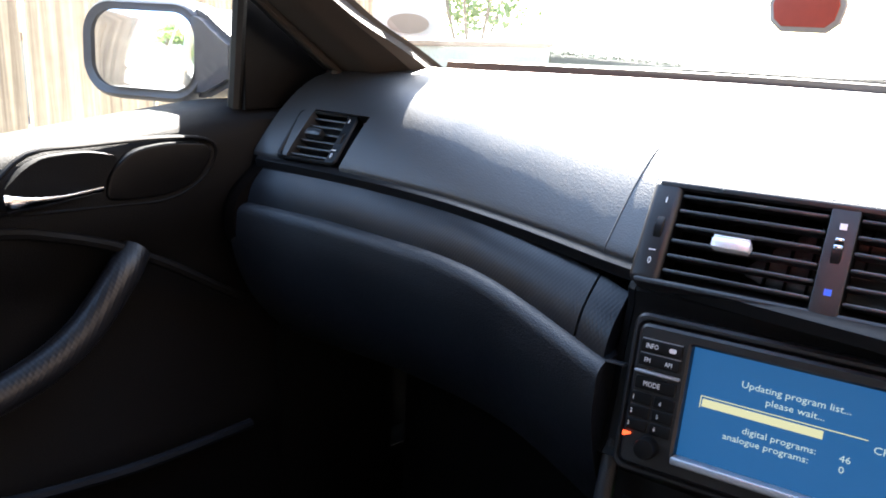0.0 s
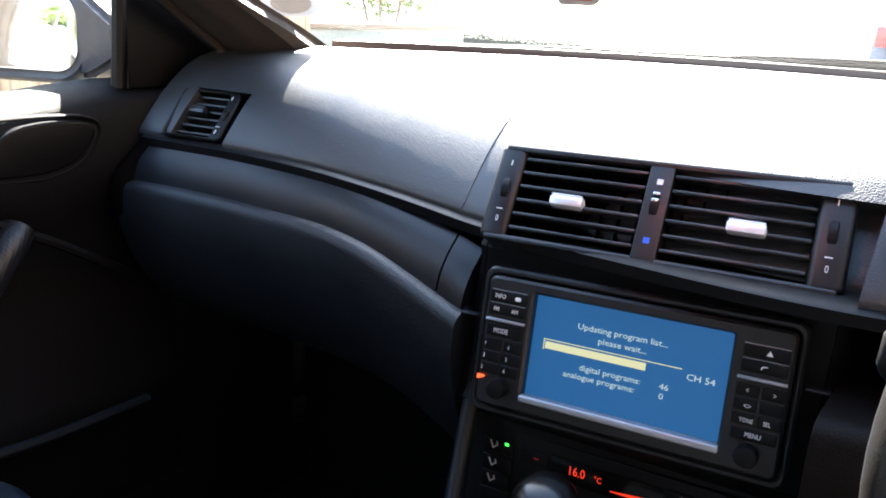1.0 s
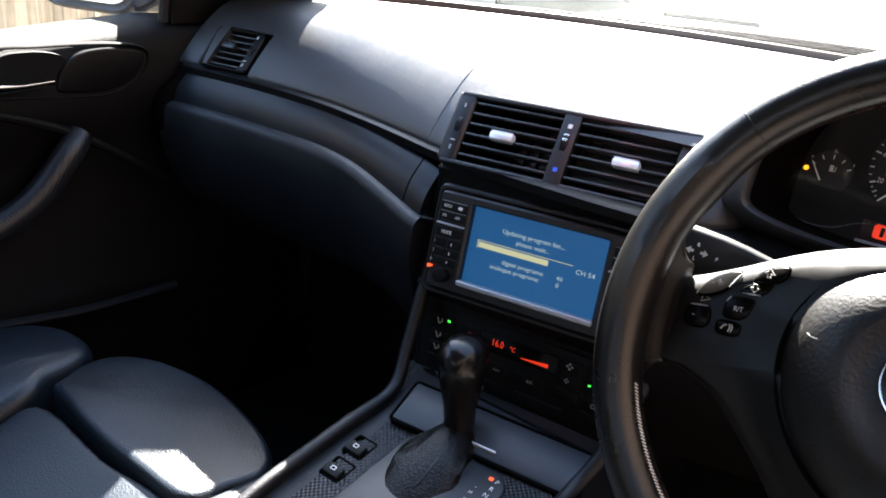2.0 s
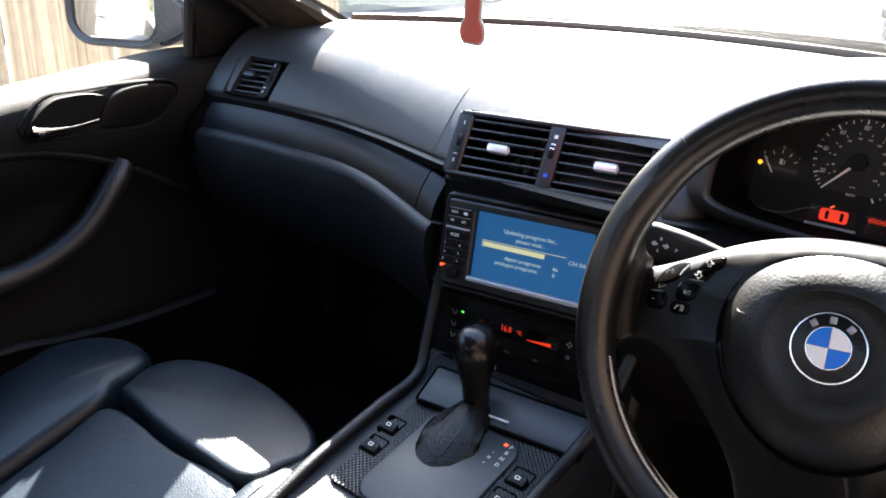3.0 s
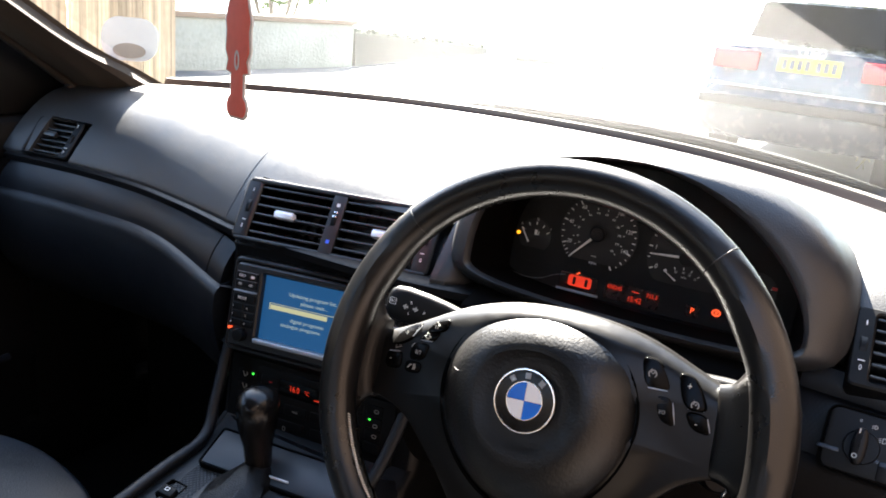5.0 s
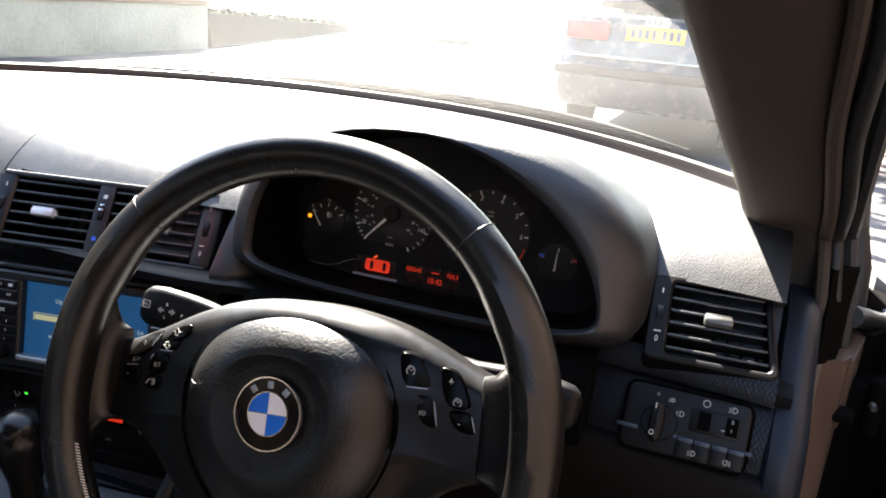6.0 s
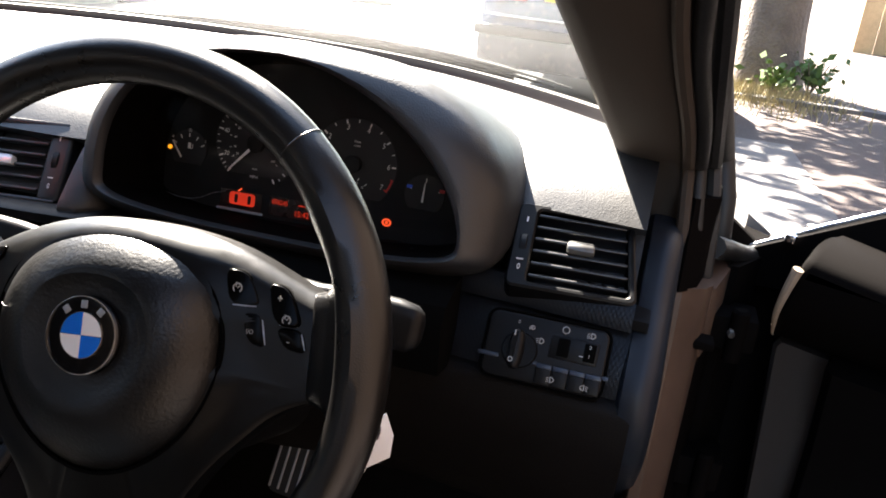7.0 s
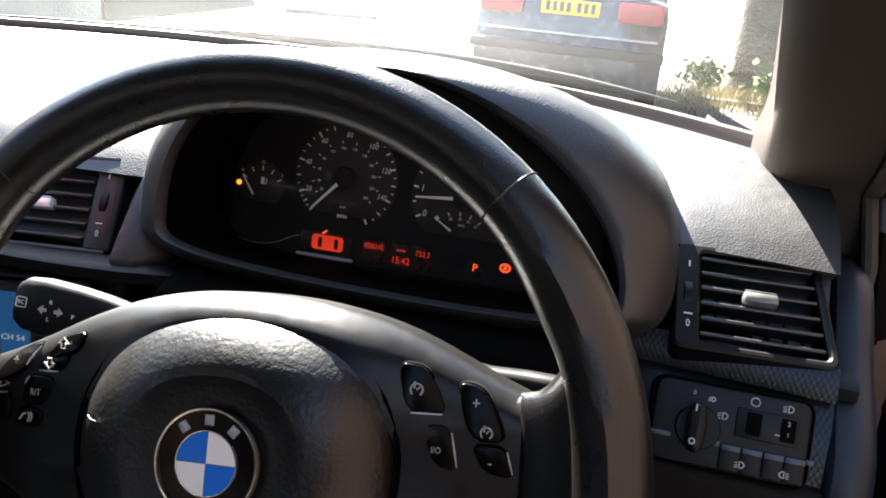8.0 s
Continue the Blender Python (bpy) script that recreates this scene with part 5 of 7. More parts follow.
for dx, matl in ((-0.0155, BLUE_DOT), (0.0165, RED_DOT)):
    mark(tmp_dial, "temperature_zone", GCX + dx - 0.0026, GCX + dx + 0.0026, 0.0158, 0.0190, 0.0016, matl)
needle(tmp_dial, 0.1259, 0.0045, 0.0182, 88, 0.0, 0.0, 0.0010)
# displays at the foot
LCD = mat("dark red display glass", (0.02, 0.008, 0.008), 0.25)
for x0, x1, y0, y1 in ((-0.0790, -0.0350, -0.0345, -0.0165), (-0.0268, 0.0335, -0.0342, -0.0157), (0.0620, 0.0765, -0.0315, -0.0190)):
    mark(cluster, "display_window", x0, x1, y0, y1, 0.0008, LCD)
bm = bmesh.new()
prism(bm, rrect(0.0270, 0.0125, 0.003, -0.0557, -0.0243), 0.0008, 0.0014)
part("car_symbol", bm, RED_LCD, cluster, "lit red car outline symbol")
for x in (-0.0620, -0.0480):
    bm = bmesh.new()
    prism(bm, rrect(0.0034, 0.0085, 0.001, x, -0.0243, 2), 0.0012, 0.0017)
    part("car_symbol_window", bm, LCD, cluster)
bm = bmesh.new()
tube(bm, [(-0.0605, -0.0168, 0.0014), (-0.0572, -0.0140, 0.0014)], 0.0008, 5)
part("car_symbol_wing", bm, RED_LED, cluster)
text("odometer", "058245", 0.0066, RED_LCD, cluster, -0.0242, -0.0210, 0.0014, "LEFT", squeeze=0.86)
mark(cluster, "odometer_unit", 0.0035, 0.0110, -0.0212, -0.0202, 0.0012, RED_LCD)
text("trip_meter", "733.3", 0.0066, RED_LCD, cluster, 0.0318, -0.0212, 0.0014, "RIGHT", squeeze=0.86)
text("clock", "15:42", 0.0082, RED_LCD, cluster, 0.0076, -0.0293, 0.0014, squeeze=0.88)
text("gear_display", "P", 0.0088, RED_LED, cluster, 0.0694, -0.0252, 0.0014)
bm = bmesh.new()
ring_plate(bm, ellipse(0.0046, 0.0038, 0.0936, -0.0212, 24), ellipse(0.0030, 0.0023, 0.0936, -0.0212, 24), 0.0008, 0.0014)
box(bm, 0.0923, 0.0949, -0.0225, -0.0199, 0.0008, 0.0015)
part("brake_lamp", bm, RED_LED, cluster, "lit red brake warning lamp")
bm = bmesh.new()
loft(bm, [[(px - 0.3408, pz - 0.9044, 0.026 + 0.1 * (pz - 0.9)) for px, _, pz in opening(0, d)] for d in (-0.014, -0.03)], True, False, True)
ob = part("lens", bm, LENS, cluster, "clear instrument lens")
ob.visible_shadow = False

# reflections along the foot of the lens, put in as thin pale pieces
bm = bmesh.new()
tube(bm, smooth_line([(-0.150, -0.020, 0.006), (-0.1371, -0.0290, 0.006), (-0.1180, -0.0325, 0.006), (-0.1000, -0.0300, 0.006), (-0.0850, -0.0225, 0.006), (-0.0720, -0.0185, 0.006)], 6), 0.0005, 6)
part("lens_reflection", bm, mat("dull grey lens reflection", (0.10, 0.11, 0.12), 0.3), cluster)
bm = bmesh.new()
box(bm, -0.0810, -0.0320, -0.0372, -0.0345, 0.002, 0.0045, 0.0008)
part("display_reflection", bm, mat("pale blue-grey reflection", (0.25, 0.29, 0.34), 0.3), cluster)

# ---- light switch panel ----
# bluish highlight of the lower pad edge, put in as a colour
LINE = mat("blue-grey edge highlight", (0.02, 0.03, 0.05), 0.35)
lsw = thing("light_switch_panel", "black headlamp switch panel with a rotary knob and white symbols", "switch panel", face_pose(0.6105, 0.013, 0.8275, 26, 0))
bm = bmesh.new()
prism(bm, rrect(0.1015, 0.0555, 0.008, 0.001, -0.0015), -0.030, 0.004, 0.002)
part("panel", bm, PANEL, lsw)
bm = bmesh.new()
ring_plate(bm, rrect(0.1060, 0.0600, 0.010, 0.001, -0.0015), rrect(0.1020, 0.0560, 0.008, 0.001, -0.0015), -0.030, 0.0025, 0.0006)
part("panel_gap", bm, DEEP, lsw)
bm = bmesh.new()
lathe(bm, [(0.0150, 0.003), (0.0150, 0.006), (0.0140, 0.008), (0.002, 0.008)], 36, pose(-0.0195, -0.0035, 0))
part("knob_base", bm, PANEL, lsw)
bm = bmesh.new()
prism(bm, ellipse(0.0062, 0.0165, -0.0215, -0.0035, 28, 2.6), 0.006, 0.022, 0.004)
knob = part("rotary_knob", bm, PANEL, lsw, "black rotary light knob")
bm = bmesh.new()
box(bm, -0.0244, -0.0232, 0.0072, 0.0118, 0.0212, 0.0224, 0.0003)
part("pointer", bm, PRINT, knob)
bm = bmesh.new()
ring_plate(bm, ellipse(0.0022, 0.0022, -0.0238, -0.0125, 16), ellipse(0.0014, 0.0014, -0.0238, -0.0125, 16), 0.0216, 0.0224)
part("lamp_symbol", bm, PRINT, knob)
bm = bmesh.new()
box(bm, 0.0040, 0.0445, -0.0045, 0.0155, 0.002, 0.0054, 0.002)
part("dimmer_block", bm, PANEL, lsw)
for x in (0.0156, 0.0375):
    bm = bmesh.new()
    box(bm, x - 0.0050, x + 0.0050, -0.0020, 0.0135, 0.004, 0.0062, 0.0012)
    part("dimmer_wheel", bm, DEEP, lsw)
text("switch_print", "0", 0.0042, PRINT, lsw, -0.0244, 0.0192, 0.0046)
text("switch_print", "2", 0.0042, PRINT, lsw, 0.0374, 0.0102, 0.0066)
text("switch_print", "1", 0.0042, PRINT, lsw, 0.0374, 0.0029, 0.0066)
mark(lsw, "printed_mark", 0.0295, 0.0325, 0.0015, 0.0022, 0.0060, PRINT)


def lamp_mark(x, y, s=0.8, flip=1, z=0.0046):
    bm = bmesh.new()
    pts = [(x, y - 0.0028 * s), (x, y + 0.0028 * s)] + [(x + flip * 0.0040 * s * math.cos(a), y + 0.0028 * s * math.sin(a)) for a in np.linspace(radians(80), radians(-80), 9)]
    tube(bm, [(px, py, z) for px, py in pts], 0.0004, 5, True)
    for k in (-1, 0, 1):
        tube(bm, [(x - flip * 0.0014 * s, y + 0.002 * k * s, z), (x - flip * 0.0042 * s, y + 0.002 * k * s - 0.0006, z)], 0.00035, 4)
    part("lamp_symbol", bm, PRINT, lsw)


lamp_mark(-0.0045, 0.0073)
lamp_mark(-0.0128, 0.0169, 0.55)
lamp_mark(0.0362, 0.0200, 0.8)
bm = bmesh.new()
tube(bm, [(0.0151 + 0.0028 * math.cos(a), 0.0205 + 0.0028 * math.sin(a), 0.0046) for a in np.linspace(0, 2 * math.pi, 17)[:-1]], 0.0004, 5, True)
part("dial_symbol", bm, PRINT, lsw)
for k, x in enumerate((0.0032, 0.0170, 0.0308, 0.0440)):
    bm = bmesh.new()
    box(bm, x - 0.0066, x + 0.0066, -0.0280, -0.0105, 0.002, 0.0062, 0.0016)
    part("fog_switch", bm, PANEL, lsw)
    bm = bmesh.new()
    box(bm, x - 0.0064, x + 0.0064, -0.0148, -0.0108, 0.0056, 0.0070, 0.0006)
    part("switch_brow", bm, LINE, lsw)
lamp_mark(0.0100, -0.0222, 0.75, 1, 0.0066)
lamp_mark(0.0382, -0.0228, 0.75, -1, 0.0066)
for x0, x1 in ((-0.0535, -0.0360), (-0.0080, -0.0035), (0.0505, 0.0560)):
    bm = bmesh.new()
    box(bm, x0, x1, -0.0135, -0.0100, 0.002, 0.0052, 0.0006)
    part("highlight_line", bm, LINE, lsw)

# ---- windscreen, pillars, roof ----
def pillar_line(s):
    """The glass edge of the windscreen pillar, from its foot up; s is the side."""
    return [Vector((s * (x + (0.012 if s > 0 else 0.016)), y, z)) for x, y, z in ((0.614, 0.305, 0.968), (0.606, 0.235, 1.0), (0.598, 0.14, 1.04), (0.580, 0.03, 1.10), (0.560, -0.085, 1.166), (0.525, -0.25, 1.265), (0.49, -0.42, 1.36))]


ws = thing("windscreen", "dusty raked windscreen glass with bright haze", "windscreen", pose(0, 0.5, 0.97), kind="structure")
bm = bmesh.new()
rows = []
for k in np.linspace(0, 1.95, 12):
    row = []
    for u in np.linspace(-1, 1, 25):
        x = u * (0.655 - 0.075 * k)
        y = glass_y(u * 0.63) + 0.03 - (0.372 + 0.09 * (1 - u * u)) * k
        row.append((x, y - 0.5, (0.965 + 0.203 * k) - 0.97 + 0.01 * (1 - u * u) * k))
    rows.append(row)
loft(bm, rows, False)
ob = part("pane", bm, WINDSCREEN, ws)
ob.visible_shadow = False

shell = thing("car_shell", "silver car body shell with dark lining round the cabin", "car body", pose(0, 0, 0.3), kind="structure")
SB = pose(0, 0, -0.3)
# black seal and cowl at the foot of the glass
bm = bmesh.new()
rings = []
for u in np.linspace(-1, 1, 41):
    x, y = u * 0.63, glass_y(u * 0.63)
    rings.append([(x, y + 0.012, 0.970), (x, y + 0.016, 0.983), (x, y + 0.03, 0.984), (x, y + 0.05, 0.966), (x, y + 0.05, 0.95), (x, y + 0.012, 0.95)])
loft(bm, rings, True, True, True)
bmesh.ops.transform(bm, matrix=SB, verts=bm.verts[:])
part("glass_seal", bm, mat("brown-black glass edge", (0.05, 0.028, 0.02), 0.6), shell)
bm = bmesh.new()
rings = []
for u in np.linspace(-1, 1, 41):
    x, y = u * 0.70, glass_y(u * 0.63)
    rings.append([(x, y + 0.06, 0.945), (x, y + 0.12, 0.945), (x, y + 0.16, 0.935), (x, y + 0.2, 0.92), (x, y + 0.2, 0.90), (x, y + 0.06, 0.90)])
loft(bm, rings, True, True, True)
bmesh.ops.transform(bm, matrix=SB, verts=bm.verts[:])
part("cowl", bm, COWL, shell)
# bonnet
bm = bmesh.new()
rings = []
for v in np.linspace(0, 1, 10):
    rings.append([(u * (0.80 - 0.06 * v * v), (glass_y(u * 0.63) + 0.17) * (1 - v) + 1.72 * v - 0.12 * u * u * v, 0.915 - 0.13 * v - 0.12 * v ** 3 - 0.05 * u ** 4) for u in np.linspace(-1, 1, 21)])
loft(bm, rings, False)
bmesh.ops.solidify(bm, geom=bm.faces[:], thickness=0.02)
bmesh.ops.transform(bm, matrix=SB, verts=bm.verts[:])
part("bonnet", bm, SILVER, shell, "silver painted bonnet")
# pillar trims
for s in (-1, 1):
    pl = smooth_line(pillar_line(s), 4)
    wide = 0.011 if s > 0 else 0.0
    bm = bmesh.new()
    rings = []
    for i, p in enumerate(pl):
        dz = p.z - 0.98
        bx, by = 0.629 - 0.347 * dz, 0.166 - 1.70 * dz
        ox, oy = 0.715 - 0.22 * dz, 0.150 - 1.55 * dz
        fl = 0.021 if s < 0 else 0.0
        prof = [(p.x, p.y + 0.015, p.z), (p.x, p.y, p.z), (p.x - s * fl, p.y - 1.6 * fl - 0.004, p.z), (p.x - s * fl * 0.9, p.y * 0.4 + by * 0.6, p.z), (s * (bx - 0.003), by + 0.022, p.z), (s * (bx + 0.002), by + 0.006, p.z), (s * (bx + 0.014), by - 0.004, p.z), (s * (bx + 0.05), by - 0.012, p.z),
                (s * (ox - 0.025), oy - 0.004, p.z), (s * (ox - 0.010), oy + 0.012, p.z), (s * ox, p.y * 0.6 + oy * 0.4, p.z), (s * (ox - 0.01), p.y + 0.02, p.z)]
        rings.append(prof)
    low = []
    for z, f in ((0.862, 1.0), (0.90, 0.72), (0.935, 0.38)):
        low.append([(s * (abs(x) + 0.85 * f * (0.712 - abs(x))), y + f * (0.135 + 0.35 * (y - 0.135) - y), z) for x, y, _ in rings[0]])
    loft(bm, low + rings, True, True, True)
    bmesh.ops.transform(bm, matrix=SB, verts=bm.verts[:])
    part("pillar_trim", bm, FABRIC, shell, "dark cloth-covered windscreen pillar", None, 70 if s > 0 else 30)
    bm = bmesh.new()
    tube(bm, smooth_line([(s * (0.720 + wide * 0.2), 0.140, 0.864), (s * (0.709 + wide * 0.7), 0.148, 0.92)], 2) + [Vector((s * (0.698 + wide - 0.21 * (p.z - 0.98) + 0.002 * math.sin(45 * p.z)), 0.152 - 1.55 * (p.z - 0.98), p.z)) for p in pl], 0.009 - wide * 0.2, 10)
    bmesh.ops.transform(bm, matrix=SB, verts=bm.verts[:])
    part("door_seal", bm, RUBBER, shell)
    bm = bmesh.new()
    tube(bm, smooth_line([(s * 0.706, 0.126, 0.868), (s * (0.694 + wide), 0.136, 0.92)], 2) + [Vector((s * (0.682 + wide * 1.4 - 0.23 * (p.z - 0.98) + 0.002 * math.sin(38 * p.z + 1)), 0.144 - 1.58 * (p.z - 0.98), p.z)) for p in pl], 0.006, 8)
    bmesh.ops.transform(bm, matrix=SB, verts=bm.verts[:])
    part("pillar_piping", bm, FABRIC, shell)
    bm = bmesh.new()
    tube(bm, smooth_line([(s * 0.736, 0.168, 0.862), (s * (0.723 + wide * 0.8), 0.170, 0.92)], 2) + [Vector((s * (0.711 + wide - 0.20 * (p.z - 0.98)), 0.172 - 1.55 * (p.z - 0.98), p.z)) for p in pl], 0.0075, 8)
    bmesh.ops.transform(bm, matrix=SB, verts=bm.verts[:])
    part("door_seal", bm, RUBBER, shell)
    bm = bmesh.new()
    tube(bm, [Vector((s * (0.738 + wide), 0.235, 0.87)), Vector((s * (0.722 + wide * 2), 0.235, 0.93))] + [Vector((s * (0.706 + wide * 2.3 - (0.18 + wide * 13) * (p.z - 0.98)), 0.235 - 1.5 * (p.z - 0.98), p.z)) for p in pl], 0.012, 12)
    bmesh.ops.transform(bm, matrix=SB, verts=bm.verts[:])
    part("outer_pillar", bm, RUBBER, shell)
    # dark cover below the pillar foot
    bm = bmesh.new()
    loft(bm, [[(s * 0.700, 0.10 - f, z), (s * 0.712, 0.088 - f, z), (s * 0.728, 0.105 - f, z), (s * 0.736, 0.17, z), (s * 0.740, 0.27, z), (s * 0.70, 0.30, z)] for z, f in ((0.866, -0.024), (0.90, -0.035), (0.945, -0.060))], True, True, True)
    bmesh.ops.transform(bm, matrix=SB, verts=bm.verts[:])
    part("post_cover", bm, TRIM if s > 0 else FABRIC, shell)
# roof lining and roof
bm = bmesh.new()
rings = []
for v in np.linspace(0, 1, 8):
    rings.append([(u * 0.57, -0.30 - 1.5 * v + 0.05 * (1 - u * u), 1.345 + 0.03 * math.sin(math.pi * v) + 0.02 * (1 - u * u)) for u in np.linspace(-1, 1, 13)])
loft(bm, rings, False)
bmesh.ops.solidify(bm, geom=bm.faces[:], thickness=-0.04)
bmesh.ops.transform(bm, matrix=SB, verts=bm.verts[:])
part("roof", bm, mat("charcoal roof lining", (0.022, 0.022, 0.021), 0.9, grain=0.4, grain_scale=600), shell)
# floor, tunnel sides, bulkhead, rear
for name, lims in (("cabin_floor", (-1.9, 0.6, 0.20, 0.24)), ("front_bulkhead", (0.33, 0.60, 0.242, 0.93)), ("rear_wall", (-1.95, -1.902, 0.2, 0.895))):
    bm = bmesh.new()
    box(bm, -0.70, 0.70, *lims)
    bmesh.ops.transform(bm, matrix=SB, verts=bm.verts[:])
    part(name, bm, CARPET, shell)
# unseen plain walls added behind the doors to block light from the rear
bm = bmesh.new()
box(bm, -0.66, 0.66, -1.94, -1.88, 0.9, 1.36, 0.01)
bmesh.ops.transform(bm, matrix=SB, verts=bm.verts[:])
part("rear_light_block", bm, FABRIC, shell)
for s, y1 in ((-1, -1.51), (1, -0.90)):
    bm = bmesh.new()
    box(bm, s * 0.66, s * 0.74, -1.95, y1, 0.3, 1.36, 0.01)
    bmesh.ops.transform(bm, matrix=SB, verts=bm.verts[:])
    part("side_light_block", bm, FABRIC, shell)
# sills and door posts
for s in (-1, 1):
    bm = bmesh.new()
    box(bm, s * 0.70, s * 0.80, -1.9, 0.5, 0.2, 0.36, 0.02)
    bmesh.ops.transform(bm, matrix=SB, verts=bm.verts[:])
    part("sill", bm, SILVER if s > 0 else CARPET, shell)
    bm = bmesh.new()
    loft(bm, [[(s * 0.702, 0.30, z), (s * 0.702, 0.128 - d, z), (s * 0.706, 0.120 - d, z), (s * 0.716, 0.119 - d, z), (s * 0.736, 0.130 - d * 0.6, z), (s * 0.744, 0.146, z), (s * 0.744, 0.30, z)] for z, d in ((0.3, 0.035), (0.6, 0.035), (0.80, 0.02), (0.868, 0.0))], True, True, True)
    bmesh.ops.transform(bm, matrix=SB, verts=bm.verts[:])
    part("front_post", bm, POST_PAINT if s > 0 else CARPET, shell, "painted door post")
    bm = bmesh.new()
    loft(bm, [[(s * 0.7445, 0.30, z), (s * 0.7445, 0.152, z), (s * 0.747, 0.156, z), (s * 0.765, 0.235, z), (s * 0.785, 0.38, z), (s * 0.7445, 0.45, z)] for z in (0.3, 0.790)], True, True, True)
    bmesh.ops.transform(bm, matrix=SB, verts=bm.verts[:])
    part("post_return", bm, TRIM if s > 0 else CARPET, shell)
    bm = bmesh.new()
    loft(bm, [[(s * 0.7445, 0.30, z), (s * 0.7445, 0.150, z), (s * 0.747, 0.153, z), (s * 0.766, 0.232, z), (s * 0.785, 0.38, z)] for z in (0.791, 0.862)], True, True, True)
    bmesh.ops.transform(bm, matrix=SB, verts=bm.verts[:])
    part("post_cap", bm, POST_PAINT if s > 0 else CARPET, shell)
    bm = bmesh.new()
    # out of view; the driver's side post is set forward to block light
    y1 = -1.35 if s < 0 else -0.75
    box(bm, s * 0.66, s * 0.80, y1 - 0.145, y1, 0.3, 1.33, 0.03)
    bmesh.ops.transform(bm, matrix=SB, verts=bm.verts[:])
    part("rear_post", bm, FABRIC, shell)
    # front wing
    bm = bmesh.new()
    rings = []
    for v in np.linspace(0, 1, 10):
        y = 0.40 + 1.3 * v
        t = 1 - 0.14 * v
        rings.append([(s * 0.79 * t, y, 0.88 - 0.05 * v), (s * 0.82 * t, y, 0.86 - 0.06 * v), (s * 0.845 * t, y, 0.78 - 0.05 * v), (s * 0.85 * t, y, 0.5), (s * 0.84 * t, y, 0.3), (s * 0.79 * t, y, 0.3)])
    loft(bm, rings, True, True, True)
    bmesh.ops.transform(bm, matrix=SB, verts=bm.verts[:])
    part("wing", bm, SILVER, shell)
# wiper at rest
wiper = thing("wiper_blade", "black wiper blade resting along the foot of the windscreen", "wiper", pose(0, 0.6, 0.95))
for name, r, dz, u0, u1 in (("rubber_lip", 0.003, -0.012, -0.92, 0.80), ("blade", 0.006, -0.006, -0.90, 0.84), ("wiper_arm", 0.004, 0.000, -0.3, 0.88)):
    bm = bmesh.new()
    tube(bm, [(u * 0.63, glass_y(u * 0.63) + 0.035 - 0.6, 0.042 + dz + 0.004 * math.sin(3 * u)) for u in np.linspace(u0, u1, 26)], [r * min(1.0, 0.15 + k / 5, 0.15 + (25 - k) / 5) for k in range(26)], 8)
    part(name, bm, COWL, wiper)

# round tax sticker on the lower corner of the glass
stk = thing("windscreen_sticker", "pale paper disc stuck in the corner of the windscreen", "sticker", look((-0.638, 0.244, 1.051), (0.2, -0.9, 1.3)))
bm = bmesh.new()
prism(bm, rrect(0.096, 0.074, 0.03), -0.0006, 0.0006)
part("paper", bm, mat("cream paper", (0.80, 0.76, 0.68), 0.8), stk, matrix=pose(0, 0.0, 0, 0, 180, 0))
bm = bmesh.new()
prism(bm, ellipse(0.028, 0.013, 0.0, -0.020, 32), 0.0008, 0.0014)
part("printed_oval", bm, mat("brown print", (0.45, 0.36, 0.27), 0.8), stk, matrix=pose(0, 0, 0, 0, 180, 0))

# hanging air freshener
fresh = thing("air_freshener", "red and white card air freshener hanging on a cord", "air freshener", pose(0.0168, -0.1745, 1.0430, 0, 0, -12))
REDCARD = mat("red printed card", (0.90, 0.17, 0.12), 0.55)
CARD = mat("white card rim", (0.75, 0.72, 0.70), 0.6)
half = [(0.0, 0.007), (0.003, 0.0098), (0.009, 0.0108), (0.015, 0.0095), (0.019, 0.0066), (0.040, 0.0062), (0.042, 0.0120), (0.052, 0.0098), (0.060, 0.0128), (0.078, 0.0120), (0.088, 0.0132), (0.100, 0.0105), (0.116, 0.0075), (0.126, 0.003)]
leafy = [(w * 1.4, h) for h, w in half] + [(-w * 1.4, h) for h, w in reversed(half)]
UP = pose(0, 0, 0, 90)
bm = bmesh.new()
prism(bm, grow(leafy, 0.0024), -0.001, 0.001, 0.0003)
part("card", bm, CARD, fresh, matrix=UP)
bm = bmesh.new()
prism(bm, leafy, 0.001, 0.0017, 0.0003)
part("red_print", bm, REDCARD, fresh, matrix=UP)
bm = bmesh.new()
prism(bm, leafy, -0.0017, -0.001, 0.0)
part("red_print", bm, REDCARD, fresh, matrix=UP)
bm = bmesh.new()
ring_plate(bm, ellipse(0.0036, 0.009, 0, 0.052, 24), ellipse(0.0022, 0.006, 0, 0.052, 24), 0.0016, 0.0022)
part("printed_loop", bm, CARD, fresh, matrix=UP)
bm = bmesh.new()
tube(bm, [(0, 0, 0.126), (0.001, 0.0, 0.2), (0, 0, 0.33)], 0.0008, 6)
part("cord", bm, CARD, fresh)


# ---- passenger door ----
pdoor = thing("passenger_door", "closed passenger door with a dark trim panel and chrome handle", "car door", pose(-0.74, 0.2, 0.3))
PB = pose(0.74, -0.2, -0.3)


def door_part(name, bm, matl, label="", parent=None):
    bmesh.ops.transform(bm, matrix=PB, verts=bm.verts[:])
    return part(name, bm, matl, parent or pdoor, label)


bm = bmesh.new()
rings = []
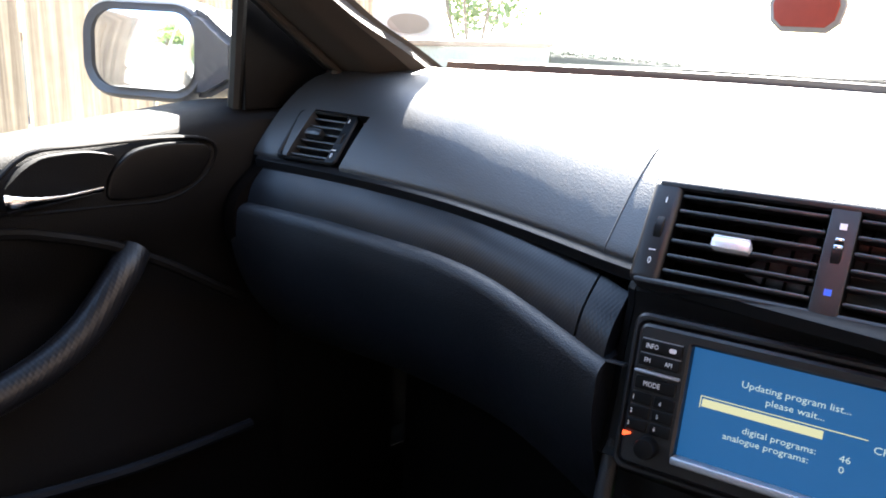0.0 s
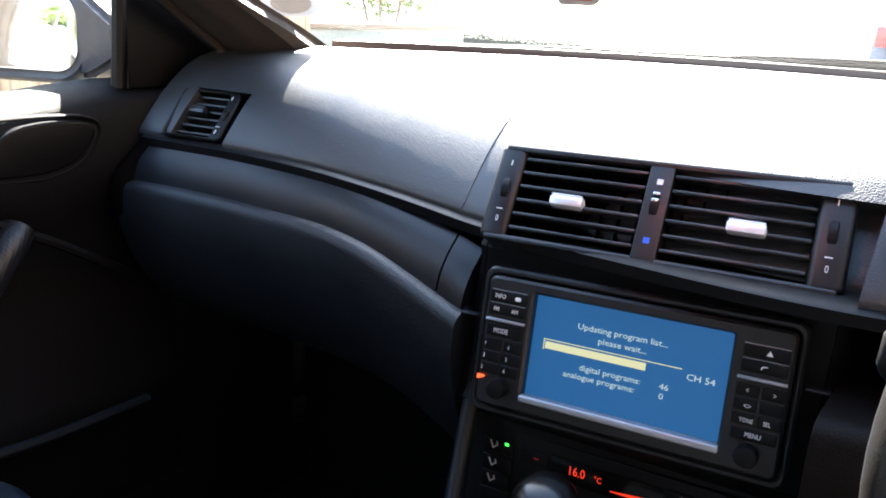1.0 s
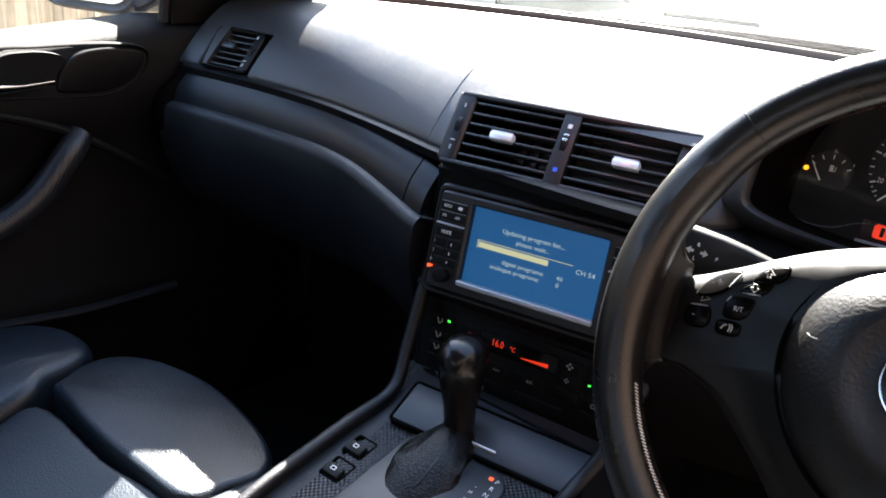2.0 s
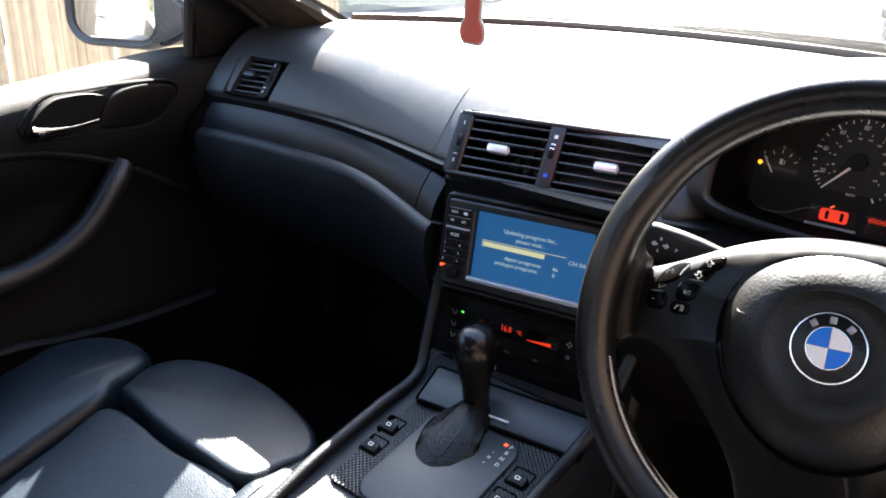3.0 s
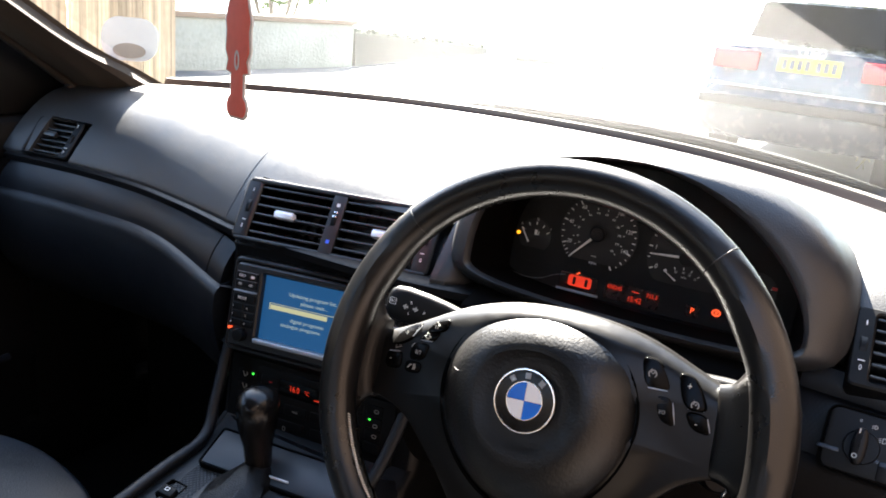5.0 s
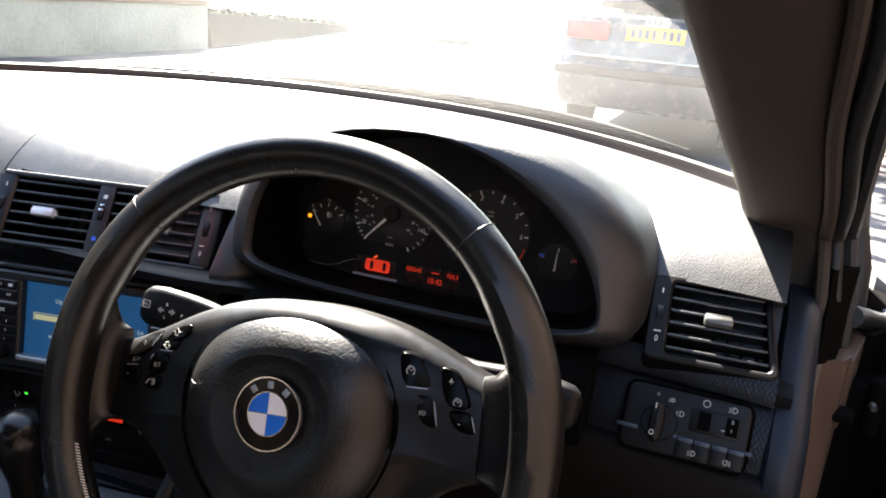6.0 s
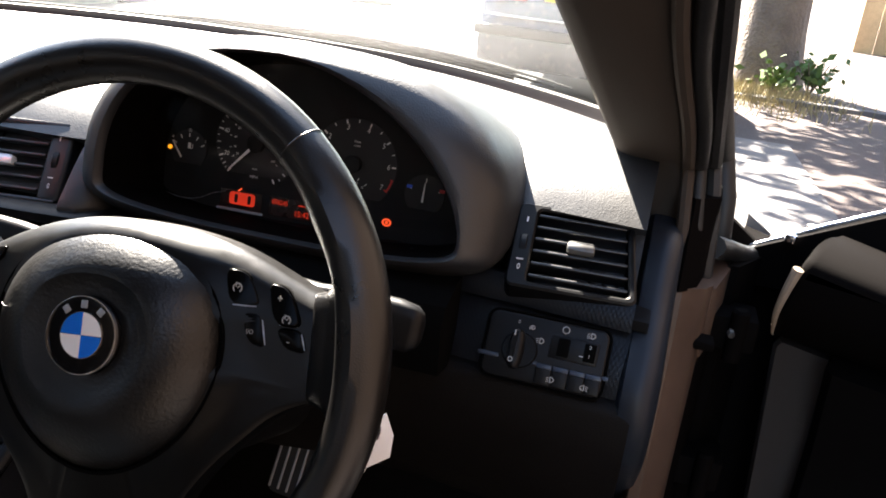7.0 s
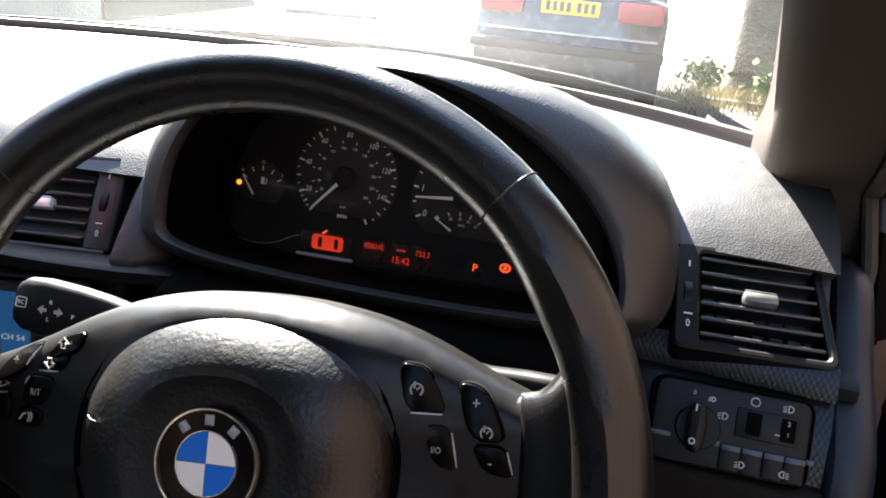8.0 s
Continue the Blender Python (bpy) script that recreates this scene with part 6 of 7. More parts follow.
for y in np.linspace(0.16, -1.2, 34):
    z = 0.921 + 0.12 * (y - 0.02) if y < 0.02 else 0.921
    z = max(z, 0.86)
    fwd = max(0.0, (y - 0.02) / 0.14)
    ring = [(-0.80, y, z + 0.004), (-0.755, y, z + 0.003), (-0.735, y, z), (-0.715 + 0.018 * fwd, y, z - 0.014), (-0.705 + 0.012 * fwd, y, z - 0.035), (-0.702 + 0.006 * fwd, y, z - 0.08), (-0.706, y, z - 0.115), (-0.728, y, z - 0.15), (-0.738, y, z - 0.19), (-0.730, y, 0.62), (-0.718, y, 0.55), (-0.711, y, 0.53), (-0.705, y, 0.505), (-0.712, y, 0.47), (-0.712, y, 0.36), (-0.80, y, 0.34)]
    rings.append(ring)
loft(bm, rings, True, True, True)
door_part("trim_panel", bm, DOOR_TRIM, "dark grained door trim")
# handle recess and speaker cover
bm = bmesh.new()
outl = [(p.x, p.y) for p in smooth_line([(-0.268, 0.850, 0), (-0.225, 0.886, 0), (-0.165, 0.8905, 0), (-0.075, 0.8925, 0), (-0.022, 0.887, 0), (-0.012, 0.870, 0), (-0.035, 0.841, 0), (-0.075, 0.8255, 0), (-0.125, 0.8255, 0), (-0.220, 0.829, 0), (-0.262, 0.834, 0)], 4)]
TOD = Matrix(((0, 0, 1, 0), (1, 0, 0, 0), (0, 1, 0, 0), (0, 0, 0, 1)))
ring_plate(bm, grow(outl, 0.004), outl, -0.71, -0.7015, 0.0014, -0.705)
bmesh.ops.transform(bm, matrix=TOD, verts=bm.verts[:])
door_part("recess_rim", bm, PANEL)
bm = bmesh.new()
spk2 = cut_corners([(-0.150, 0.832), (-0.143, 0.862), (-0.116, 0.884), (-0.073, 0.889), (-0.024, 0.886), (-0.015, 0.871), (-0.036, 0.842), (-0.074, 0.8285), (-0.125, 0.8285)], 2)
prism(bm, spk2, -0.71, -0.6995, 0.003)
bmesh.ops.transform(bm, matrix=TOD, verts=bm.verts[:])
door_part("speaker_cover", bm, PANEL, "black perforated speaker cover")
bm = bmesh.new()
prism(bm, cut_corners([(-0.264, 0.845), (-0.222, 0.884), (-0.166, 0.887), (-0.133, 0.880), (-0.141, 0.865), (-0.163, 0.8395), (-0.222, 0.832), (-0.258, 0.836)], 2), -0.712, -0.6990, 0.0)
bmesh.ops.transform(bm, matrix=TOD, verts=bm.verts[:])
door_part("handle_recess", bm, DOOR_TRIM)
bm = bmesh.new()
pts = smooth_line([(-0.688, -0.254, 0.842), (-0.681, -0.238, 0.8435), (-0.679, -0.215, 0.8445), (-0.681, -0.190, 0.846), (-0.686, -0.160, 0.848)], 5)
tube(bm, pts, [0.0165 - 0.0115 * min(1, 1.6 * i / (len(pts) - 1)) ** 0.7 for i in range(len(pts))], 14, False, 0.6)
door_part("door_handle", bm, CHROME, "bright chrome pull handle")
# curved grab handle
bm = bmesh.new()
pts = smooth_line([(-0.708, -0.118, 0.768), (-0.692, -0.143, 0.746), (-0.682, -0.195, 0.694), (-0.680, -0.255, 0.660), (-0.682, -0.33, 0.642), (-0.69, -0.5, 0.640), (-0.71, -0.6, 0.645)], 6)
tube(bm, pts, 0.017, 14, False, 1.15)
door_part("grab_handle", bm, CARBON_GRIP, "carbon-look curved grab handle")
# the moulded ridge over the door pocket and the lower ledge line
bm = bmesh.new()
tube(bm, smooth_line([(-0.715, 0.03, 0.676), (-0.708, -0.016, 0.705), (-0.705, -0.076, 0.743), (-0.704, -0.143, 0.778), (-0.703, -0.203, 0.799), (-0.703, -0.258, 0.811), (-0.703, -0.36, 0.815), (-0.703, -0.6, 0.80), (-0.703, -1.0, 0.79)], 5), 0.0065, 8)
door_part("panel_ridge", bm, DOOR_TRIM)
bm = bmesh.new()
tube(bm, smooth_line([(-0.700, 0.03, 0.499), (-0.700, -0.126, 0.498), (-0.700, -0.258, 0.511), (-0.700, -0.363, 0.525), (-0.700, -0.8, 0.54)], 5), 0.007, 8)
door_part("pocket_lip", bm, SATIN_BLUE)
# mirror triangle inside
bm = bmesh.new()
tri = [(0.045, 0.918), (0.25, 0.918), (0.26, 0.965), (0.06, 1.105), (0.046, 1.105)]
prism(bm, tri, -0.745, -0.722, 0.004)
bmesh.ops.transform(bm, matrix=TOD, verts=bm.verts[:])
door_part("mirror_triangle", bm, PANEL, "plain black mirror mount cover")
bm = bmesh.new()
tube(bm, [(-0.738, 0.040, 0.92), (-0.725, 0.038, 1.0), (-0.70, 0.030, 1.10)], 0.009, 8)
door_part("window_channel", bm, RUBBER)
bm = bmesh.new()
box(bm, -0.765, -0.755, -1.2, 0.06, 0.872, 0.884)
door_part("window_strip", bm, RUBBER)
bm = bmesh.new()
loft(bm, [[(-0.757, y, 0.87) for y in (-1.2, -0.5, 0.05)], [(-0.74, y, 1.02) for y in (-1.2, -0.5, 0.05)], [(-0.69, y, 1.30 if y < 0 else 1.1) for y in (-1.2, -0.5, 0.05)]], False)
ob = door_part("window_pane", bm, PANE)
ob.visible_shadow = False

# ---- door mirror ----
mir = thing("door_mirror", "dark blue-grey door mirror with bright glass", "car mirror", pose(-0.942, 0.035, 0.978, 0, 0, 0))
MP = face_pose(0, 0, 0, 3, 24)
SHELL = mat("dark blue-grey mirror shell", (0.030, 0.036, 0.052), 0.38, spec=0.5, grain=0.15, grain_scale=900)
bm = bmesh.new()
shape = rrect(0.196, 0.126, 0.046, -0.006, 0, 8)
rings = []
for z, d in ((0.004, -0.004), (0.006, 0.0), (0.0, 0.005), (-0.02, 0.008), (-0.06, 0.006), (-0.090, -0.008), (-0.108, -0.035)):
    rings.append([(x, y, z) for x, y in grow(shape, d)])
inner = [[(x, y, z) for x, y in grow(shape, d)] for z, d in ((-0.004, -0.012), (0.002, -0.010))]
loft(bm, inner + rings, True, True, True)
part("mirror_shell", bm, SHELL, mir, matrix=MP)
bm = bmesh.new()
prism(bm, rrect(0.158, 0.106, 0.034, 0.002, 0, 8), -0.002, 0.003, 0.001)
MIRROR = mat("silvered mirror", (0.9, 0.92, 0.93), 0.02, metal=1.0, vary=0.01)
part("mirror_glass", bm, MIRROR, mir, matrix=MP @ pose(0, 0, 0.007, 0, 3.0, 0))
bm = bmesh.new()
loft(bm, [[(x, y + a * w, z + b * h) for a, b in ((-1, -1), (1, -1), (1, 1), (-1, 1))] for x, y, w, z, h in ((0.060, 0.075, 0.045, 0.000, 0.060), (0.095, 0.072, 0.045, -0.002, 0.057), (0.135, 0.062, 0.040, -0.004, 0.042), (0.182, 0.050, 0.034, -0.004, 0.026))], True, True, True)
bmesh.ops.bevel(bm, geom=bm.edges[:], offset=0.008, segments=2, affect="EDGES")
part("mirror_arm", bm, SHELL, mir)

# ---- driver's door, open ----
ddoor = thing("driver_door", "open driver's door with dark trim and a cream lit edge", "car door", pose(0.800, 0.335, 0.3, 0, 0, -24))
# x runs along the open door, y is its thickness (the inner side faces the seats)
bm = bmesh.new()
prof = [(0.0, 0.05), (0.0, 0.50), (0.01, 0.555), (0.06, 0.585), (1.1, 0.585), (1.1, 0.05)]
rings = []
for y, dd in ((-0.045, 0.010), (-0.05, 0.003), (-0.04, 0.0), (0.09, 0.0), (0.10, 0.01)):
    rings.append([(x + (dd if x < 0.5 else -dd), y, z - (dd if z > 0.3 else -dd)) for x, z in prof])
loft(bm, rings, True, True, True)
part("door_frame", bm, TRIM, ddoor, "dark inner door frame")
bm = bmesh.new()
box(bm, 0.02, 1.09, 0.101, 0.112, 0.04, 0.575, 0.004)
part("outer_skin", bm, SILVER, ddoor, "silver painted outer skin")
# grey lower panel at the front edge of the trim
bm = bmesh.new()
loft(bm, [[(x0, -0.045, z), (x0, -0.100, z), (x0 + 0.006, -0.108, z), (0.130, -0.112, z), (0.130, -0.045, z)] for z, x0 in ((0.06, 0.095), (0.35, 0.077), (0.495, 0.067), (0.502, 0.071))], True, True, True)
part("front_panel", bm, DOOR_GREY, ddoor, "matt grey-brown front panel")
# black lower trim with its pocket
bm = bmesh.new()
rings = []
for x, d in ((0.124, 0.035), (0.127, 0.010), (0.136, 0.0), (0.5, 0.0), (1.07, 0.0), (1.08, 0.02)):
    rings.append([(x, y + (d if y < -0.06 else 0), z) for y, z in ((-0.048, 0.06), (-0.150, 0.07), (-0.165, 0.12), (-0.165, 0.26), (-0.140, 0.30), (-0.135, 0.42), (-0.150, 0.505), (-0.048, 0.52))])
loft(bm, rings, True, True, True)
part("lower_trim", bm, TRIM, ddoor, "black moulded lower trim")
# bulging upper trim, whose front edge slopes back as it rises
bm = bmesh.new()
sec = smooth_line([(-0.048, 0.505, 0), (-0.104, 0.506, 0), (-0.140, 0.53, 0), (-0.172, 0.560, 0), (-0.186, 0.596, 0), (-0.180, 0.615, 0), (-0.14, 0.622, 0), (-0.06, 0.612, 0)], 3)
rings = []
for k, (d, inset) in enumerate(((0.0, 0.006), (0.003, 0.002), (0.009, 0.0), (0.25, 0.0), (1.0, 0.0), (1.02, 0.01))):
    rings.append([(0.065 + 0.030 * min(1, max(0, (p.y - 0.505) / 0.11)) * (1 if d < 0.2 else 0) + d, p.x + (inset if p.x < -0.09 else 0), p.y - (0.03 * min(1, d / 0.3) if p.y > 0.6 else 0)) for p in sec])
loft(bm, rings, True, True, True)
part("upper_trim", bm, TRIM, ddoor, "dark moulded upper trim")
# added strip whose colour gives the sunlit front edge
bm = bmesh.new()
pts = [(0.066 + 0.029 * min(1, (p.y - 0.505) / 0.11), p.x - 0.001, p.y) for p in sec[3:14]]
tube(bm, pts, [0.0008 + 0.0042 * i / (len(pts) - 1) for i in range(len(pts))], 8)
part("sunlit_edge", bm, CREAM, ddoor, "strip coloured cream as the sunlit edge of the upper trim")
# the mirror corner and the sloping top edge
bm = bmesh.new()
loft(bm, [[(x, y, z) for x, z in [(-0.012, 0.545), (0.0, 0.566), (0.13, 0.641), (0.26, 0.712), (0.5, 0.60), (0.0, 0.53)]] for y in (-0.055, -0.01)], True, True, True)
part("mirror_triangle", bm, TRIM, ddoor)
bm = bmesh.new()
tube(bm, [(0.0, -0.030, 0.566), (0.07, -0.033, 0.610), (0.13, -0.035, 0.645), (0.26, -0.035, 0.716)], 0.0026, 8)
part("sash_edge", bm, SATIN, ddoor)
bm = bmesh.new()
box(bm, 0.042, 0.054, -0.066, -0.056, 0.590, 0.600, 0.003)
part("door_catch", bm, CHROME, ddoor)
bm = bmesh.new()
loft(bm, [[(0.762, 0.228, z), (0.772, 0.225, z), (0.835, 0.345, z), (0.79, 0.40, z)] for z in (0.32, 0.6, 0.865)], True, True, True)
bmesh.ops.transform(bm, matrix=SB, verts=bm.verts[:])
part("hinge_pocket", bm, TRIM, shell, "black pocket behind the hinge")
bm = bmesh.new()
loft(bm, [[(x, y - d, z) for x, y, z in ((0.733, 0.268, 0.925), (0.746, 0.284, 0.912), (0.768, 0.305, 0.893), (0.796, 0.332, 0.868), (0.80, 0.33, 0.82), (0.735, 0.25, 0.82))] for d in (0.0, 0.016)], True, True, True)
bmesh.ops.transform(bm, matrix=SB, verts=bm.verts[:])
part("corner_seal", bm, TRIM, shell, "black rubber corner behind the door")
hinge = thing("hinge", "black hinge and check strap on the post", "hinge", pose(0.745, 0.21, 0.70))
for z in (-0.06, 0.105):
    bm = bmesh.new()
    box(bm, -0.012, 0.055, -0.02, 0.03, z - 0.018, z + 0.018, 0.004)
    lathe(bm, [(0.009, z - 0.026), (0.009, z + 0.026), (0.006, z + 0.029)], 16, pose(0.035, -0.022, 0))
    part("hinge_plate", bm, TRIM, hinge)
bm = bmesh.new()
box(bm, -0.040, 0.01, -0.090, -0.065, 0.110, 0.120, 0.004)
part("check_strap", bm, TRIM, hinge)
for x, z in ((-0.038, 0.126), (-0.024, 0.124), (0.02, 0.135)):
    bm = bmesh.new()
    lathe(bm, [(0.0035, -0.004), (0.0035, 0.003), (0.0025, 0.004)], 6, pose(x, -0.093, z, 90))
    part("bolt", bm, RUBBER, hinge)
bm = bmesh.new()
tube(bm, smooth_line([(-0.005, -0.03, 0.195), (0.010, 0.02, 0.180), (0.035, 0.06, 0.165), (0.05, 0.09, 0.16)], 5), 0.011, 10)
part("cable_boot", bm, RUBBER, hinge)

# ---- passenger seat ----
seat = thing("passenger_seat", "black leather sports seat with sunlit patches", "car seat", pose(-0.37, -0.5, 0.25))


def cushion(name, outline, z0, z1, r, crown=0.01, m=None, label=""):
    """A soft block of a smooth outline, with rounded edges and a domed top."""
    ring = [(p.x, p.y) for p in smooth_line([(x, y, 0) for x, y in outline + outline[:1]], 5)][:-1]
    cx, cy = sum(x for x, _ in ring) / len(ring), sum(y for _, y in ring) / len(ring)
    bm = bmesh.new()
    rings = [[(x, y, z0) for x, y in ring]]
    for k in range(8):
        a = math.pi / 2 * k / 7
        rings.append([(x, y, z1 - r + r * math.sin(a)) for x, y in grow(ring, -r * (1 - math.cos(a)))])
    top = rings[-1]
    for sc in (0.85, 0.62, 0.36, 0.12):
        rings.append([(cx + (x - cx) * sc, cy + (y - cy) * sc, z1 + crown * (1 - sc * sc)) for x, y, _ in top])
    loft(bm, rings, True, True, True)
    if m is not None:
        bmesh.ops.transform(bm, matrix=m, verts=bm.verts[:])
    else:
        # the cushion falls away towards the backrest
        for v in bm.verts:
            v.co.z += 0.28 * min(0.0, v.co.y + 0.31)
    bmesh.ops.transform(bm, matrix=pose(0.37, 0.5, -0.25), verts=bm.verts[:])
    return part(name, bm, SEAT, seat, label)


def block(x0, x1, y0, y1, r=0.03):
    return rrect(x1 - x0, y1 - y0, r, (x0 + x1) / 2, (y0 + y1) / 2, 2)


cushion("seat_base", block(-0.60, -0.13, -0.78, -0.24), 0.30, 0.47, 0.04, 0.0)
cushion("seat_centre", [(-0.440, -0.78), (-0.441, -0.60), (-0.442, -0.50), (-0.443, -0.40), (-0.440, -0.321), (-0.30, -0.319), (-0.172, -0.319), (-0.172, -0.45), (-0.172, -0.60), (-0.172, -0.78)], 0.40, 0.538, 0.008, 0.003, label="smooth leather seat centre")
cushion("thigh_support", [(-0.450, -0.298), (-0.472, -0.245), (-0.462, -0.204), (-0.417, -0.174), (-0.338, -0.160), (-0.25, -0.170), (-0.184, -0.192), (-0.156, -0.222), (-0.162, -0.262), (-0.176, -0.306), (-0.25, -0.312), (-0.35, -0.310)], 0.36, 0.550, 0.010, 0.004, label="pull-out leather thigh support")
cushion("side_bolster", [(-0.625, -0.80), (-0.628, -0.50), (-0.626, -0.35), (-0.612, -0.265), (-0.572, -0.226), (-0.520, -0.218), (-0.482, -0.236), (-0.466, -0.290), (-0.448, -0.330), (-0.447, -0.42), (-0.446, -0.507), (-0.445, -0.60), (-0.444, -0.80)], 0.34, 0.556, 0.020, 0.006)
cushion("side_bolster", [(-0.166, -0.80), (-0.166, -0.50), (-0.165, -0.330), (-0.158, -0.290), (-0.152, -0.240), (-0.146, -0.222), (-0.132, -0.226), (-0.122, -0.26), (-0.119, -0.35), (-0.119, -0.50), (-0.119, -0.80)], 0.36, 0.556, 0.012, 0.002)
cushion("backrest", block(-0.60, -0.13, -0.08, 0.56, 0.08), 0.0, 0.16, 0.05, 0.0, Matrix.Translation((0, -0.86, 0.56)) @ pose(0, 0, 0, 72))

# out of view; added to hold back light from behind the wheel
driver_seat = copy_thing(seat, pose(0.40, -0.80, 0.20))
tagged(driver_seat, "unseen black leather sports seat that blocks light behind the wheel", "car seat")
driver_seat.name = "driver_seat"

# pedals in the driver's footwell
for x, w in ((0.358, 0.052), ):
    ped = thing("pedal", "ribbed pedal catching light in the footwell", "pedal", pose(x, 0.105, 0.605, 62, 0, -8))
    bm = bmesh.new()
    prism(bm, rrect(w, 0.11, 0.01), -0.006, 0.003, 0.002)
    part("pedal_pad", bm, RUBBER, ped)
    for k in range(5):
        bm = bmesh.new()
        box(bm, -w / 2 + 0.004 + k * (w - 0.008) / 4 - 0.0012, -w / 2 + 0.004 + k * (w - 0.008) / 4 + 0.0012, -0.05, 0.05, 0.003, 0.0055, 0.0008)
        part("pedal_rib", bm, SATIN, ped)

# ---- outside ----
ASPHALT = mat("worn asphalt", (0.10, 0.095, 0.095), 0.9, grain=0.8, grain_scale=60, vary=0.25, vary_scale=0.8)
TARMAC = mat("purple-brown tarmac pavement", (0.066, 0.048, 0.042), 0.9, grain=0.8, grain_scale=50, vary=0.3, vary_scale=1.2)
CONCRETE = mat("pale concrete", (0.105, 0.098, 0.095), 0.9, grain=0.5, grain_scale=40, vary=0.2, vary_scale=1.5)
FENCE = mat("weathered fence wood", (0.56, 0.46, 0.34), 0.85, vary=0.25, vary_scale=3, per_piece=0.25)


def grain_of(m, low, high):
    """Upright wood grain: long dark streaks in the colour and in the relief."""
    nt = m.node_tree
    N, Lk = nt.nodes.new, nt.links.new
    b = nt.nodes["Principled BSDF"]
    tc, mp, nz, info, off = N("ShaderNodeTexCoord"), N("ShaderNodeMapping"), N("ShaderNodeTexNoise"), N("ShaderNodeObjectInfo"), N("ShaderNodeVectorMath")
    off.operation = "ADD"
    Lk(tc.outputs["Object"], off.inputs[0])
    Lk(info.outputs["Random"], off.inputs[1])
    mp.inputs["Scale"].default_value = (60, 60, 1.6)
    Lk(off.outputs[0], mp.inputs["Vector"])
    nz.inputs["Scale"].default_value, nz.inputs["Detail"].default_value, nz.inputs["Distortion"].default_value = 1.0, 5.0, 0.6
    Lk(mp.outputs[0], nz.inputs["Vector"])
    rg, mul = N("ShaderNodeMapRange"), N("ShaderNodeMix")
    rg.inputs["From Min"].default_value, rg.inputs["From Max"].default_value = 0.32, 0.68
    rg.inputs["To Min"].default_value, rg.inputs["To Max"].default_value = low, high
    Lk(nz.outputs["Fac"], rg.inputs["Value"])
    mul.data_type, mul.blend_type = "RGBA", "MULTIPLY"
    mul.inputs[0].default_value = 1.0
    Lk(b.inputs["Base Color"].links[0].from_socket, mul.inputs[6])
    Lk(rg.outputs[0], mul.inputs[7])
    Lk(mul.outputs[2], b.inputs["Base Color"])
    bp = N("ShaderNodeBump")
    bp.inputs["Strength"].default_value, bp.inputs["Distance"].default_value = 0.8, 0.004
    Lk(nz.outputs["Fac"], bp.inputs["Height"])
    Lk(bp.outputs[0], b.inputs["Normal"])
    return m


grain_of(FENCE, 0.45, 1.1)
BARK = mat("grey-brown bark", (0.15, 0.115, 0.09), 0.9, grain=1.0, grain_scale=22, vary=0.35, vary_scale=3)
LEAF = mat("green leaves", (0.085, 0.14, 0.03), 0.6, vary=0.4, vary_scale=5)
DRY = mat("dry grass", (0.30, 0.25, 0.12), 0.9, vary=0.4, vary_scale=8)

bm = bmesh.new()
loft(bm, [[(-400, y, 0), (400, y, 0)] for y in (-400, 1000)], False)
tagged(part("ground", bm, ASPHALT), "worn grey asphalt road surface in bright sun", "road", kind="structure")
bm = bmesh.new()
box(bm, 1.02, 9, -12, 60, -0.1, 0.07, 0.01)
tagged(part("pavement", bm, TARMAC), "dappled dark tarmac pavement beside the car", "pavement", kind="structure")
bm = bmesh.new()
box(bm, 1.0, 1.68, -3, 6.2, -0.1, 0.078, 0.006)
tagged(part("concrete_strip", bm, CONCRETE), "pale concrete slab beside the kerb", "pavement", kind="structure")

# wooden fence along the passenger side
fence = thing("wooden_fence", "weathered vertical board fence in shade", "fence", pose(-1.75, 0, 0))
random.seed(11)
proto = []
for k in range(5):
    bm = bmesh.new()
    w = 0.138
    rings = []
    for z in (0.03, 0.6, 1.2, 1.72, 1.75):
        rings.append([(0.011 * (1 if z < 1.74 else 0.6), -w / 2, z), (0.011, w / 2, z), (-0.011, w / 2, z), (-0.011, -w / 2, z)])
    loft(bm, rings, True, True, True)
    bmesh.ops.recalc_face_normals(bm, faces=bm.faces[:])
    me = bpy.data.meshes.new("board")
    bm.to_mesh(me)
    bm.free()
    me.materials.append(FENCE)
    proto.append(me)
y = -3.0
while y < 1.35:
    ob = new("board", random.choice(proto))
    ob.parent = fence
    ob.matrix_basis = pose(random.uniform(-0.008, 0.008), y, 0, 0, random.uniform(-0.6, 0.6), random.uniform(-2, 2))
    y += 0.145 + random.uniform(0, 0.006)
for z in (0.4, 1.35):
    bm = bmesh.new()
    box(bm, -0.06, -0.015, -3, 1.35, z - 0.04, z + 0.04, 0.005)
    part("rail", bm, FENCE, fence)


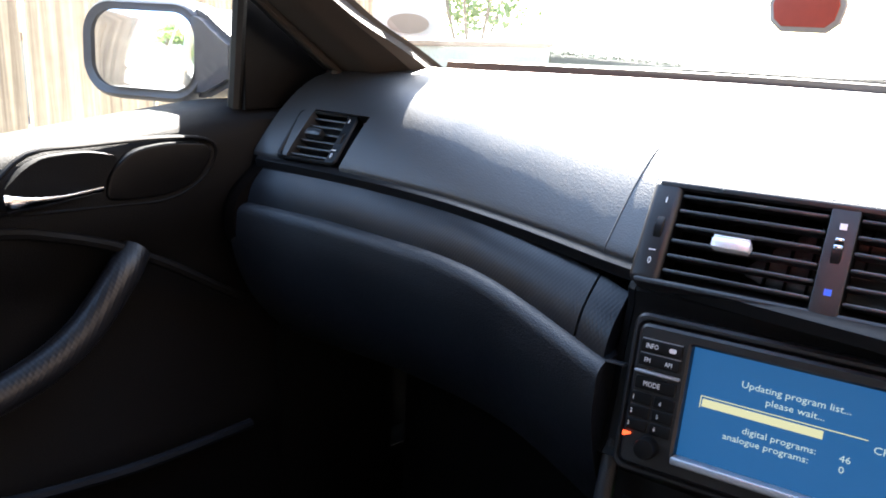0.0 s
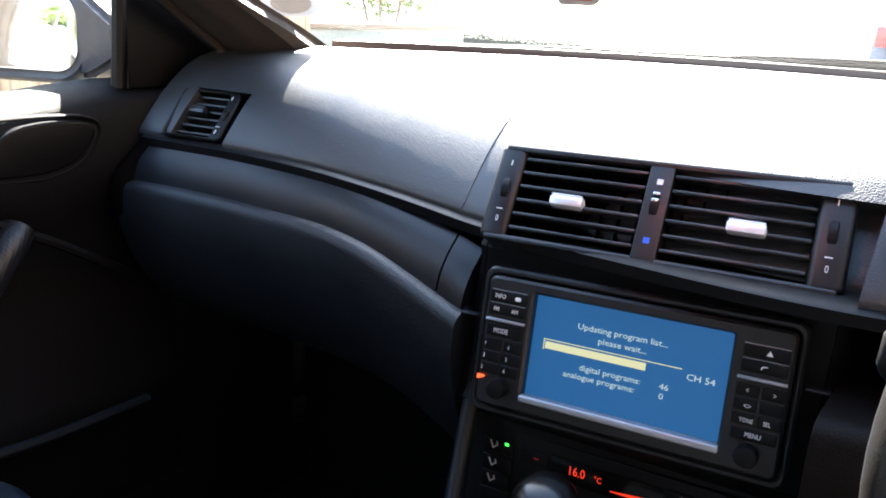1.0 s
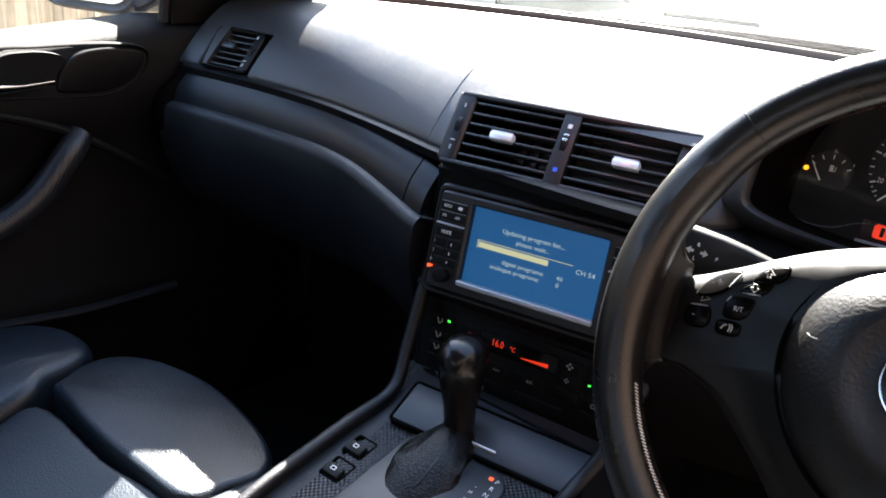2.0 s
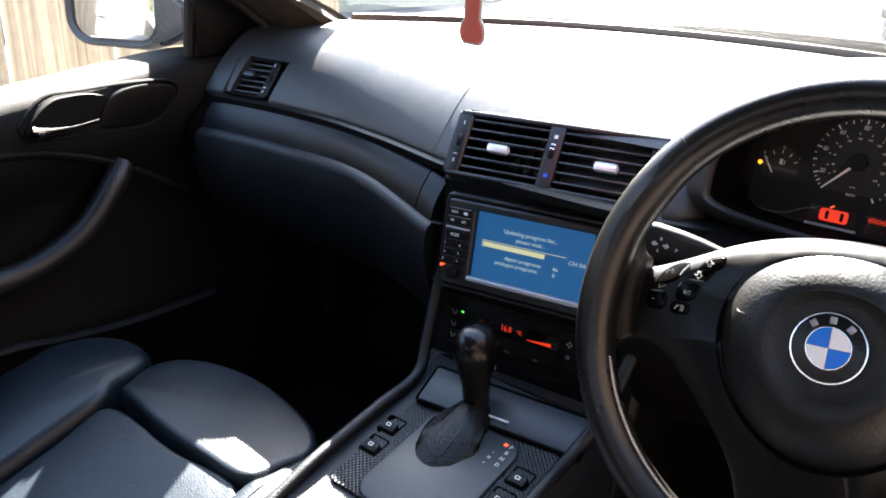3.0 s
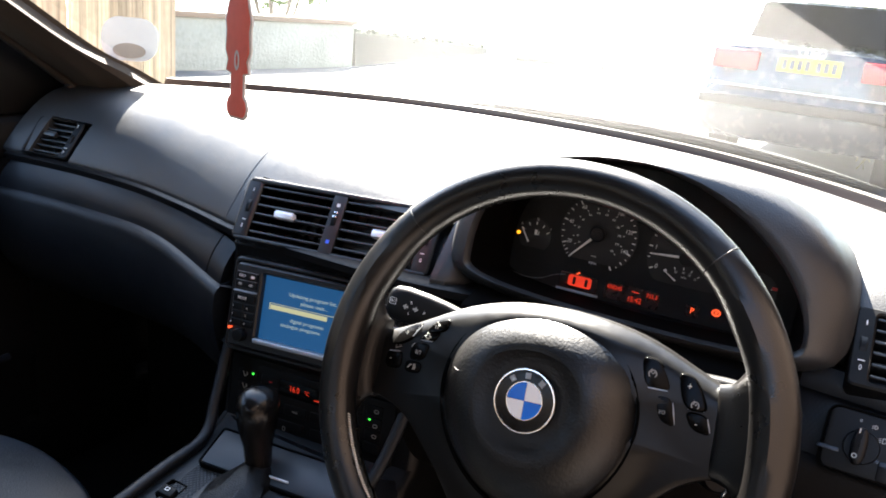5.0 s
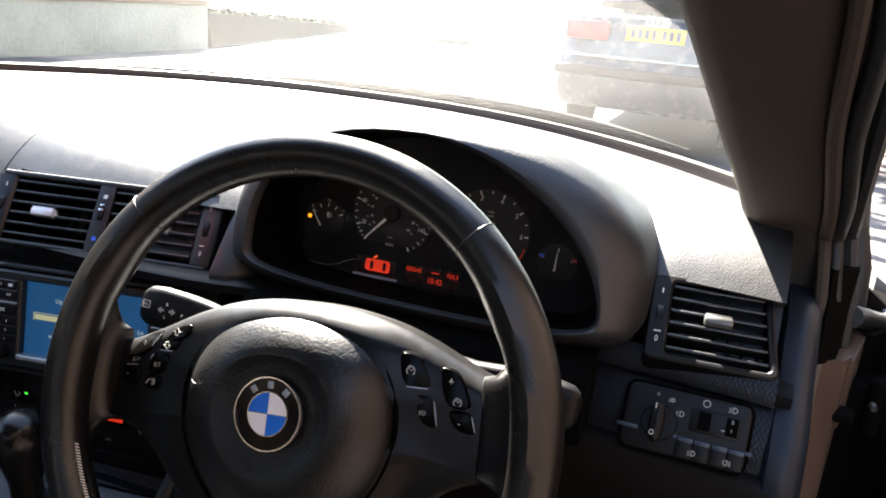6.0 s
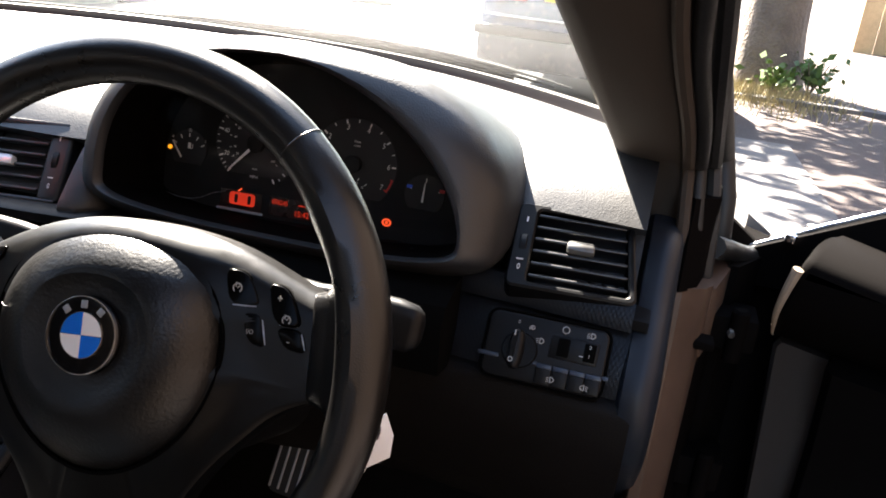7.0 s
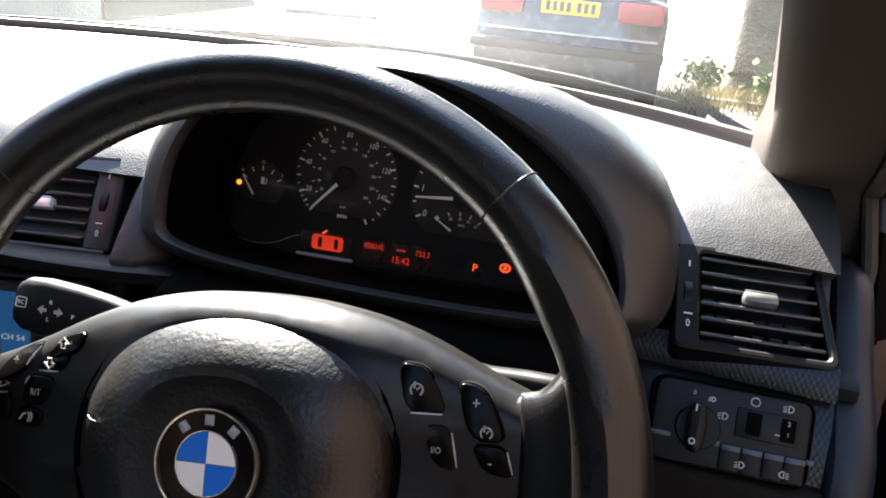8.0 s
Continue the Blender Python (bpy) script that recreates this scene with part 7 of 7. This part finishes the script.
# parked dark car ahead
def far_car(name, label, m, paint, plate):
    c = thing(name, label, "car", m)
    bm = bmesh.new()
    prof = [(0.0, 0.30), (-0.06, 0.36), (-0.10, 0.50), (-0.08, 0.64), (-0.02, 0.70), (0.0, 0.90), (0.06, 1.0), (0.45, 1.03), (0.95, 1.38), (2.3, 1.42), (3.0, 1.02), (4.3, 0.82), (4.45, 0.6), (4.4, 0.3)]
    rings = []
    for u in np.linspace(-1, 1, 15):
        rings.append([(u * 0.86 * (1 - 0.12 * max(0, (z - 0.9) / 0.5)), y + 0.14 * u ** 4 * (1 if y < 2 else -1), 0.3 + (z - 0.3) * (1 - 0.05 * u ** 6)) for y, z in prof])
    loft(bm, rings, True, True, True)
    part("body", bm, paint, c)
    bm = bmesh.new()
    loft(bm, [[(-0.62 * s, 0.40 + 0.50 * v - 0.012, 1.03 + 0.34 * v + 0.012) for s in (1, -1)] for v in (0.06, 0.92)], False)
    bmesh.ops.solidify(bm, geom=bm.faces[:], thickness=0.006)
    part("rear_window", bm, GLOSSY, c)
    bm = bmesh.new()
    box(bm, -0.87, 0.87, -0.115, -0.06, 0.55, 0.63, 0.02)
    part("bumper_strip", bm, RUBBER, c)
    bm = bmesh.new()
    box(bm, -0.80, 0.80, -0.05, 0.0, 0.695, 0.71, 0.004)
    part("chrome_line", bm, SATIN, c)
    for s in (-1, 1):
        bm = bmesh.new()
        box(bm, s * 0.42, s * 0.82, -0.03, 0.06, 0.82, 0.965, 0.02)
        part("tail_lamp", bm, mat("red tail lamp", (0.30, 0.012, 0.018), 0.2), c, "red tail lamp")
        for y in (0.85, 3.4):
            bm = bmesh.new()
            lathe(bm, [(0.20, -0.1), (0.31, -0.1), (0.32, -0.07), (0.32, 0.07), (0.31, 0.1), (0.20, 0.1)], 32, pose(s * 0.76, y, 0.32, 0, 90, 0))
            w = part("wheel", bm, RUBBER, c)
            bm = bmesh.new()
            lathe(bm, [(0.2, -0.08), (0.2, 0.08), (0.05, 0.09)], 24, pose(s * 0.78, y, 0.32, 0, 90 * s, 0))
            part("rim", bm, SATIN, w)
    bm = bmesh.new()
    box(bm, -0.26, 0.26, -0.035, -0.02, 0.84, 0.95, 0.003)
    pl = part("number_plate", bm, mat("yellow number plate", (0.75, 0.55, 0.03), 0.5), c, "plain yellow rear plate")
    for k in range(7):
        bm = bmesh.new()
        x = -0.20 + k * 0.062 + (0.03 if k > 3 else 0)
        box(bm, x - 0.018, x + 0.018, -0.037, -0.0352, 0.86, 0.93)
        part("plate_bar", bm, RUBBER, pl)
    for k in range(4):
        bm = bmesh.new()
        tube(bm, [(-0.075 + 0.05 * k + 0.033 * math.cos(a), 0.02, 0.99 + 0.0 + 0.033 * math.sin(a)) for a in np.linspace(0, 2 * math.pi, 21)[:-1]], 0.004, 6, True)
        part("badge_ring", bm, SATIN, c)
    return c


far_car("parked_saloon", "dark blue-black saloon parked ahead with red lamps", pose(-0.20, 6.45, 0) @ Matrix.Diagonal((0.92, 1, 1.09, 1)), mat("dark blue car paint", (0.02, 0.028, 0.042), 0.25, coat=0.6, vary=0.05), True)

# street tree
tree = thing("street_tree", "broad street tree with rough bark on the pavement", "tree", pose(1.88, 11.0, 0.0))
bm = bmesh.new()
rings = []
for z, r in ((-0.1, 0.62), (0.1, 0.50), (0.35, 0.44), (0.8, 0.40), (1.6, 0.385), (2.6, 0.37), (3.8, 0.34), (5.0, 0.30), (6.5, 0.16)):
    rings.append([((r * (1 + 0.05 * math.sin(5 * a) + 0.04 * math.sin(9 * a + z))) * math.cos(a) - 0.03 * z, (r * (1 + 0.05 * math.sin(5 * a + 1))) * math.sin(a), z) for a in np.linspace(0, 2 * math.pi, 37)[:-1]])
loft(bm, rings, True, True, True)
part("trunk", bm, BARK, tree)
random.seed(5)
limbs = []
for k in range(9):
    a, z = 2 * math.pi * k / 9 + random.uniform(-0.3, 0.3), random.uniform(3.0, 5.5)
    L = random.uniform(2.5, 4.5)
    pts = [Vector((0.2 * math.cos(a), 0.2 * math.sin(a), z)), Vector((L * 0.4 * math.cos(a), L * 0.4 * math.sin(a), z + 1.0)), Vector((L * math.cos(a + 0.2), L * math.sin(a + 0.2), z + 2.2))]
    bm = bmesh.new()
    tube(bm, smooth_line(pts, 4), [0.16 - 0.13 * i / 8 for i in range(9)], 8)
    part("limb", bm, BARK, tree)
    limbs.append(pts)


def leaves(bm, centre, radius, n, size):
    for _ in range(n):
        d = Vector((random.gauss(0, 1), random.gauss(0, 1), random.gauss(0, 0.8)))
        p = Vector(centre) + d * radius * 0.5
        m = Matrix.LocRotScale(p, Euler((random.uniform(0, 6), random.uniform(0, 6), random.uniform(0, 6))), None)
        s = size * random.uniform(0.6, 1.3)
        v = [bm.verts.new(m @ Vector(q)) for q in ((0, -s, 0), (s * 0.55, 0, s * 0.12), (0, s, 0), (-s * 0.55, 0, s * 0.12))]
        bm.faces.new(v)


bm = bmesh.new()
for pts in limbs:
    for t in range(7):
        q = pts[1].lerp(pts[2], random.uniform(0.0, 1.25)) + Vector((random.uniform(-0.6, 0.6), random.uniform(-0.6, 0.6), random.uniform(-0.3, 0.8)))
        leaves(bm, q, random.uniform(0.6, 1.1), 130, 0.11)
# a low bough over the road, whose broken shade falls on the pavement
bough = [Vector((-0.1, 0.1, 3.3)), Vector((-1.1, 0.5, 4.3)), Vector((-2.6, 0.3, 4.9)), Vector((-3.7, -0.6, 5.2))]
for k in range(46):
    q = Vector((random.uniform(-3.2, -0.3), random.uniform(-3.6, 2.4), random.uniform(4.5, 5.4)))
    leaves(bm, q, random.uniform(0.45, 0.75), 95, 0.13)
for k in range(12):
    q = Vector((random.uniform(-4.3, -3.4), random.uniform(-3.6, 0.4), random.uniform(4.6, 5.2)))
    leaves(bm, q, random.uniform(0.25, 0.4), 45, 0.12)
tagged(part("crown", bm, LEAF, tree), kind="stuff")
bm = bmesh.new()
tube(bm, smooth_line(bough, 4), [0.17 - 0.14 * i / 12 for i in range(13)], 8)
part("limb", bm, BARK, tree)

# shrubs and dry grass round the foot of the tree
random.seed(8)
for x, y, r in ((1.93, 10.1, 0.20), (2.40, 10.55, 0.24), (1.15, 10.4, 0.2)):
    sh = thing("shrub", "small leafy green shrub at the foot of the tree", "shrub", pose(x, y, 0.05), "shrubs at the tree")
    for k in range(6):
        a = k * 1.05
        bm = bmesh.new()
        tube(bm, [(0, 0, 0), (r * 0.5 * math.cos(a), r * 0.5 * math.sin(a), r * 1.0), (r * math.cos(a), r * math.sin(a), r * 1.7)], 0.008, 5)
        part("stem", bm, BARK, sh)
    bm = bmesh.new()
    leaves(bm, (0, 0, r * 1.1), r * 1.05, 150, 0.065)
    part("leaves", bm, LEAF, sh)
bm = bmesh.new()
for _ in range(2600):
    x, y = random.gauss(1.5, 0.5), random.gauss(9.4, 0.7)
    h = random.uniform(0.05, 0.22)
    a = random.uniform(0, 6.28)
    dx, dy = 0.006 * math.cos(a), 0.006 * math.sin(a)
    lx, ly = random.gauss(0, 0.06), random.gauss(0, 0.06)
    v = [bm.verts.new(p) for p in ((x - dx, y - dy, 0.05), (x + dx, y + dy, 0.05), (x + lx, y + ly, 0.05 + h))]
    bm.faces.new(v)
tagged(part("dry_grass", bm, DRY), "tufts of pale dry grass round the tree", "grass", kind="stuff")
bm = bmesh.new()
box(bm, 1.1, 3.6, 9.05, 9.2, -0.05, 0.12, 0.02)
tagged(part("kerb_stone", bm, CONCRETE), "low pale edging stone across the pavement", "kerb", kind="structure")

# far end of the pavement: board fence, bin, bags
ff = thing("far_fence", "warm brown timber fence at the end of the pavement", "fence", pose(7.5, 24, 0))
WOOD2 = mat("warm timber", (0.42, 0.26, 0.13), 0.8, vary=0.25, vary_scale=2, per_piece=0.15)
for k in range(16):
    bm = bmesh.new()
    box(bm, -2.2 + k * 0.5, -2.2 + k * 0.5 + 0.49, -0.02, 0.02, 0.05, 2.0, 0.006)
    part("board", bm, WOOD2, ff)
bn = thing("wheelie_bin", "dark blue plastic wheelie bin by the fence", "bin", pose(7.0, 21.5, -0.01))
bm = bmesh.new()
loft(bm, [[(x, y, z) for x, y in rrect(w, w * 1.1, 0.05)] for z, w in ((0.08, 0.44), (0.95, 0.56))], True, True, True)
part("bin_body", bm, mat("navy plastic", (0.03, 0.04, 0.09), 0.5), bn)
bm = bmesh.new()
box(bm, -0.30, 0.30, -0.36, 0.34, 0.95, 1.03, 0.03)
part("bin_lid", bm, mat("dark lid plastic", (0.03, 0.035, 0.05), 0.5), bn)


# a big tree off to the passenger side, whose crown shades the yard, and one behind
def yard_tree(x, y, h, r, n, label):
    t = thing("yard_tree", label, "tree", pose(x, y, 0))
    bm = bmesh.new()
    tube(bm, [(0, 0, -0.1), (0.1, 0, h * 0.3), (0.0, 0.1, h * 0.62), (0.1, 0.1, h * 0.9)], [0.35, 0.28, 0.18, 0.05], 12)
    part("trunk", bm, BARK, t)
    for k in range(7):
        a = k * 0.9
        bm = bmesh.new()
        tube(bm, [(0, 0, h * 0.45), (r * 0.4 * math.cos(a), r * 0.4 * math.sin(a), h * 0.62), (r * 0.85 * math.cos(a), r * 0.85 * math.sin(a), h * 0.72)], [0.12, 0.08, 0.02], 7)
        part("limb", bm, BARK, t)
    bm = bmesh.new()
    for k in range(26):
        a, d = random.uniform(0, 6.28), r * math.sqrt(random.uniform(0.02, 1))
        leaves(bm, (d * math.cos(a), d * math.sin(a), h * random.uniform(0.55, 0.95)), r * 0.34, n, 0.16)
    tagged(part("crown", bm, LEAF, t), kind="stuff")
    return t


random.seed(21)
yard_tree(-2.0, -19.0, 5.5, 2.0, 150, "round green tree behind the car")
far_car("parked_van", "white car parked on the road behind", pose(-2.3, -11.0, 0, 0, 0, 60), mat("white car paint", (0.75, 0.75, 0.75), 0.3, coat=0.5, vary=0.03), False)
pole = thing("lamp_post", "grey steel lamp post by the road behind", "lamp post", pose(-1.55, -14.0, 0))
bm = bmesh.new()
lathe(bm, [(0.09, 0), (0.085, 1.0), (0.06, 1.05), (0.045, 6.0)], 16)
part("post", bm, CONCRETE, pole)
bm = bmesh.new()
tube(bm, [(0, 0, 5.9), (0.1, 0, 6.3), (0.9, 0, 6.4)], 0.035, 8)
part("arm", bm, CONCRETE, pole)

# low garden wall across the road, its near face in shade
gw = thing("garden_wall", "low rendered garden wall in shade with a brown coping", "wall", pose(-7.7, 8, 0), kind="structure")
RENDER = mat("grey-green wall render", (0.30, 0.30, 0.26), 0.9, grain=0.5, grain_scale=20, vary=0.25, vary_scale=1.2)
bm = bmesh.new()
box(bm, -0.25, 0, -9.0, 2.6, -0.05, 0.68, 0.02)
part("wall_face", bm, RENDER, gw)
bm = bmesh.new()
box(bm, -0.30, 0.04, -9.0, 2.64, 0.682, 0.76, 0.015)
part("coping", bm, mat("brown coping stone", (0.20, 0.14, 0.10), 0.85, vary=0.2, vary_scale=2), gw)
lw = thing("roadside_hedge", "low dark clipped hedge falling away along the road", "hedge", pose(-7.8, 10.8, 0))
bm = bmesh.new()
for k in range(2600):
    v = random.random()
    leaves(bm, (-0.2 - 1.7 * v + random.uniform(-0.25, 0.12), 8.3 * v, random.uniform(0.04, 0.60 - 0.40 * v)), 0.06, 4, 0.05)
tagged(part("leaves", bm, mat("dark hedge leaves", (0.035, 0.05, 0.03), 0.7, vary=0.4, vary_scale=5), lw), kind="stuff")
bm = bmesh.new()
loft(bm, [[(-0.30 - 1.7 * v, 8.3 * v, 0), (0.02 - 1.7 * v, 8.3 * v, 0), (-0.02 - 1.7 * v, 8.3 * v, 0.55 - 0.40 * v), (-0.26 - 1.7 * v, 8.3 * v, 0.55 - 0.40 * v)] for v in (0, 0.5, 1)], True, True, True)
part("inner_growth", bm, mat("dark hedge inside", (0.02, 0.025, 0.018), 0.9), lw)
bush = thing("garden_bush", "leafy bush behind the garden wall", "shrub", pose(-8.9, 10.0, 0))
bm = bmesh.new()
for k in range(14):
    leaves(bm, (random.uniform(-0.5, 0.5), random.uniform(-0.9, 0.9), random.uniform(1.0, 1.95)), 0.45, 60, 0.07)
part("leaves", bm, LEAF, bush)
for k in range(7):
    a = k * 0.9
    bm = bmesh.new()
    tube(bm, [(0, 0, 0), (0.25 * math.cos(a), 0.4 * math.sin(a), 0.8), (0.4 * math.cos(a), 0.7 * math.sin(a), 1.6)], 0.02, 6)
    part("stem", bm, BARK, bush)
# low dark block added for distant shade on the road
kb = thing("far_kerb", "low dark block for shade far along the road", "kerb", pose(-7.2, 18.6, 0), kind="structure")
bm = bmesh.new()
box(bm, -1.1, 1.1, -0.2, 0.2, -0.02, 0.12, 0.03, 2, pose(0, 0, 0, 0, 0, 28))
part("shade_block", bm, mat("dark road shade", (0.05, 0.055, 0.045), 0.9, vary=0.3), kb)

# unseen tall wall added to block sky light and give brown bounce
DARK_WALL = mat("dark brown for the unseen wall", (0.070, 0.045, 0.032), 0.9, grain=0.5, grain_scale=15, vary=0.3, vary_scale=0.7)
cw = thing("boundary_wall", "unseen tall brown wall that blocks light beyond the pavement", "wall", pose(5.2, -1.0, 0), kind="structure")
bm = bmesh.new()
box(bm, 0.0, 0.3, -11.0, 11.0, -0.05, 8.0, 0.02)
part("wall_face", bm, DARK_WALL, cw)
bm = bmesh.new()
box(bm, -0.05, 0.35, -11.02, 11.02, 8.002, 8.1, 0.02)
part("coping", bm, CONCRETE, cw)
